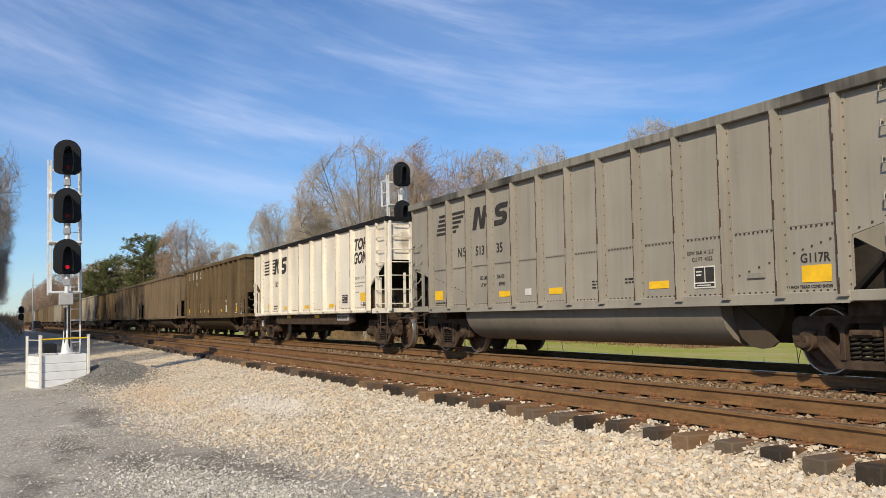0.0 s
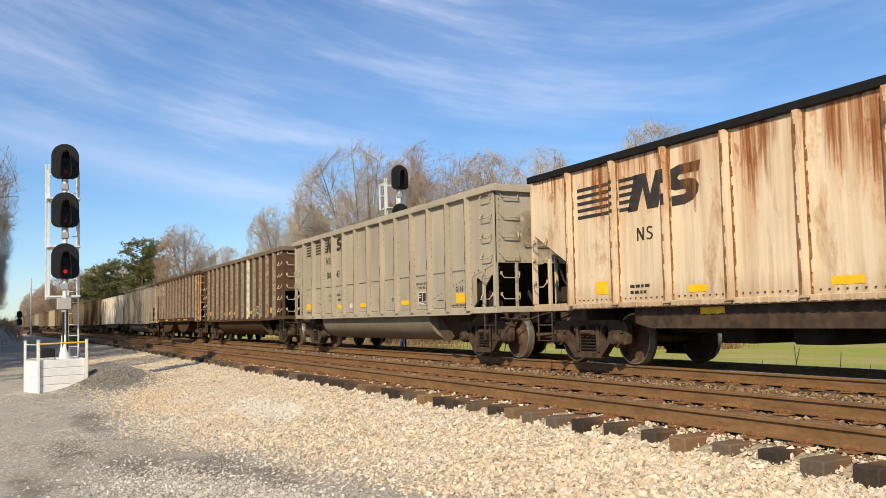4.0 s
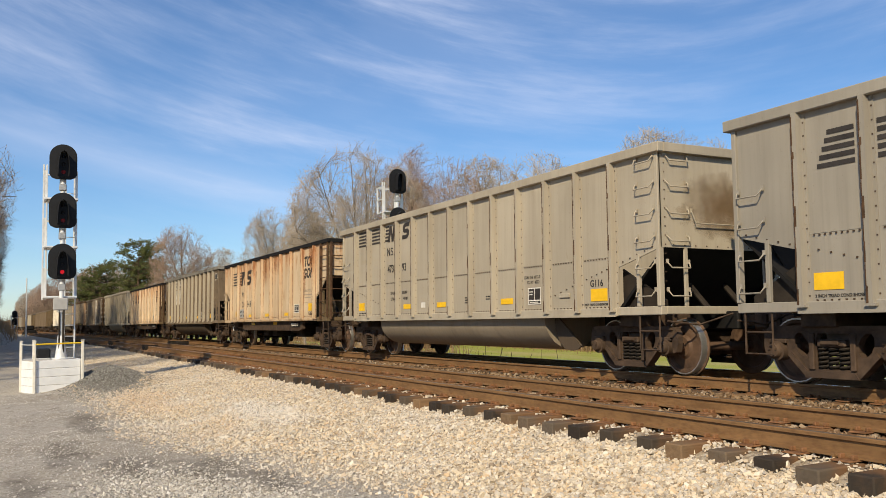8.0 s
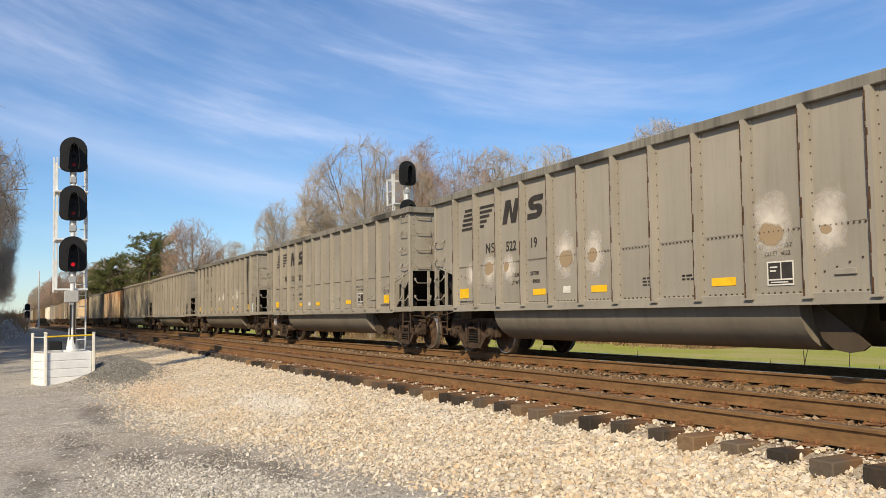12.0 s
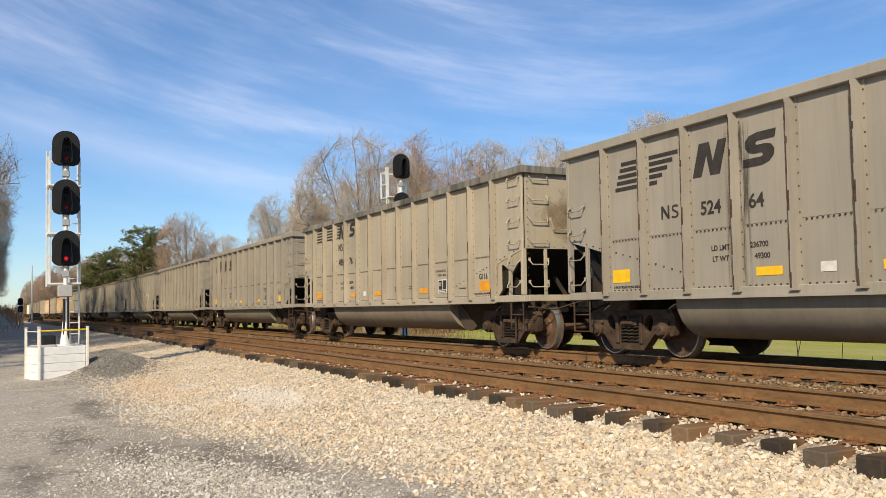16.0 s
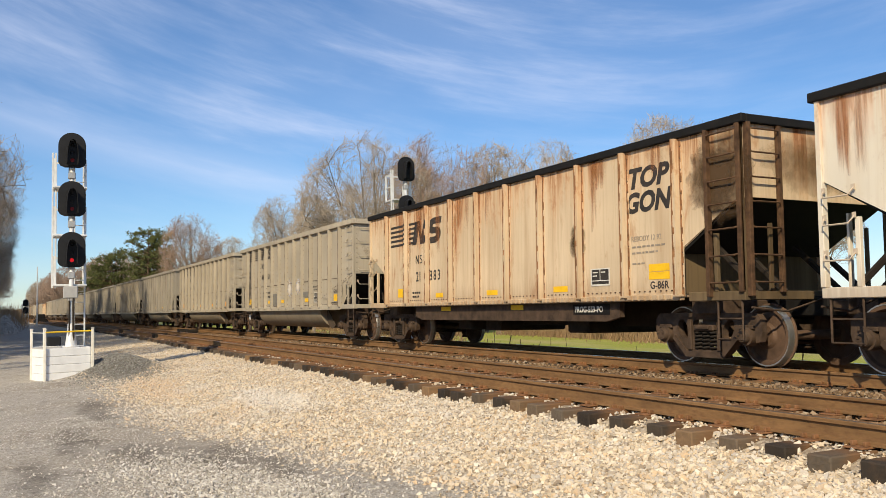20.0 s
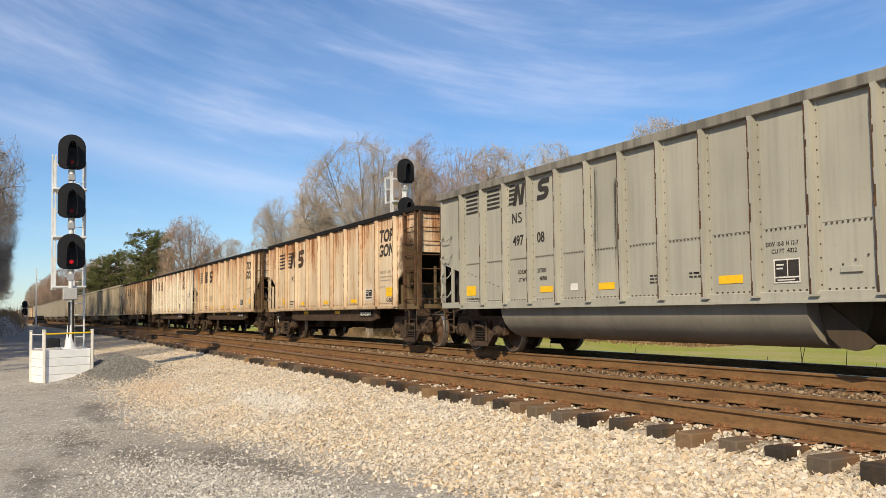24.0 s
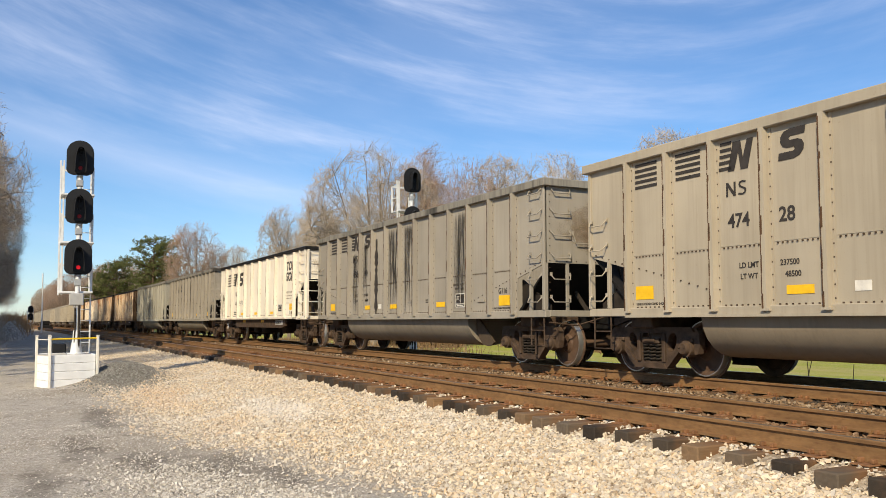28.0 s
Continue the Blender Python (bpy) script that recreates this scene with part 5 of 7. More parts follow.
def gon_car(paint, label, number="", near=True, words=True, mark="mark", plate="PROG-553-PO", grade="G-86R", rebody="REBODY 12 92", stains=(), patched=False, brake=-1):
    """A rebuilt high-sided gondola: ten posts a side, raised ends on braces and a fishbelly sill."""
    car = tagged(new("coal_gondola_car"), label, "freight car", "cars of the coal train")
    body = M[paint]

    def shell(bm):
        for y in (-1.53, 1.53):
            side_sheet(bm, GON_SIDE, y)
        add_box(bm, -5.9, 5.9, -1.5, 1.5, 1.06, 1.10)
    piece("body", mesh_of("gon_shell", shell), body, car)
    for s in (-1, 1):
        piece("end_sheet", mesh_of("gon_end%d" % s, lambda bm, s=s: add_box(bm, *sorted((s * 7.285, s * 7.305)), -1.52, 1.52, 2.46, GTOP - 0.12)), body, car)
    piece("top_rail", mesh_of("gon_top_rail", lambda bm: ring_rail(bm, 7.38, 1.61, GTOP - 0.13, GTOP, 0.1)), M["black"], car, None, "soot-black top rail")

    for y in (-1.46, 1.36):
        piece("fishbelly_sill", mesh_of("fishbelly", lambda bm: (add_prism(bm, [(-4.3, 1.06), (-4.3, 0.74), (-3.9, 0.66), (3.9, 0.66), (4.3, 0.74), (4.3, 1.06)], 0, 0.10), [add_box(bm, -4.27, -4.24, -0.015, 0, 0.74 + 0.08 * k, 0.765 + 0.08 * k) for k in range(4)])), M["truck"], car, pose(0, y, 0), "dark brown deep side sill")
    piece("centre_sill", mesh_of("gon_centre_sill", lambda bm: add_box(bm, -5.2, 5.2, -0.3, 0.3, 0.55, 1.06, 0.02)), M["under"], car)
    for x in (-2.6, -1.2, 2.2):
        piece("underframe_tank", mesh_of("gon_tank", lambda bm: add_box(bm, -0.35, 0.35, -0.9, 0.9, 0.42, 0.9, 0.04)), M["under"], car, pose(x, 0, 0))

    def flange(bm):
        add_box(bm, -6.0, 6.0, -1.60, -1.51, 1.0, 1.10, 0.01)
        k = -5.8
        while k < 5.9:
            add_box(bm, k - 0.05, k + 0.05, -1.63, -1.60, 1.02, 1.09)
            k += 0.165
    for s in (-1, 1):
        piece("side_sill", mesh_of("gon_sill", flange), body, car, pose(0, 0, 0, 0, 0, 0 if s < 0 else 180))
        piece("end_frame", mesh_of("end_frame%d" % s, lambda bm, s=s: end_frame(bm, s)), body if near and (s < 0 or paint in ("white", "pitted")) else M["umber"], car)

        def slope(bm, s=s):
            add_prism(bm, [(s * 7.28, 2.54), (s * 7.28, 2.49), (s * 5.97, 1.73), (s * 5.90, 1.75)], -1.50, 1.50)
        # black colour stands for the shade below the slope
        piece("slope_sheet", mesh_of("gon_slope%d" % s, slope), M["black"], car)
        piece("hopper_wall", mesh_of("gon_wall%d" % s, lambda bm, s=s: add_box(bm, *sorted((s * 5.88, s * 5.92)), -1.49, 1.49, 1.10, 1.74)), M["umber"], car)

        def slanted(bm, s=s):
            add_tube(bm, [(s * 7.15, 0, 1.1), (s * 6.25, 0, 1.86)], 0.05, 5)
        for y in (-1.1, -0.6, 0.6, 1.1) if near else ():
            piece("end_brace", mesh_of("gon_slanted%d" % s, slanted), M["under"], car, pose(0, y, 0))
    post = mesh_of("gon_post", lambda bm: hat_post(bm, 1.06, GTOP - 0.13, 0.2))
    for x in GON_POSTS:
        p = piece("side_post", post, body, car, pose(x, -1.542, 0))
        if near:
            piece("rust_edge", mesh_of("rust_edge", lambda bm: None) if paint == "white" else mesh_of("wide_rust_edge", lambda bm: wide_rust_edge(bm, 1.06, GTOP - 0.15)), M["rustpost"], p, None, "rust-eaten edge of the post")
        if near:
            piece("side_post", post, body, car, pose(x, 1.542, 0, 0, 0, 180))
    if near:
        ladder = mesh_of("gon_ladder", corner_ladder)
        rungs = body if paint in ("white", "pitted") else M["rustedge"]
        piece("stain", panel_mesh("gon_end_rust", -1.5, 1.35, 2.50, 3.5), M["endrust"], car, pose(HALF + 0.012, 0.1, 0, 0, 0, 90), "brown rust bloom on the end sheet")
        piece("ladder", ladder, rungs, car, pose(0, -1.542, 0))
        piece("ladder", ladder, rungs, car, pose(7.305, -8.12, 0, 0, 0, 90))
        me = mesh_of("grab_iron", lambda bm: grab_mesh(bm, 0.44, 0.05), True)
        for z in (1.5, 1.95, 2.3):
            piece("grab_iron", me, body, car, pose(-6.98, -1.575, z))
        rows = [(GON_POSTS[i] + 0.13, GON_POSTS[i + 1] - 0.13, 1.16, 1.16, 8) for i in range(9)] + [(s * 7.27, s * 7.27, 2.4, 3.5, 9) for s in (-1, 1)] + [(x + 0.075, x + 0.075, 1.1, 3.5, 13) for x in GON_POSTS]
        piece("rivets", mesh_of("gon_rivets", lambda bm: rivet_rows(bm, rows)), M["truck"], car, pose(0, -1.542, 0))["kind"] = "stuff"
        y = -1.5445
        mk = M[mark]
        put_emblem(car, "gon_emblem", gon_emblem(), mk, pose(0, y, 0), "heavy block beside the emblem's bars")
        put_emblem(car, "post_mark", gon_post_marks(), mk, pose(0, -1.6545, 0), "")
        put_emblem(car, "gon_owner_mark", [thin_n(-4.08, 2.10, 0.18, 0.22), thin_s(-3.84, 2.10, 0.16, 0.22)], mk, pose(0, y, 0), "")
        if number:
            letter(car, number[:2], -4.08, 1.65, 0.35, mk, y, 0.95)
            for k, ch in enumerate(number[2:]):
                letter(car, ch, -3.26 + 0.235 * k, 1.65, 0.35, mk, y, 0.95)
        if words:
            letter(car, "TOP", 4.68, 2.90, 0.46, mk, y, 1.13, 0.22, 0.019)
            letter(car, "GON", 4.60, 2.49, 0.46, mk, y, 1.06, 0.22, 0.019)
        letter(car, grade, 5.22, 1.20, 0.17, mk, y, bold=0.003)
        letter(car, rebody, 4.76, 2.00, 0.12, M["faint"], y, bold=0.001)
        piece("small_print", flat_polys("gon_print", bars(small_print(4.78, 1.92, 0.8, 2, 0.1, 0.03) + small_print(4.78, 1.64, 0.3, 1))), M["faint"], car, pose(0, y, 0))
        if not patched:
            piece("small_print", flat_polys("gon_print_left", bars(small_print(-4.3, 1.38, 0.5, 2, 0.1, 0.05))), mk, car, pose(0, y, 0))
        piece("data_panel", flat_polys("gon_data", bars([(3.62, 4.12, 1.32, 1.58)])), mk, car, pose(0, y, 0), "black data panel in a white border")
        piece("data_border", flat_polys("gon_border", bars([(3.60, 4.14, 1.29, 1.32), (3.60, 4.14, 1.58, 1.60), (3.59, 3.62, 1.29, 1.60), (4.12, 4.15, 1.29, 1.60), (3.86, 3.875, 1.39, 1.58), (3.62, 4.12, 1.375, 1.39), (3.65, 3.80, 1.52, 1.54), (3.65, 3.78, 1.46, 1.48), (3.90, 4.02, 1.52, 1.54)])), M["markw"], car, pose(0, y - 0.004, 0))
        for k, (x0, x1, z0, z1) in enumerate(((-5.25, -4.90, 1.25, 1.48), (-2.90, -2.50, 1.21, 1.32), (-0.30, 0.18, 1.21, 1.32), (2.36, 2.84, 1.21, 1.32), (5.20, 5.70, 1.48, 1.60), (5.20, 5.70, 1.35, 1.47))):
            piece("reflective_patch", panel_mesh("gon_patch%d" % k, x0, x1, z0, z1), M["yellow"], car, pose(0, y, 0), "yellow reflective patch")
        for x in (-2.75, 0.6):
            piece("reflective_patch", panel_mesh("sill_patch", 0, 0.5, 0.88, 0.98), M["yellow"], car, pose(x, -1.464, 0), "yellow reflective patch")
        if patched:
            piece("number_patch", flat_polys("weight_patch", bars([(-4.52, -3.42, 1.20, 1.56)])), M["pipeg"], car, pose(0, y + 0.0005, 0), "gray painted-over weight panel")
            letter(car, "LDLMT", -4.46, 1.41, 0.125, mk, y - 0.003, bold=0.002)
            letter(car, "231400", -4.0, 1.41, 0.14, mk, y - 0.003, bold=0.002)
            letter(car, "LTWT", -4.46, 1.24, 0.125, mk, y - 0.003, bold=0.002)
            letter(car, "54600", -3.92, 1.24, 0.14, mk, y - 0.003, bold=0.002)
        for k, (kind, x0, x1, z0, z1) in enumerate(stains):
            if kind == "tar":
                piece("stain", tar_run(x0, x1, z0, z1), M["mark"], car, pose(0, -1.5512, 0), "thick black run of tar")
                continue
            piece("stain", panel_mesh("stain %g %g %g %g" % (x0, x1, z0, z1), x0, x1, z0, z1), M[kind], car, pose(0, -1.5512 - 0.0004 * k, 0), {"scuff": "pale rubbed patch", "coal": "black coal streak", "rustrun": "orange rust run", "soot": "brown soot patch", "core": "tan bared core", "repaint": "darker touched-up paint"}[kind])
        piece("sill_plate", panel_mesh("gon_sill_plate", 2.9, 4.02, 0.78, 0.97), M["pipeg"] if paint in ("white", "pitted") else M["black"], car, pose(0, -1.464, 0))
        letter(car, plate, 2.95, 0.825, 0.15, M["mark"] if paint in ("white", "pitted") else M["markw"], -1.470, 0.95, bold=0.003)
        def platform(bm):
            for k in range(9):
                add_box(bm, -7.34 - 0.05 * k, -7.31 - 0.05 * k, -0.55, 0.75, 2.33, 2.37)
            add_box(bm, -7.78, -7.30, -0.57, -0.55, 2.31, 2.38)
            add_prism(bm, [(-7.30, 2.05), (-7.30, 2.33), (-7.74, 2.33)], -0.60, -0.57)
        piece("brake_platform", mesh_of("brake_platform", platform), body, car, pose(0, 0, 0, 0, 0, 180 if brake > 0 else 0), "grated platform below the brake wheel")
    couple_parts(car, M["black"], near, brake, 0.6, ("slope_sheet", "shear_plate", "brace"))
    return car


def corner_ladder(bm):
    """Rungs between two stiles at a car's corner."""
    for z in (1.26, 1.65, 2.04, 2.41, 2.76, 3.12, 3.46):
        add_tube(bm, [(6.66, -0.04, z), (6.70, -0.1, z - 0.02), (7.2, -0.1, z - 0.02), (7.24, -0.04, z)], 0.014, 5)
    add_box(bm, 6.60, 6.67, -0.09, 0, 1.04, 3.54, 0.005)
    add_box(bm, 7.22, 7.30, -0.06, 0, 1.1, 3.54, 0.005)


def bay_car(paint, label, number, near=True):
    """A brown open hopper with posts and three discharge bays below the sill."""
    car = tagged(new("open_hopper_car"), label, "freight car", "cars of the coal train")
    body = M[paint]

    def shell(bm):
        for y in (-1.53, 1.53):
            side_sheet(bm, TUB_SIDE, y)
        for s in (-1, 1):
            a, b = sorted((s * 7.285, s * 7.305))
            add_box(bm, a, b, -1.52, 1.52, 2.06, TOP - 0.14)
        add_box(bm, -6.1, 6.1, -1.5, 1.5, 1.02, 1.06)
    piece("body", mesh_of("tub_shell", shell), body, car)
    piece("top_rail", mesh_of("tub_top_rail", lambda bm: ring_rail(bm, 7.40, 1.64, TOP - 0.16, TOP, 0.13)), body, car)
    def bay(bm):
        pts = [(1.95 * math.sin(a), 1.06 - 0.66 * (math.cos(a) - math.cos(1.15)) / (1 - math.cos(1.15))) for a in np.linspace(-1.15, 1.15, 19)]
        add_prism(bm, [(x * 2.05 / 1.78, z) for x, z in pts], -1.46, 1.46)
        for x, z in pts[1:-1]:
            add_box(bm, x * 2.05 / 1.78 - 0.02, x * 2.05 / 1.78 + 0.02, -1.49, -1.46, z, z + 0.05)
    for x in (-2.85, 2.30):
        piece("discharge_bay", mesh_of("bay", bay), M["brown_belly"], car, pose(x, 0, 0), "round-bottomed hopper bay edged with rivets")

    def sill(bm):
        add_box(bm, -6.2, 6.2, -1.60, -1.51, 1.04, 1.235, 0.01)
        add_box(bm, -6.2, 6.2, -1.66, -1.60, 1.03, 1.06)
    for s in (-1, 1):
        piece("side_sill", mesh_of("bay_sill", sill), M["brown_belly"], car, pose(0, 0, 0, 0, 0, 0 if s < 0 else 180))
        piece("end_frame", mesh_of("end_frame%d" % s, lambda bm, s=s: end_frame(bm, s)), M["pale"] if s < 0 and near else body, car)
    post = mesh_of("bay_post", lambda bm: hat_post(bm, 1.24, TOP - 0.15))
    for i in range(12):
        p = piece("side_post", post, M["wornedge"], car, pose(-5.34 + i * 1.018, -1.542, 0), "post worn pale along its face")
        piece("rust_edge", mesh_of("bay_painted_edge", lambda bm: wide_rust_edge(bm, 1.28, TOP - 0.2)), body, p, None, "brown paint left along the post's edge")
    if near:
        y = -1.5445
        put_emblem(car, "gon_emblem", gon_emblem(), M["markw"], pose(-1.29, y, 0.046) @ Matrix.Diagonal((0.89, 1, 1.06, 1)), "white heavy block beside the emblem's bars")
        piece("number_patch", flat_polys("orange_patch", bars([(-4.86, -4.43, 1.77, 2.54)])), M["fadedpatch"], car, pose(0, y, 0), "faded orange patch behind the number")
        piece("number_patch", flat_polys("white_patch", bars([(-4.14, -3.48, 1.77, 2.56)])), M["markw"], car, pose(0, y, 0), "white patch behind the number")
        put_emblem(car, "bay_owner_mark", [thin_n(-4.84, 2.24, 0.16, 0.24), thin_s(-4.62, 2.24, 0.14, 0.24)], M["mark"], pose(0, y - 0.004, 0), "")
        letter(car, number[:2], -4.82, 1.82, 0.34, M["mark"], y - 0.004, 0.8)
        letter(car, number[2:], -4.12, 1.82, 0.34, M["mark"], y - 0.004, 0.95)
        piece("repair_plate", flat_polys("repair_plate", [[(-0.79, 1.25), (0.36, 1.25), (-0.14, 1.65)]]), M["dirty"], car, pose(0, y, 0), "grayish triangular repair plate")
        piece("frame_mark", flat_polys("frame_mark", bars([(4.2, 4.75, 2.0, 2.03), (4.2, 4.75, 2.37, 2.40), (4.2, 4.23, 2.03, 2.37), (4.72, 4.75, 2.03, 2.37), (4.28, 4.66, 2.10, 2.13), (4.28, 4.5, 2.22, 2.25), (4.22, 4.5, 1.80, 1.83), (4.22, 4.62, 1.70, 1.73)])), M["tan"], car, pose(-0.06, y, -0.15))
        letter(car, "G 83", 4.10, 1.32, 0.17, M["tan"], y, bold=0.004)
        for x, w in ((-3.1, 0.95), (-0.2, 0.14), (1.5, 0.45), (3.05, 0.2), (3.4, 0.65), (-6.0, 0.4)):
            piece("reflective_patch", mesh_of("bay_patch%g" % w, lambda bm: add_box(bm, 0, w, -0.003, 0, 1.10, 1.18)), M["yellow"], car, pose(x, -1.6012, 0), "worn yellow reflective patch")
        piece("ladder", mesh_of("gon_ladder", corner_ladder), M["peach"], car, pose(0, -1.545, 0), "ladder in faded orange and white paint")
        piece("ladder", mesh_of("gon_ladder", corner_ladder), M["peach"], car, pose(-13.9, -1.545, 0), "ladder in faded orange and white paint")
        piece("ladder", mesh_of("gon_ladder", corner_ladder), M["peach"], car, pose(7.305, -8.12, 0, 0, 0, 90), "ladder in faded orange and white paint")
    couple_parts(car, M["black"])
    return car


# ---- the coal train, from the car beside the camera at the start to the last that comes by ----
GR, TN = "gray painted steel coal car with black markings", "tan-gray painted steel coal car with black markings"
SMEARS = (("scuff", -1.0, -0.25, 1.60, 2.10), ("scuff", -0.12, 0.65, 1.56, 2.20), ("scuff", 2.15, 2.95, 1.55, 2.18), ("scuff", 2.95, 3.70, 1.48, 2.32), ("scuff", 3.75, 4.30, 1.62, 2.10))
RUBBED = (("scuff", -5.75, -4.90, 1.45, 2.15), ("scuff", -4.95, -4.10, 1.45, 2.25), ("scuff", -4.05, -3.35, 1.50, 2.22), ("scuff", -2.00, -1.18, 1.48, 2.52), ("scuff", -1.02, -0.32, 1.46, 2.46), ("scuff", 3.02, 3.86, 1.55, 2.56), ("scuff", 4.02, 4.72, 1.48, 2.58),
          ("core", -4.80, -4.28, 1.72, 2.06), ("core", -3.95, -3.66, 1.76, 2.03), ("core", -1.84, -1.30, 1.72, 2.12), ("core", -0.88, -0.55, 1.76, 2.08), ("core", 3.14, 3.70, 1.74, 2.13), ("core", 4.22, 4.46, 1.84, 2.0))
TRAIN = {
    0: lambda: tub_car("gray", GR, "51335", "slant", ("236100", "49900", "G117R"), rim="streaked", short=True),
    1: lambda: bay_car("brown", "dark brown open hopper with white and orange number patches", "10068"),
    2: lambda: tub_car("brown", "dark brown coal car with bare side and one pale post", "", logo=False, yellow="orange", mark="truck", odd=2, rim="dirty", posts="wornedge"),
    3: lambda: tub_car("tan", TN, "50143", "flat", ("236300", "49700", "G116")),
    4: lambda: gon_car("rusty", "off-white painted gondola streaked with orange rust", "", stains=rust_runs(4, 9)),
    5: lambda: tub_car("dirty", "grimy gray-brown coal car with pale posts and number patches", "46610", "flat", ("237700", "48300", "G113"), rim="streaked", posts="tan", patches=True),
    6: lambda: gon_car("cream", "cream painted gondola stained with rust", "21848", stains=rust_runs(6, 10), patched=True),
    7: lambda: tub_car("tan", TN, "47393", "flat"),
    8: lambda: tub_car("gray", GR, "52693", "slant", ("236500", "49500", "G119")),
    9: lambda: tub_car("gray", "gray coal car with white scuffs and black streaks", "50303", "flat", ("237000", "49000", "G117R"), rim="streaked", short=True, brake=1, stains=SMEARS + (("coal", 5.05, 5.85, 1.25, 3.6),)),
    10: lambda: tub_car("gray", GR, "52150", "slant", ("236500", "49500", "G119"), rim="streaked"),
    11: lambda: tub_car("gray", "gray painted steel coal car with pale scuffs", "52219", "slant", ("237000", "49000", "G119"), rim="streaked", stains=RUBBED),
    12: lambda: tub_car("gray", GR, "", "slant"),
    13: lambda: tub_car("gray", GR, "", "slant"),
    14: lambda: tub_car("tan", "tan-gray painted steel coal car with faded orange patches", "48976", "flat", ("237900", "48100", "G116"), yellow="orange", rim="streaked"),
    15: lambda: tub_car("gray", "gray painted steel coal car with a dark run on its side", "52464", "slant", ("236700", "49300", "G119"), stains=(("coal", -3.3, -2.8, 1.1, 3.5),)),
    16: lambda: tub_car("tan", "tan-gray painted steel coal car with faded orange patches", "47570", "flat", ("237300", "48700", "G116"), yellow="orange"),
    17: lambda: tub_car("tan", "tan-gray coal car with a black drip and pale rubbed panels", "48353", "flat", ("237200", "48800", "G116"), stains=(("tar", -5.98, -5.70, 1.3, 3.58), ("scuff", -0.1, 0.8, 1.4, 2.2), ("scuff", 1.05, 1.85, 1.5, 2.15), ("repaint", -2.02, -1.20, 1.14, 1.64), ("repaint", 2.08, 2.95, 1.42, 1.62))),
    18: lambda: gon_car("cream", "cream painted gondola stained with rust", "21883", stains=rust_runs(18, 10) + (("soot", 2.9, 3.5, 1.7, 2.5), ("soot", 6.1, 7.6, 2.0, 3.6))),
    19: lambda: gon_car("pitted", "off-white painted gondola streaked with orange rust", "40711", brake=1, grade="G-98R", rebody="REBODY 07 97", stains=rust_runs(19, 10) + (("rustrun", -7.1, -6.5, 2.5, 3.6), ("rustrun", 6.8, 7.25, 2.5, 3.6), ("rustrun", 6.1, 6.5, 2.9, 3.6))),
    20: lambda: gon_car("rusty", "cream painted gondola streaked with orange rust", "21433", stains=rust_runs(20, 10) + (("rustrun", -7.1, -6.5, 2.4, 3.56),)),
    21: lambda: gon_car("rusty", "cream painted gondola heavily stained with rust", "", stains=rust_runs(21, 10) + (("soot", 6.0, 7.6, 1.4, 3.3),)),
    22: lambda: tub_car("cool", "cool gray painted coal car with dark streaks", "49708", "flat", ("237200", "48700", "G116"), rim="streaked", short=True, stains=(("coal", -1.18, -0.74, 1.12, 3.5), ("coal", -0.28, 0.0, 1.3, 3.2))),
    23: lambda: tub_car("gray", "gray painted coal car with black coal streaks", "52574", "slant", ("237000", "49000", "G116"), rim="streaked", stains=(("coal", -1.9, -1.2, 1.2, 3.5), ("coal", 0.15, 0.6, 1.2, 3.4))),
    24: lambda: gon_car("white", "off-white painted gondola with little rust", "44599"),
    25: lambda: tub_car("gray", "gray coal car blackened by long coal streaks", "48800", "flat", ("237600", "48400", "G116"), rim="streaked", stains=(("coal", -3.85, -3.42, 1.12, 3.0), ("coal", -2.95, -2.55, 1.12, 3.3), ("tar", -2.02, -1.68, 1.10, 3.3), ("coal", -0.98, -0.15, 1.12, 3.5), ("coal", 0.15, 0.95, 1.1, 3.5), ("coal", 3.2, 3.9, 1.2, 3.5))),
    26: lambda: tub_car("tan", TN, "47428", "flat", ("237500", "48500", "G116")),
    27: lambda: tub_car("gray", "gray painted steel coal car", "", "flat"),
}
# where each car stands at the start: the couplings vary a little with slack
GAPS = [16.09, 16.15, 16.18, 16.09, 15.98, 16.05, 15.99, 16.21, 16.22, 16.01, 16.13, 16.19, 16.19, 16.16, 16.19, 16.15, 16.2, 16.01, 15.91, 15.89, 15.89, 15.87, 16.06, 16.3, 16.19, 16.1, 16.15]
CENTRE = {0: -20.517 + HALF}
for n in range(0, 27):
    CENTRE[n + 1] = CENTRE[n] + GAPS[n]
for n in range(0, -26, -1):
    CENTRE[n - 1] = CENTRE[n] - 16.15
AHEAD = {-1: ("gon", "white"), -2: ("tub", "umber"), -3: ("tub", "dirty"), -4: ("tub", "dirty"), -5: ("gon", "umber"), -6: ("tub", "tan"), -7: ("gon", "umber"), -8: ("tub", "dirty")}
CARS = []


def build_train():
    for n in range(-26, 28):
        if n in TRAIN:
            car = TRAIN[n]()
        else:
            kind, paint = AHEAD.get(n, (("tub", "dirty"), ("tub", "gray"), ("gon", "umber"), ("tub", "dirty"), ("tub", "umber"))[n % 5])
            words = {"white": "off-white", "umber": "brown, stained", "dirty": "grimy gray", "tan": "dusty tan-gray", "gray": "gray"}[paint]
            if kind == "gon":
                car = gon_car(paint, words + " painted steel gondola in the train", "", near=n == -1)
            else:
                car = tub_car(paint, words + " painted steel coal car in the train", "", near=n > -3, mark="markw" if n == -2 else "mark")
        CARS.append((n, car))


build_train()


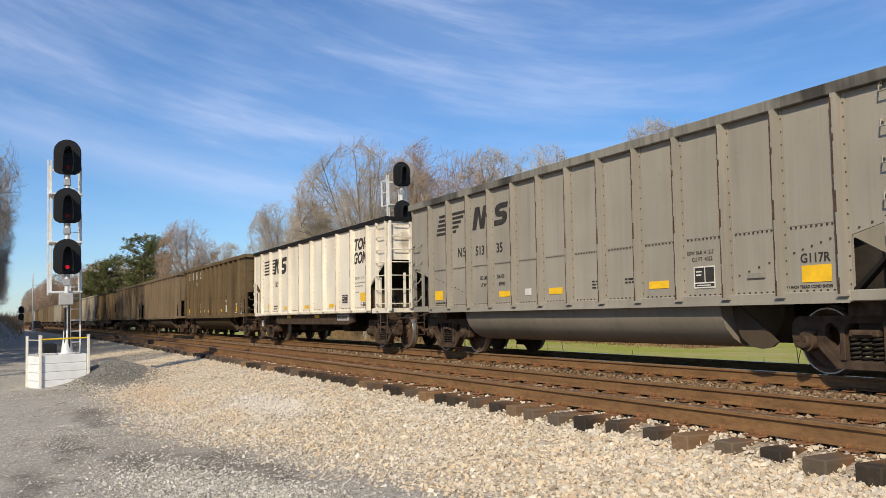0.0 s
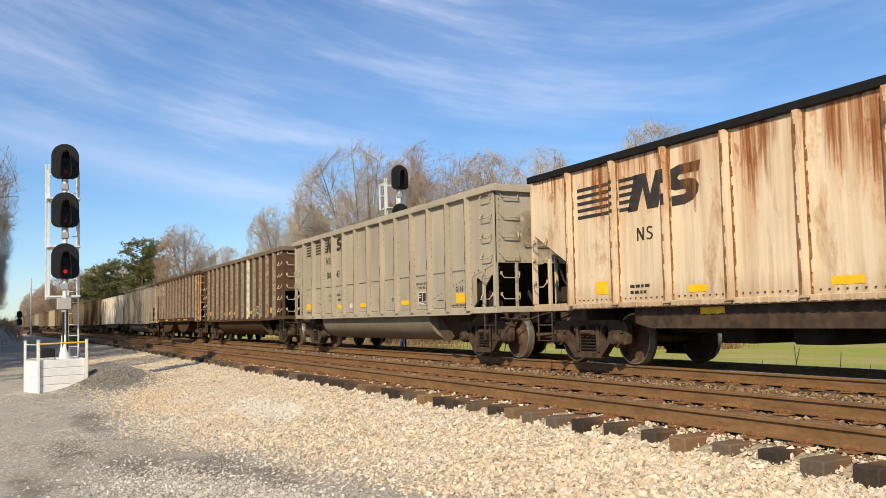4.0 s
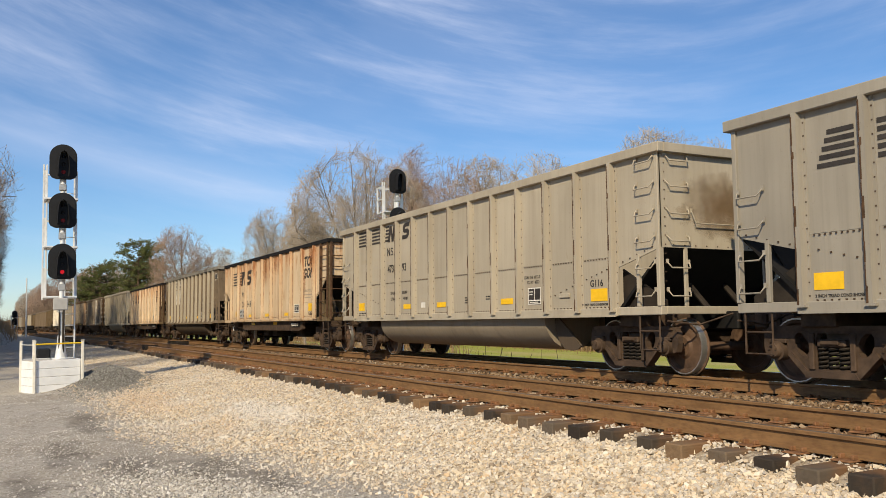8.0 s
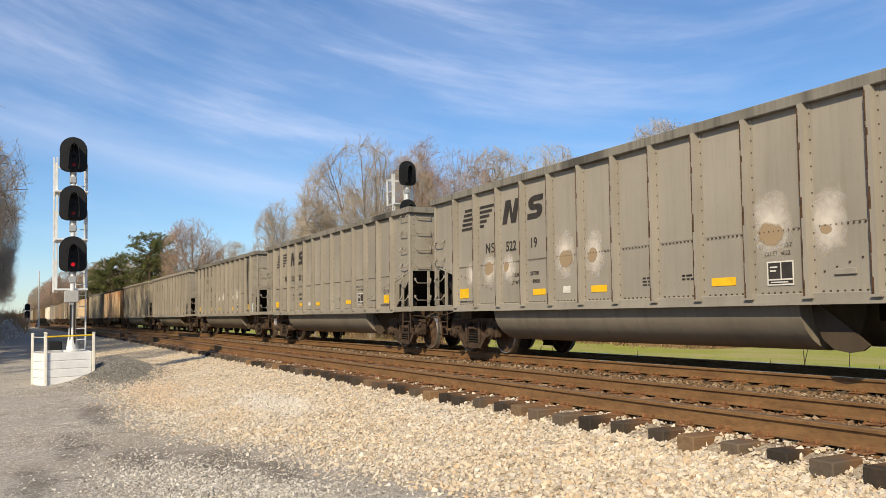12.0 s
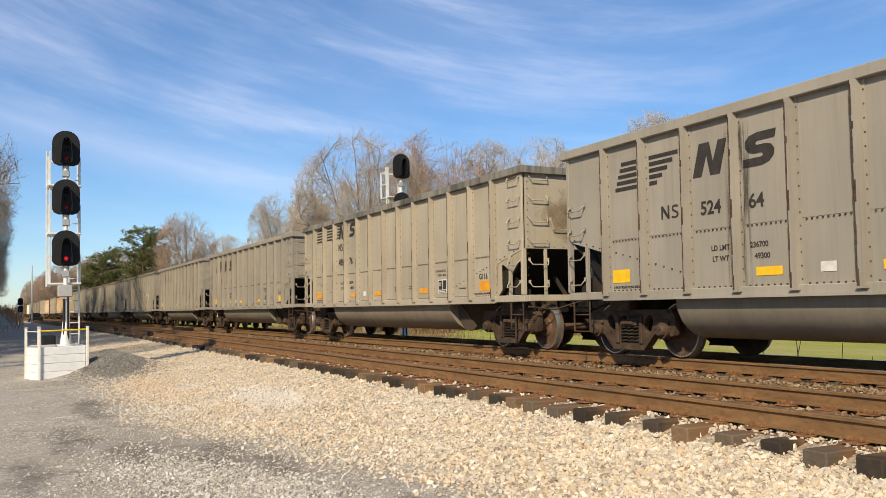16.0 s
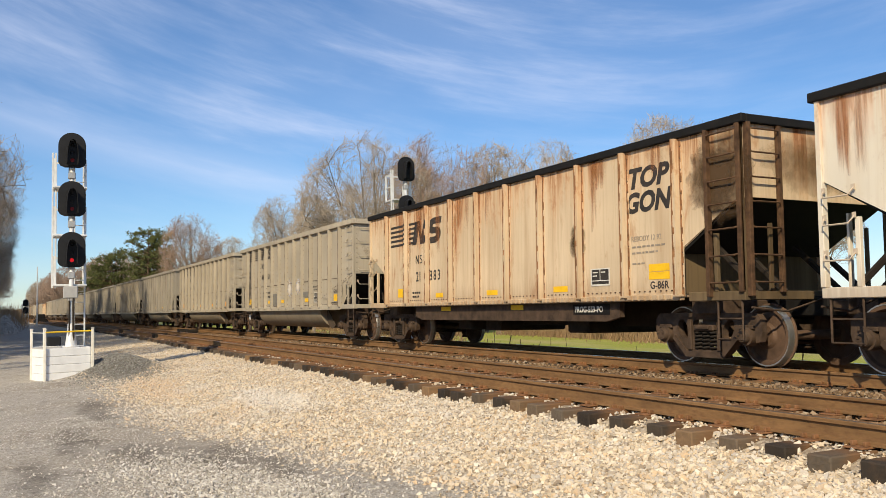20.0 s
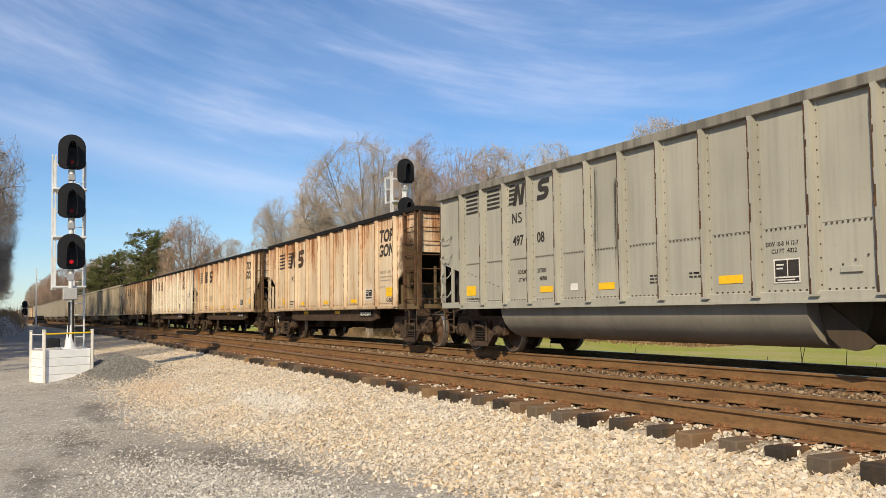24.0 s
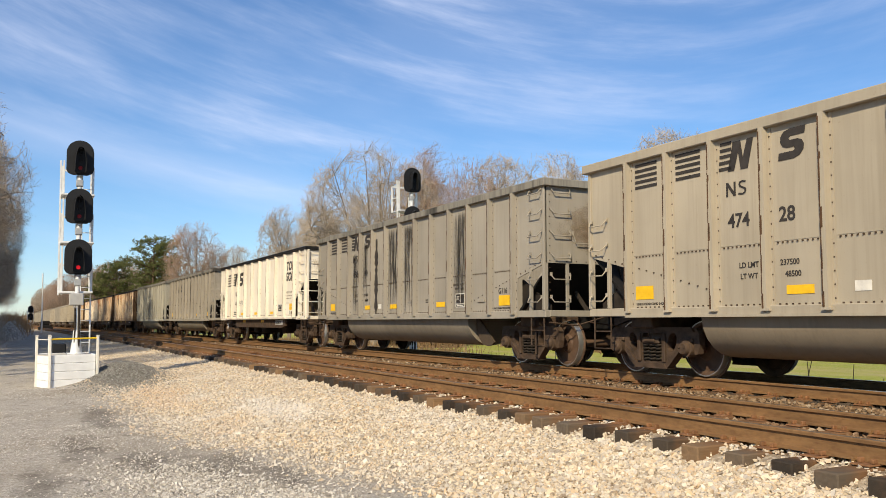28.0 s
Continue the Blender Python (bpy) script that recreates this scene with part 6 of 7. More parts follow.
# ---- signals ----
def glow(name, col, strength):
    k = Nodes(name, 0.3)
    k.color(col)
    k.b.inputs["Emission Color"].default_value = (*col, 1)
    k.b.inputs["Emission Strength"].default_value = strength
    return k.m


M["red_on"] = glow("lit_red_lens", (1.0, 0.02, 0.03), 0.4)
M["red_dim"] = glow("dim_red_lens", (0.22, 0.012, 0.016), 0.02)
M["lens"] = simple("dark_glass_lens", (0.008, 0.008, 0.01), 0.3, 0.0, 0.1, 6, 0.0, 0.3)


def backing(bm, w, h, r):
    """A signal's target: a flat plate with round top and softly rounded foot, facing +x."""
    pts = [(r * math.cos(a) * w / (2 * r), h - w / 2 + w / 2 * math.sin(a)) for a in np.linspace(0, math.pi, 17)]
    pts += [(-w / 2, 0.14), (-w / 2 + 0.05, 0.05), (-w / 2 + 0.16, 0.0), (w / 2 - 0.16, 0.0), (w / 2 - 0.05, 0.05), (w / 2, 0.14)]
    add_prism(bm, pts, -0.03, 0.0, "x")
    inner = [(a * 0.9, 0.03 + b * 0.93) for a, b in pts]
    add_prism(bm, inner, -0.035, 0.012, "x")


def hood(bm):
    """A deep tapering hood round the column of lenses, open at its foot."""
    line = [(-0.15, 0.08), (-0.145, 0.3), (-0.12, 0.58), (-0.075, 0.72), (0.0, 0.77), (0.075, 0.72), (0.12, 0.58), (0.145, 0.3), (0.15, 0.08)]
    rows = [[bm.verts.new((x, y * q, 0.4 + (z - 0.4) * q)) for y, z in line] for x, q in ((0.0, 1.0), (0.24, 0.97), (0.24, 0.90), (0.0, 0.93))]
    for u, v in zip(rows, rows[1:] + rows[:1]):
        for k in range(len(line) - 1):
            bm.faces.new((u[k], u[k + 1], v[k + 1], v[k]))


def signal_head(sig, z, lit, w=0.69, h=0.95):
    me = mesh_of("target%g" % h, lambda bm: backing(bm, w, h, 0.3))
    t = piece("signal_head", me, M["head"], sig, pose(0.10, 0, z), "matt black oval target")
    box = mesh_of("lamp_case", lambda bm: (add_box(bm, -0.26, -0.03, -0.17, 0.17, 0.08, 0.80, 0.03)))
    piece("lamp_case", box, M["head"], t)
    piece("cowl", mesh_of("cowl", lambda bm: add_prism(bm, [(-0.14, 0.10), (-0.10, 0.62), (-0.06, 0.72), (0.06, 0.72), (0.10, 0.62), (0.14, 0.10), (0.09, 0.06), (-0.09, 0.06)], 0.0, 0.07, "x")), M["head"], t)
    piece("visor", mesh_of("visor", hood), M["head"], t, pose(0.06, 0, 0))
    for k, dz in enumerate((0.60, 0.40, 0.19)):
        mat = M["lens"] if k < 2 else M["red_on" if lit == 2 else "red_dim" if lit else "lens"]
        piece("lens", mesh_of("lens", lambda bm: add_lathe(bm, [(0, 0.01), (0.010, 0.035), (0.0, 0.052), (-0.01, 0.052)], (0, 0, 0), 16, "x")), mat, t, pose(0.08, 0, dz), "red lens" if k == 2 else "")


def mast_signal(at, heads, label, tall, cage):
    sig = tagged(new("railway_signal"), label, "railway signal", "line-side signals")
    sig.matrix_basis = at

    def mast(bm):
        add_tube(bm, [(0, 0, 0.55), (0, 0, tall)], 0.062, 14)
    piece("mast", mesh_of("mast%g" % tall, mast, True), M["silver"], sig, None, "aluminium-painted mast")

    def foot(bm):
        add_lathe(bm, [(0.0, 0.22), (0.04, 0.22), (0.05, 0.15), (0.45, 0.095), (0.62, 0.085), (0.64, 0.07)], (0, 0, 0), 16, "z")
    piece("base", mesh_of("mast_foot", foot, True), M["silver"], sig)
    for z, lit in heads:
        signal_head(sig, z, lit)
        piece("head_bracket", mesh_of("head_bracket", lambda bm: (add_tube(bm, [(-0.05, 0, -0.12), (0.0, 0, 0.0)], 0.085, 10), add_box(bm, -0.09, 0.09, -0.09, 0.09, -0.30, -0.12, 0.02))), M["conduit"], sig, pose(0, 0, z))
    case = mesh_of("junction_case", lambda bm: (add_box(bm, -0.13, 0.13, -0.20, 0.16, 0, 0.32, 0.02), add_box(bm, -0.10, 0.10, -0.09, 0.09, -0.06, 0.0)))
    piece("junction_case", case, M["pipeg"], sig, pose(0, 0, 1.30), "light gray cable case")
    # ladder behind the mast
    def ladder(bm):
        for y in (0.10, 0.36):
            add_box(bm, -0.52, -0.47, y - 0.02, y + 0.02, 0.0, tall - 0.6, 0.004)
        z = 0.3
        while z < tall - 0.7:
            add_tube(bm, [(-0.495, 0.10, z), (-0.495, 0.36, z)], 0.013, 5)
            z += 0.3
    piece("ladder", mesh_of("ladder%g" % tall, ladder), M["silver"], sig)

    def cage_frame(bm, z0, z1, deck):
        for y in (-0.42, 0.36):
            for x in (-0.34, -0.95):
                add_box(bm, x - 0.025, x + 0.025, y - 0.03, y + 0.03, z0, z1, 0.004)
            add_box(bm, -0.95, -0.34, y - 0.02, y + 0.02, z1 - 0.05, z1)
            add_box(bm, -0.95, -0.34, y - 0.02, y + 0.02, (z0 + z1) / 2 - 0.02, (z0 + z1) / 2 + 0.02)
        add_box(bm, -0.97, -0.92, -0.42, 0.36, z1 - 0.05, z1)
        if deck:
            add_box(bm, -0.98, -0.06, -0.45, 0.39, z0 - 0.05, z0, 0.01)
    for k, (z0, z1) in enumerate(cage):
        piece("maintenance_cage", mesh_of("cage%d_%g" % (k, tall), lambda bm: cage_frame(bm, z0, z1, True)), M["silver"], sig)

    def strut(bm):
        for y in (-0.46, -0.38):
            add_box(bm, -0.36, -0.31, y - 0.022, y + 0.022, cage[-1][0] - 0.1, cage[0][1] + 0.15, 0.004)
    piece("cage_strut", mesh_of("strut%g" % tall, strut), M["silver"], sig)
    piece("conduit", mesh_of("mast_conduit", lambda bm: (add_tube(bm, [(0.09, 0.05, 0.0), (0.09, 0.05, 1.3)], 0.03, 8), add_tube(bm, [(0.08, -0.05, 0.0), (0.08, -0.05, 1.3)], 0.022, 8))), M["under"], sig)
    return sig


near_signal = mast_signal(pose(-25.4, 1.36, 0.15), ((4.80, 1), (3.49, 1), (2.12, 2)), "silver mast signal with three black heads, lowest lit red", 5.3, ((4.32, 5.1), (3.02, 3.8), (1.68, 2.45)))
far_signal = mast_signal(pose(-30.5, 13.4, -0.6), ((6.41, 0), (4.93, 0)), "silver mast signal with black heads behind the train", 6.9, ((5.75, 6.75), (4.3, 5.3)))


def planter():
    """A board planter with corner stakes that holds the fill round the signal's foot."""
    pl = tagged(new("planter_box"), "white board planter with stakes and a yellow top rail", "planter")
    pl.matrix_basis = pose(-1.55, 0.41, 0.12)
    corners = [(-23.95, 0.03), (-23.0, 0.31), (-23.25, 1.40), (-25.0, 1.30), (-24.9, 0.10)]
    for k in range(5):
        (xa, ya), (xb, yb) = corners[k], corners[(k + 1) % 5]
        L = math.hypot(xb - xa, yb - ya)
        ang = math.degrees(math.atan2(yb - ya, xb - xa))
        for j in range(4):
            me = mesh_of("board%d" % k, lambda bm: add_box(bm, 0.01, L - 0.01, -0.02, 0.02, 0.0, 0.202, 0.008))
            piece("board", me, M["plank"], pl, pose(xa, ya, -0.79 + j * 0.21 - (0.025 if k == 0 else 0), 0, 0, ang))
    stake = mesh_of("stake", lambda bm: (add_box(bm, -0.035, 0.035, -0.035, 0.035, -0.85, 0.52, 0.01), add_box(bm, -0.045, 0.045, -0.045, 0.045, 0.52, 0.545, 0.008)))
    for x, y in ((-23.98, 0.0), (-22.95, 0.29), (-23.2, 1.44), (-24.95, 0.33)):
        piece("stake", stake, M["post"], pl, pose(x, y, 0.0))
    rail = mesh_of("top_rail_bar", lambda bm: add_tube(bm, [(-24.95, 0.33, 0.45), (-22.95, 0.29, 0.44)], 0.012, 6))
    piece("guard_rail", mesh_of("guard_a", lambda bm: add_tube(bm, [(-22.93, 0.29, 0.455), (-23.2, 1.44, 0.465)], 0.022, 6)), M["ytape"], pl, None, "yellow guard rail")
    piece("guard_rail", rail, M["post"], pl)
    piece("guard_rail", mesh_of("guard_c", lambda bm: add_tube(bm, [(-23.98, 0.0, 0.44), (-22.95, 0.29, 0.44)], 0.012, 6)), M["post"], pl)
    fill = mesh_of("planter_fill", lambda bm: add_prism(bm, [(x, y) for x, y in corners], -0.7, 0.035, "z"))
    piece("fill", fill, M["grit"], pl, None, "gray gravel fill")


planter()


def switch_motor(x, y, s):
    """A low dark machine housing beside the rail."""
    t = tagged(new("impedance_bond"), "low dark rust-stained steel housing between the rails", "track equipment", "track equipment")
    t.matrix_basis = Matrix.Translation((x, y, -0.2)) @ Matrix.Rotation(bend(-x)[1], 4, "Z")
    piece("housing", mesh_of("bond_case", lambda bm: add_box(bm, -0.42, 0.42, -0.3, 0.3, 0.0, 0.2, 0.04)), M["under"], t)
    for k in range(5):
        piece("rib", mesh_of("bond_rib", lambda bm: add_box(bm, 0, 0.08, -0.32, 0.32, 0.2, 0.235, 0.01)), M["under"], t, pose(-0.42 + 0.19 * k, 0, 0))
    piece("lid", mesh_of("bond_lid", lambda bm: add_box(bm, -0.3, 0.3, -0.2, 0.2, 0.23, 0.27, 0.01)), M["rail"], t)


for s, y in ((51.0, 9.1), (44.0, 6.3), (58.0, 6.3), (53.0, 9.0)):
    switch_motor(-s, y + bend(s)[0], 1)


def cable_box():
    t = tagged(new("signal_machine"), "black cable machine on gravel behind the planter", "signal equipment")
    t.matrix_basis = pose(-28.4, 1.05, -0.64)
    piece("case", mesh_of("machine_case", lambda bm: (add_box(bm, -0.3, 0.3, -0.18, 0.18, 0.35, 1.02, 0.03), add_box(bm, -0.2, 0.2, -0.5, -0.2, 0.3, 0.55, 0.04))), M["head"], t)
    for y in (-0.12, 0.12):
        piece("leg", mesh_of("machine_leg", lambda bm: add_box(bm, -0.05, 0.05, -0.04, 0.04, 0.0, 0.36)), M["under"], t, pose(0, y, 0))


cable_box()


# ---- trees ----
def bark(name, a, b):
    k = Nodes(name, 0.9, 0.0, 0.15)
    n = k.noise(3.0, 5, 0.6, shift=30.0)
    k.color(k.mix(k.ramp(n, 0.3, 0.7), a, b))
    return k.m


M["bark"] = bark("gray_brown_bark", (0.16, 0.13, 0.10), (0.32, 0.27, 0.215))
M["twigs"] = bark("pale_brown_twigs", (0.34, 0.28, 0.215), (0.51, 0.43, 0.335))
M["redtwigs"] = bark("reddish_budding_twigs", (0.29, 0.195, 0.14), (0.43, 0.315, 0.235))
M["pinebark"] = bark("pine_bark", (0.09, 0.06, 0.04), (0.17, 0.115, 0.075))
M["woods"] = bark("gray_brown_far_woods", (0.14, 0.10, 0.07), (0.30, 0.22, 0.15))
M["brush"] = bark("dry_tan_brush", (0.24, 0.15, 0.075), (0.42, 0.29, 0.16))


def needle_mat():
    k = Nodes("pine_needles", 0.75, 0.0, 0.2)
    isl = k.n.new("ShaderNodeNewGeometry").outputs["Random Per Island"]
    c = k.mix(isl, (0.055, 0.075, 0.024), (0.20, 0.205, 0.07))
    k.color(c)
    return k.m


M["needles"] = needle_mat()


def segments_mesh(name, p0, p1, r0, r1, material, sides=3):
    """Many tapered sticks as one mesh."""
    d = p1 - p0
    d /= np.linalg.norm(d, axis=1, keepdims=True) + 1e-9
    ref = np.where(np.abs(d[:, 2:3]) > 0.9, np.array([[1.0, 0, 0]]), np.array([[0, 0, 1.0]]))
    a = np.cross(d, ref)
    a /= np.linalg.norm(a, axis=1, keepdims=True)
    b = np.cross(d, a)
    ang = np.arange(sides) * 2 * np.pi / sides
    off = a[:, None] * np.cos(ang)[None, :, None] + b[:, None] * np.sin(ang)[None, :, None]
    v = np.concatenate([p0[:, None] + off * r0[:, None, None], p1[:, None] + off * r1[:, None, None]], 1)
    n = len(p0)
    f = np.array([(k, (k + 1) % sides, sides + (k + 1) % sides, sides + k) for k in range(sides)])
    return raw_mesh(name, v.reshape(-1, 3), (f[None] + (np.arange(n) * 2 * sides)[:, None, None]).reshape(-1, 4), material)


def grow(seed, height, wide, trunk, limbs=9, boughs=8, twigs=8, shoots=5):
    """A bare broadleaf tree with a rounded crown: limbs rise from a low fork and fan out, each dividing towards the crown's edge."""
    g = np.random.default_rng(seed)
    thick, thin = [], []
    mid = np.array([0, 0, height * 0.56])
    rad = np.array([wide, wide, height * 0.44])

    def inside(p, reach):
        q = (p - mid) / rad
        r = np.linalg.norm(q)
        return mid + q / r * rad * min(r, reach)

    def bent(p, e, rise, r0, r1, n, into, wob):
        """A curved stick from p to e that sets off upwards; returns its points."""
        c = p + (e - p) * 0.45 + np.array([0, 0, rise]) + g.normal(0, wob, 3)
        pts = [p * (1 - u) ** 2 + c * 2 * u * (1 - u) + e * u * u for u in np.linspace(0, 1, n + 1)]
        for k in range(n):
            into.append((pts[k], pts[k + 1], r0 + (r1 - r0) * k / n, r0 + (r1 - r0) * (k + 1) / n))
        return pts

    stem = bent(np.zeros(3), np.array([g.normal(0, 0.4), g.normal(0, 0.4), height * 0.62]), 0, trunk, trunk * 0.35, 8, thick, 0.25)
    for a in range(limbs):
        p = stem[int(1 + g.integers(1, 6))]
        ang = 2 * math.pi * (a + g.uniform(0, 0.7)) / limbs
        up = g.uniform(-0.5, 1.0)
        out = math.sqrt(max(0.05, 1 - min(1, abs(up)) ** 2))
        e = mid + rad * np.array([math.cos(ang) * out, math.sin(ang) * out, up * 0.92]) * g.uniform(0.72, 0.94)
        e[2] = max(e[2], p[2] + 0.8)
        limb = bent(p, e, height * 0.05, trunk * 0.30, trunk * 0.09, 6, thick, 0.35)
        for _ in range(boughs):
            k = int(g.integers(2, 7))
            q = limb[k]
            way = (limb[k] - limb[k - 1]) / np.linalg.norm(limb[k] - limb[k - 1])
            far = g.uniform(0.2, 0.42) * height * 0.5
            e2 = inside(q + (way + g.normal(0, 0.62, 3) + np.array([0, 0, 0.12])) * far * 0.8, g.uniform(0.86, 1.02))
            bough = bent(q, e2, far * 0.08, trunk * 0.08, trunk * 0.035, 4, thick, far * 0.06)
            for _ in range(twigs):
                m = int(g.integers(1, 5))
                w2 = (bough[m] - bough[m - 1]) / (np.linalg.norm(bough[m] - bough[m - 1]) + 1e-6)
                far2 = g.uniform(0.8, 1.9)
                e3 = inside(bough[m] + (w2 + g.normal(0, 0.65, 3) + np.array([0, 0, 0.06])) * far2 * 0.75, g.uniform(0.90, 1.0))
                twig = bent(bough[m], e3, far2 * 0.05, 0.011, 0.007, 3, thin, far2 * 0.06)
                for _ in range(shoots):
                    n = int(g.integers(1, 4))
                    d = (twig[n] - twig[n - 1]) / (np.linalg.norm(twig[n] - twig[n - 1]) + 1e-6) + g.normal(0, 0.5, 3) + np.array([0, 0, 0.15])
                    thin.append((twig[n], twig[n] + d / np.linalg.norm(d) * g.uniform(0.25, 0.6), 0.007, 0.004))
    return thick, thin


def arrays(seg):
    return [np.array([s[i] for s in seg], dtype=float) for i in range(4)]


BARE = {}


def bare_kind(key, *form):
    thick, thin = grow(*form)
    BARE[key] = (segments_mesh("limbs_" + key, *arrays(thick), None, 6), segments_mesh("twigs_" + key, *arrays(thin), None, 3))


bare_kind("oak", 11, 15.5, 5.9, 0.34, 22, 12, 12, 7)
bare_kind("poplar", 23, 15.5, 4.4, 0.28, 18, 11, 12, 7)
bare_kind("elm", 47, 15.5, 5.0, 0.30, 19, 11, 12, 7)
bare_kind("young", 31, 12.0, 2.6, 0.17, 10, 8, 8, 5)


def bare_tree(key, x, y, z, scale, turn, twig, label, wide=1.0):
    t = tagged(new("bare_tree"), label, "tree", "bare winter trees")
    t.matrix_basis = pose(x, y, z, 0, 0, turn) @ Matrix.Diagonal((scale * wide, scale * wide, scale, 1))
    piece("trunk", BARE[key][0], M["bark"], t)
    piece("crown", BARE[key][1], M[twig], t)
    return t


TREES = [("oak", -53.7, 20.8, 0.90, 0.95, 10, "twigs"), ("elm", -53.4, 25.9, 0.92, 0.90, 80, "redtwigs"), ("poplar", -53.4, 30.4, 0.88, 0.92, 200, "twigs"), ("elm", -50.3, 32.2, 0.89, 0.80, 290, "twigs"),
         ("poplar", -42.7, 36.3, 0.90, 0.85, 140, "twigs"), ("elm", -41.5, 38.6, 0.90, 0.70, 30, "twigs"), ("young", -58.5, 18.6, 0.80, 0.9, 250, "twigs"), ("poplar", -60.0, 27.5, 0.84, 0.9, 60, "redtwigs"),
         ("elm", -85.6, 24.2, 0.90, 0.80, 120, "twigs"), ("poplar", -76.6, 24.3, 0.83, 0.75, 320, "twigs"), ("elm", -112.3, 19.8, 0.96, 0.86, 170, "redtwigs"),
         ("young", -116.0, 17.5, 0.75, 1.0, 75, "redtwigs"), ("poplar", -140.2, 31.3, 0.91, 1.0, 210, "twigs"), ("elm", -146.0, 34.0, 0.8, 1.0, 100, "twigs"), ("elm", -150.0, 17.5, 0.85, 0.9, 45, "twigs"),
         ("young", -126.0, 20.0, 0.8, 1.0, 15, "redtwigs"), ("elm", -56.0, 35.0, 0.80, 0.8, 65, "twigs"), ("young", -57.0, 31.4, 0.95, 0.9, 265, "twigs"), ("poplar", -38.0, 44.0, 0.80, 0.8, 130, "twigs")]
for key, x, y, sc, wide, turn, twig in TREES:
    bare_tree(key, x, y, -1.15, sc, turn, twig, "tall bare tree with reddish buds" if twig == "redtwigs" else "tall bare winter tree with fine brown twigs", wide)
for key, x, y, sc, turn in (("young", -29.0, -3.2, 0.95, 40), ("oak", -40.0, -4.6, 0.85, 130), ("poplar", -47.0, -4.4, 0.85, 220), ("oak", -54.0, -5.0, 0.9, 300), ("poplar", -61.0, -4.8, 0.85, 15),
                            ("oak", -69.0, -5.0, 0.9, 95), ("poplar", -77.0, -5.2, 0.85, 170), ("oak", -86.0, -5.0, 0.85, 250), ("poplar", -96.0, -5.2, 0.85, 10), ("oak", -107.0, -5.0, 0.8, 70),
                            ("poplar", -119.0, -5.0, 0.8, 200), ("oak", -133.0, -5.0, 0.8, 20), ("oak", -150.0, -4.6, 0.8, 60), ("oak", -60.0, -8.8, 1.28, 180), ("elm", -66.0, -8.4, 1.28, 20), ("oak", -72.0, -8.9, 1.28, 70),
                            ("elm", -78.0, -8.6, 1.28, 140), ("oak", -85.0, -8.6, 1.28, 30), ("oak", -92.0, -8.6, 1.28, 280), ("elm", -99.0, -8.6, 1.28, 210), ("oak", -107.0, -8.8, 1.1, 55), ("elm", -115.0, -8.6, 1.1, 155), ("oak", -124.0, -8.8, 1.1, 235), ("elm", -134.0, -8.8, 1.1, 85)):
    bare_tree(key, x, y, -0.8, sc, turn, "twigs", "bare tree at the edge of the lot")


def pine_tree(x, y, height, seed, label, boughs=120):
    g = np.random.default_rng(seed)
    t = tagged(new("pine_tree"), label, "tree", "pines")
    t.matrix_basis = pose(x, y, -1.2)
    sticks, tufts = [], []
    lean = np.array([0.25, -0.1, 0])
    p = np.zeros(3)
    for i in range(12):
        q = np.array([0, 0, height * (i + 1) / 12]) + lean * math.sin(i * 0.4) * 0.6
        sticks.append((p, q, 0.24 * (1 - i / 13), 0.24 * (1 - (i + 1) / 13)))
        p = q
    for i in range(boughs):
        u = g.uniform(0.30, 1.0) ** 0.85
        reach = height * 0.26 * math.sin(math.pi * min(1, (1.10 - u) * 1.02 + 0.06)) * g.uniform(0.55, 1.1) + 0.35
        a = g.uniform(0, 2 * math.pi)
        d = np.array([math.cos(a), math.sin(a), g.uniform(0.1, 0.45)])
        b = np.array([0, 0, height * u * 0.97])
        e = b + d * reach
        sticks.append((b, e, 0.05, 0.015))
        for k in range(8):
            tufts.append(b + d * reach * g.uniform(0.35, 1.05) + g.normal(0, 1, 3) * np.array([0.30, 0.30, 0.16]))
    piece("trunk", segments_mesh("pine_trunk", *arrays(sticks), None, 6), M["pinebark"], t)
    c = np.repeat(np.array(tufts), 30, 0) + g.normal(0, 0.10, (len(tufts) * 30, 3))
    n = len(c)
    d = g.normal(size=(n, 3))
    d /= np.linalg.norm(d, axis=1, keepdims=True)
    d[:, 2] = np.abs(d[:, 2]) * 0.8
    L = g.uniform(0.14, 0.34, (n, 1))
    side = np.cross(d, g.normal(size=(n, 3)))
    side /= np.linalg.norm(side, axis=1, keepdims=True)
    v = np.stack([c + side * 0.032, c - side * 0.032, c + d * L], 1)
    piece("crown", raw_mesh("pine_crown", v.reshape(-1, 3), np.arange(n * 3).reshape(n, 3), None), M["needles"], t)


pine_tree(-128.9, 16.8, 14.0, 3, "dense dark green pine behind the train")
pine_tree(-136.0, 19.0, 11.5, 12, "dark green pine behind the train")
pine_tree(-135.0, 12.4, 11.2, 5, "dark green pine with an open crown", 85)
pine_tree(-146.0, 11.2, 9.5, 8, "dark green pine with an open crown", 80)
pine_tree(-150.0, 16.5, 9.5, 9, "young dark green pine")
# unseen pines, added for the bands of shade they cast over the lot
for x, h in ((-35.0, 6.8), (-44.0, 7.4), (-53.0, 7.0)):
    pine_tree(x, -7.0, h, int(-x), "young pine out of view, added to shade the lot", 70)


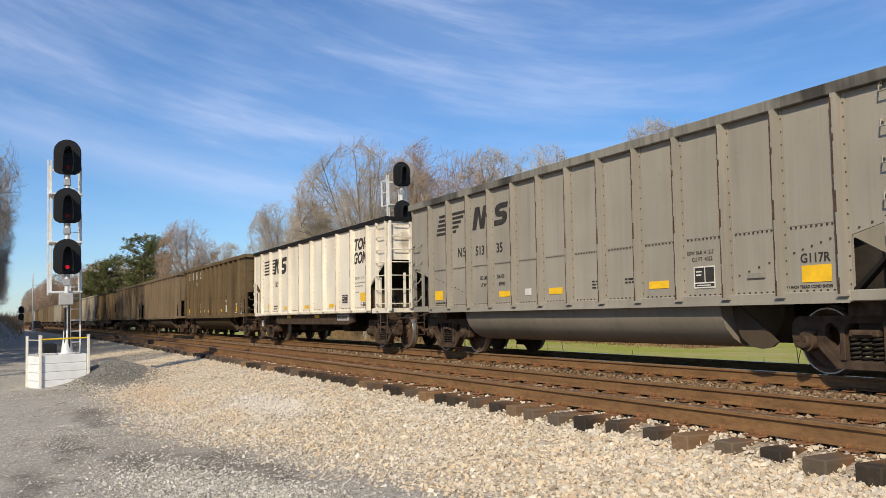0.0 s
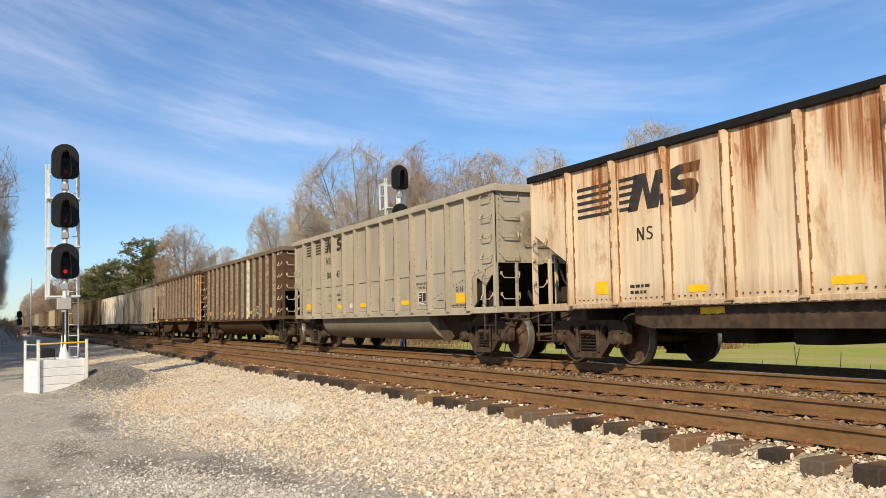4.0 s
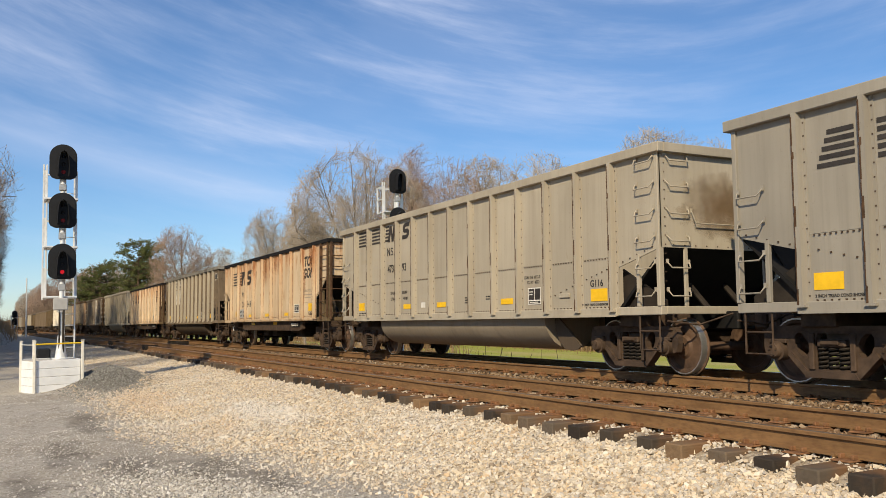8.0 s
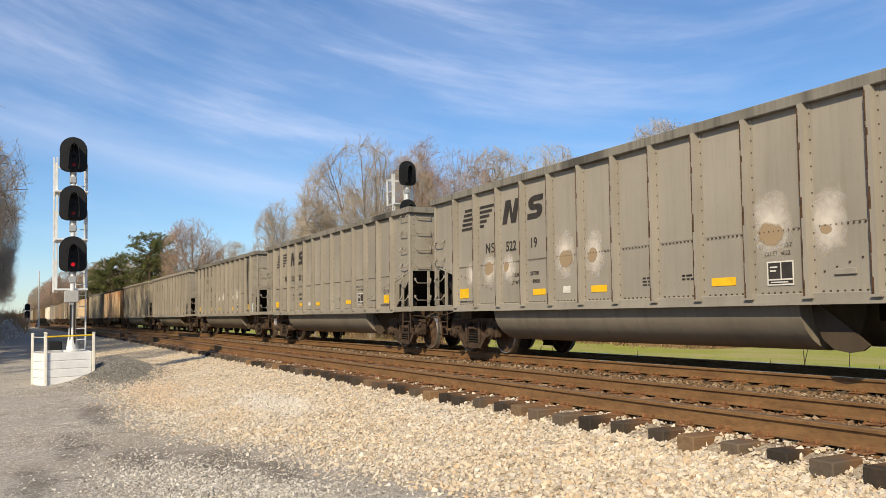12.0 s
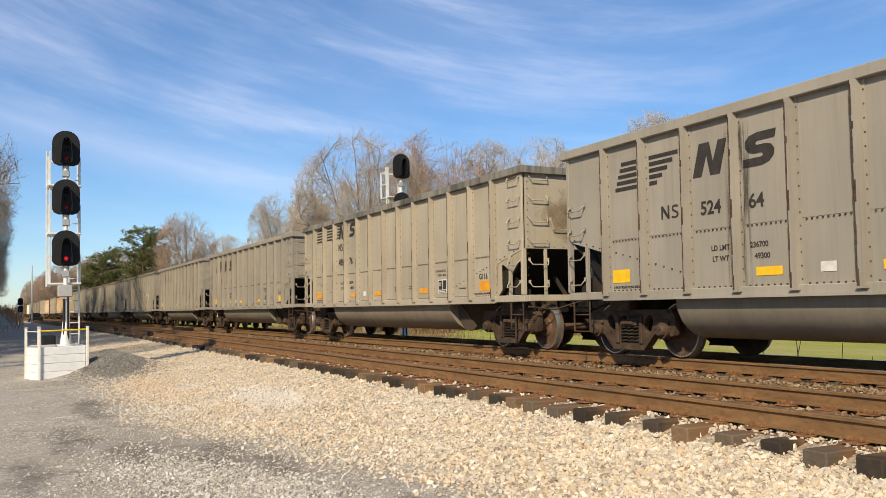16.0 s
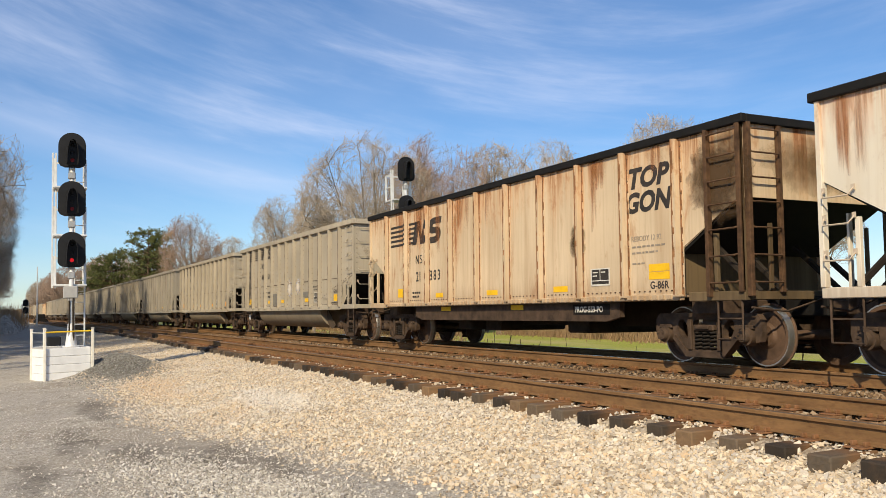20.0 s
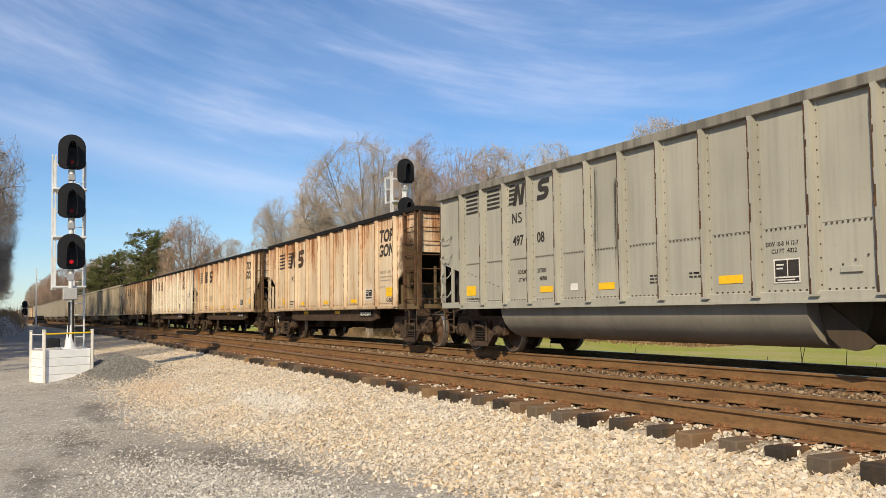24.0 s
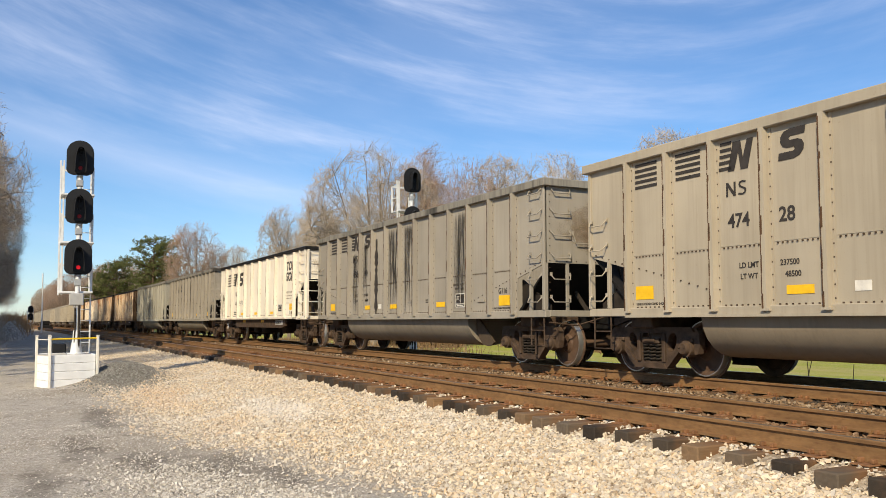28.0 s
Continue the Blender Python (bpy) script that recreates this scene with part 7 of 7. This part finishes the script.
def brush_strip(name, x0, x1, yf, n, h, material, label, seed, r=0.012):
    """A thicket of upright twigs and dry stems."""
    g = np.random.default_rng(seed)
    x = g.uniform(x0, x1, n)
    y = yf(x) + g.normal(0, 0.9, n)
    base = np.stack([x, y, np.full(n, -1.2)], -1)
    hh = h * g.uniform(0.35, 1.0, n) * (0.75 + 0.25 * np.sin(x * 0.7) * np.sin(x * 0.23 + 1))
    tip = base + np.stack([g.normal(0, 0.22, n) * hh, g.normal(0, 0.22, n) * hh, hh], -1)
    w = np.full(n, r)
    return tagged(new(name, segments_mesh(name, base, tip, w * 1.3, w * 0.5, M[material])), label, "undergrowth", kind="stuff")


brush_strip("hedgerow", -95, -30, lambda x: 26 + (x + 60) * -0.10 + 6 * (x > -52), 16000, 1.7, "brush", "dry brown brush along the foot of the trees", 4, 0.02)
brush_strip("weed_stalks", -34, -6, lambda x: 14.6 + 0 * x, 110, 1.5, "pinebark", "dark dry weed stalks beyond the far track", 15, 0.014)
brush_strip("dry_grass_bank", -75, -38, lambda x: 18.5 + 0 * x, 9000, 1.0, "brush", "tan dry grass beside the line", 5, 0.016)
brush_strip("roadside_brush", -160, -62, lambda x: -4.0 - (x + 62) * 0.022, 9000, 3.4, "twigs", "bare brown thicket along the lot", 6, 0.015)
brush_strip("far_woods", -420, -160, lambda x: 14.0 + (x + 175) * 0.022 + np.sin(x * 3.0) * 2.5, 80000, 9.5, "woods", "distant brown winter woods beyond the curve", 8, 0.04)
brush_strip("far_thicket", -420, -110, lambda x: -1.6 - (x + 110) * 0.006, 30000, 4.0, "brush", "distant bare thicket along the road", 9, 0.025)
wood = random.Random(2)
for k in range(26):
    x = -168 - 9.5 * k
    bare_tree(("elm", "oak", "poplar")[k % 3], x + wood.uniform(-3, 3), 13.5 + (x + 175) * 0.02 + wood.uniform(-3, 5), -1.2, wood.uniform(0.75, 1.0), wood.uniform(0, 360), ("twigs", "redtwigs")[k % 2], "distant bare tree in the brown woods")


# ---- small far things down the line ----
def far_pole(x, y, h):
    p = tagged(new("utility_pole"), "pale slender pole beside the road", "pole")
    p.matrix_basis = pose(x, y, -0.8)
    piece("shaft", mesh_of("pole_shaft", lambda bm: add_tube(bm, [(0, 0, 0), (0, 0, 8.5)], 0.12, 8, 0.07), True), M["silver"], p, Matrix.Scale(h / 8.5, 4))


far_pole(-132.5, 2.7, 8.5)
mast_signal(pose(-133.5, 1.3, -0.7), ((3.0, 0), (2.0, 0)), "distant silver mast signal with black heads", 4.2, ((2.6, 3.2), (1.6, 2.2)))


def tractor(x, y):
    v = tagged(new("parked_tractor"), "dark maintenance vehicle parked beside the line", "vehicle")
    v.matrix_basis = pose(x, y, -0.78, 0, 0, 8)
    piece("body", mesh_of("tractor_body", lambda bm: (add_box(bm, -1.4, 1.3, -0.75, 0.75, 0.5, 1.25, 0.1), add_box(bm, -1.2, 0.0, -0.65, 0.65, 1.25, 2.0, 0.12))), M["black"], v)
    for a in (-0.9, 0.85):
        for b in (-0.85, 0.85):
            piece("wheel", mesh_of("tractor_wheel", lambda bm: add_lathe(bm, [(-0.15, 0.1), (-0.15, 0.42), (-0.1, 0.5), (0.1, 0.5), (0.15, 0.42), (0.15, 0.1)], (0, 0, 0), 18), True), M["black"], v, pose(a, b, 0.5))


tractor(-166.0, 4.0)


def pile(name, x, y, rx, ry, h, seed):
    g = np.random.default_rng(seed)
    n = 3600
    u, a = np.sqrt(g.uniform(0, 1, n)), g.uniform(0, 2 * math.pi, n)
    px, py = x + rx * u * np.cos(a), y + ry * u * np.sin(a)
    pz = -0.8 + h * (1 - u) ** 0.9
    stones(name, px, py, pz, g.uniform(0.10, 0.2, n), M["grit"], "gray crushed stone pile beside the road")


pile("stone_pile", -96, -0.9, 5.5, 1.3, 1.8, 1)
pile("stone_pile", -118, -0.6, 7.0, 1.5, 2.0, 2)


# ---- what moves ----
LEAN = radians(0.9)      # the far track is canted a little away from the lot


def motions():
    # small surges of the train ahead of its even speed, in metres
    SURGE = {0: -0.27, 1: -0.09, 2: -0.07, 6: -0.06, 7: -0.03, 8: -0.04, 11: -0.05, 21: -0.06, 24: -0.25, 25: -0.34, 28: -0.09}
    for n, car in CARS:
        rows = []
        for t in range(0, 29):
            x = CENTRE[n] - SPEED * t + SURGE.get(t, 0.0)
            # the car rides on its two trucks, each on the curve
            a, b = on_line(-(x + TC), FAR_Y).translation, on_line(-(x - TC), FAR_Y).translation
            mid, d = (a + b) / 2, a - b
            rows.append((float(t), Matrix.Translation(mid) @ Matrix.Rotation(math.atan2(d.y, d.x), 4, "Z") @ Matrix.Rotation(-LEAN, 4, "X")))
        walk(car, rows)
    step = SPEED / FPS / WHEEL_R
    turns = [(k / FPS, k * step) for k in range(0, 28 * FPS + 1)]
    first = {}
    for w, x in WHEELSETS:
        key = round(x, 3)
        if key not in first:
            walk(w, [(t, Matrix.Translation((x, 0, WHEEL_R)) @ Matrix.Rotation(-a, 4, "Y")) for t, a in turns])
            first[key] = w
        else:
            # axles at the same place under their cars turn alike and share the keys
            w.rotation_mode = "QUATERNION"
            w.animation_data_create()
            w.animation_data.action = first[key].animation_data.action
            w.animation_data.action_slot = first[key].animation_data.action_slot


motions()
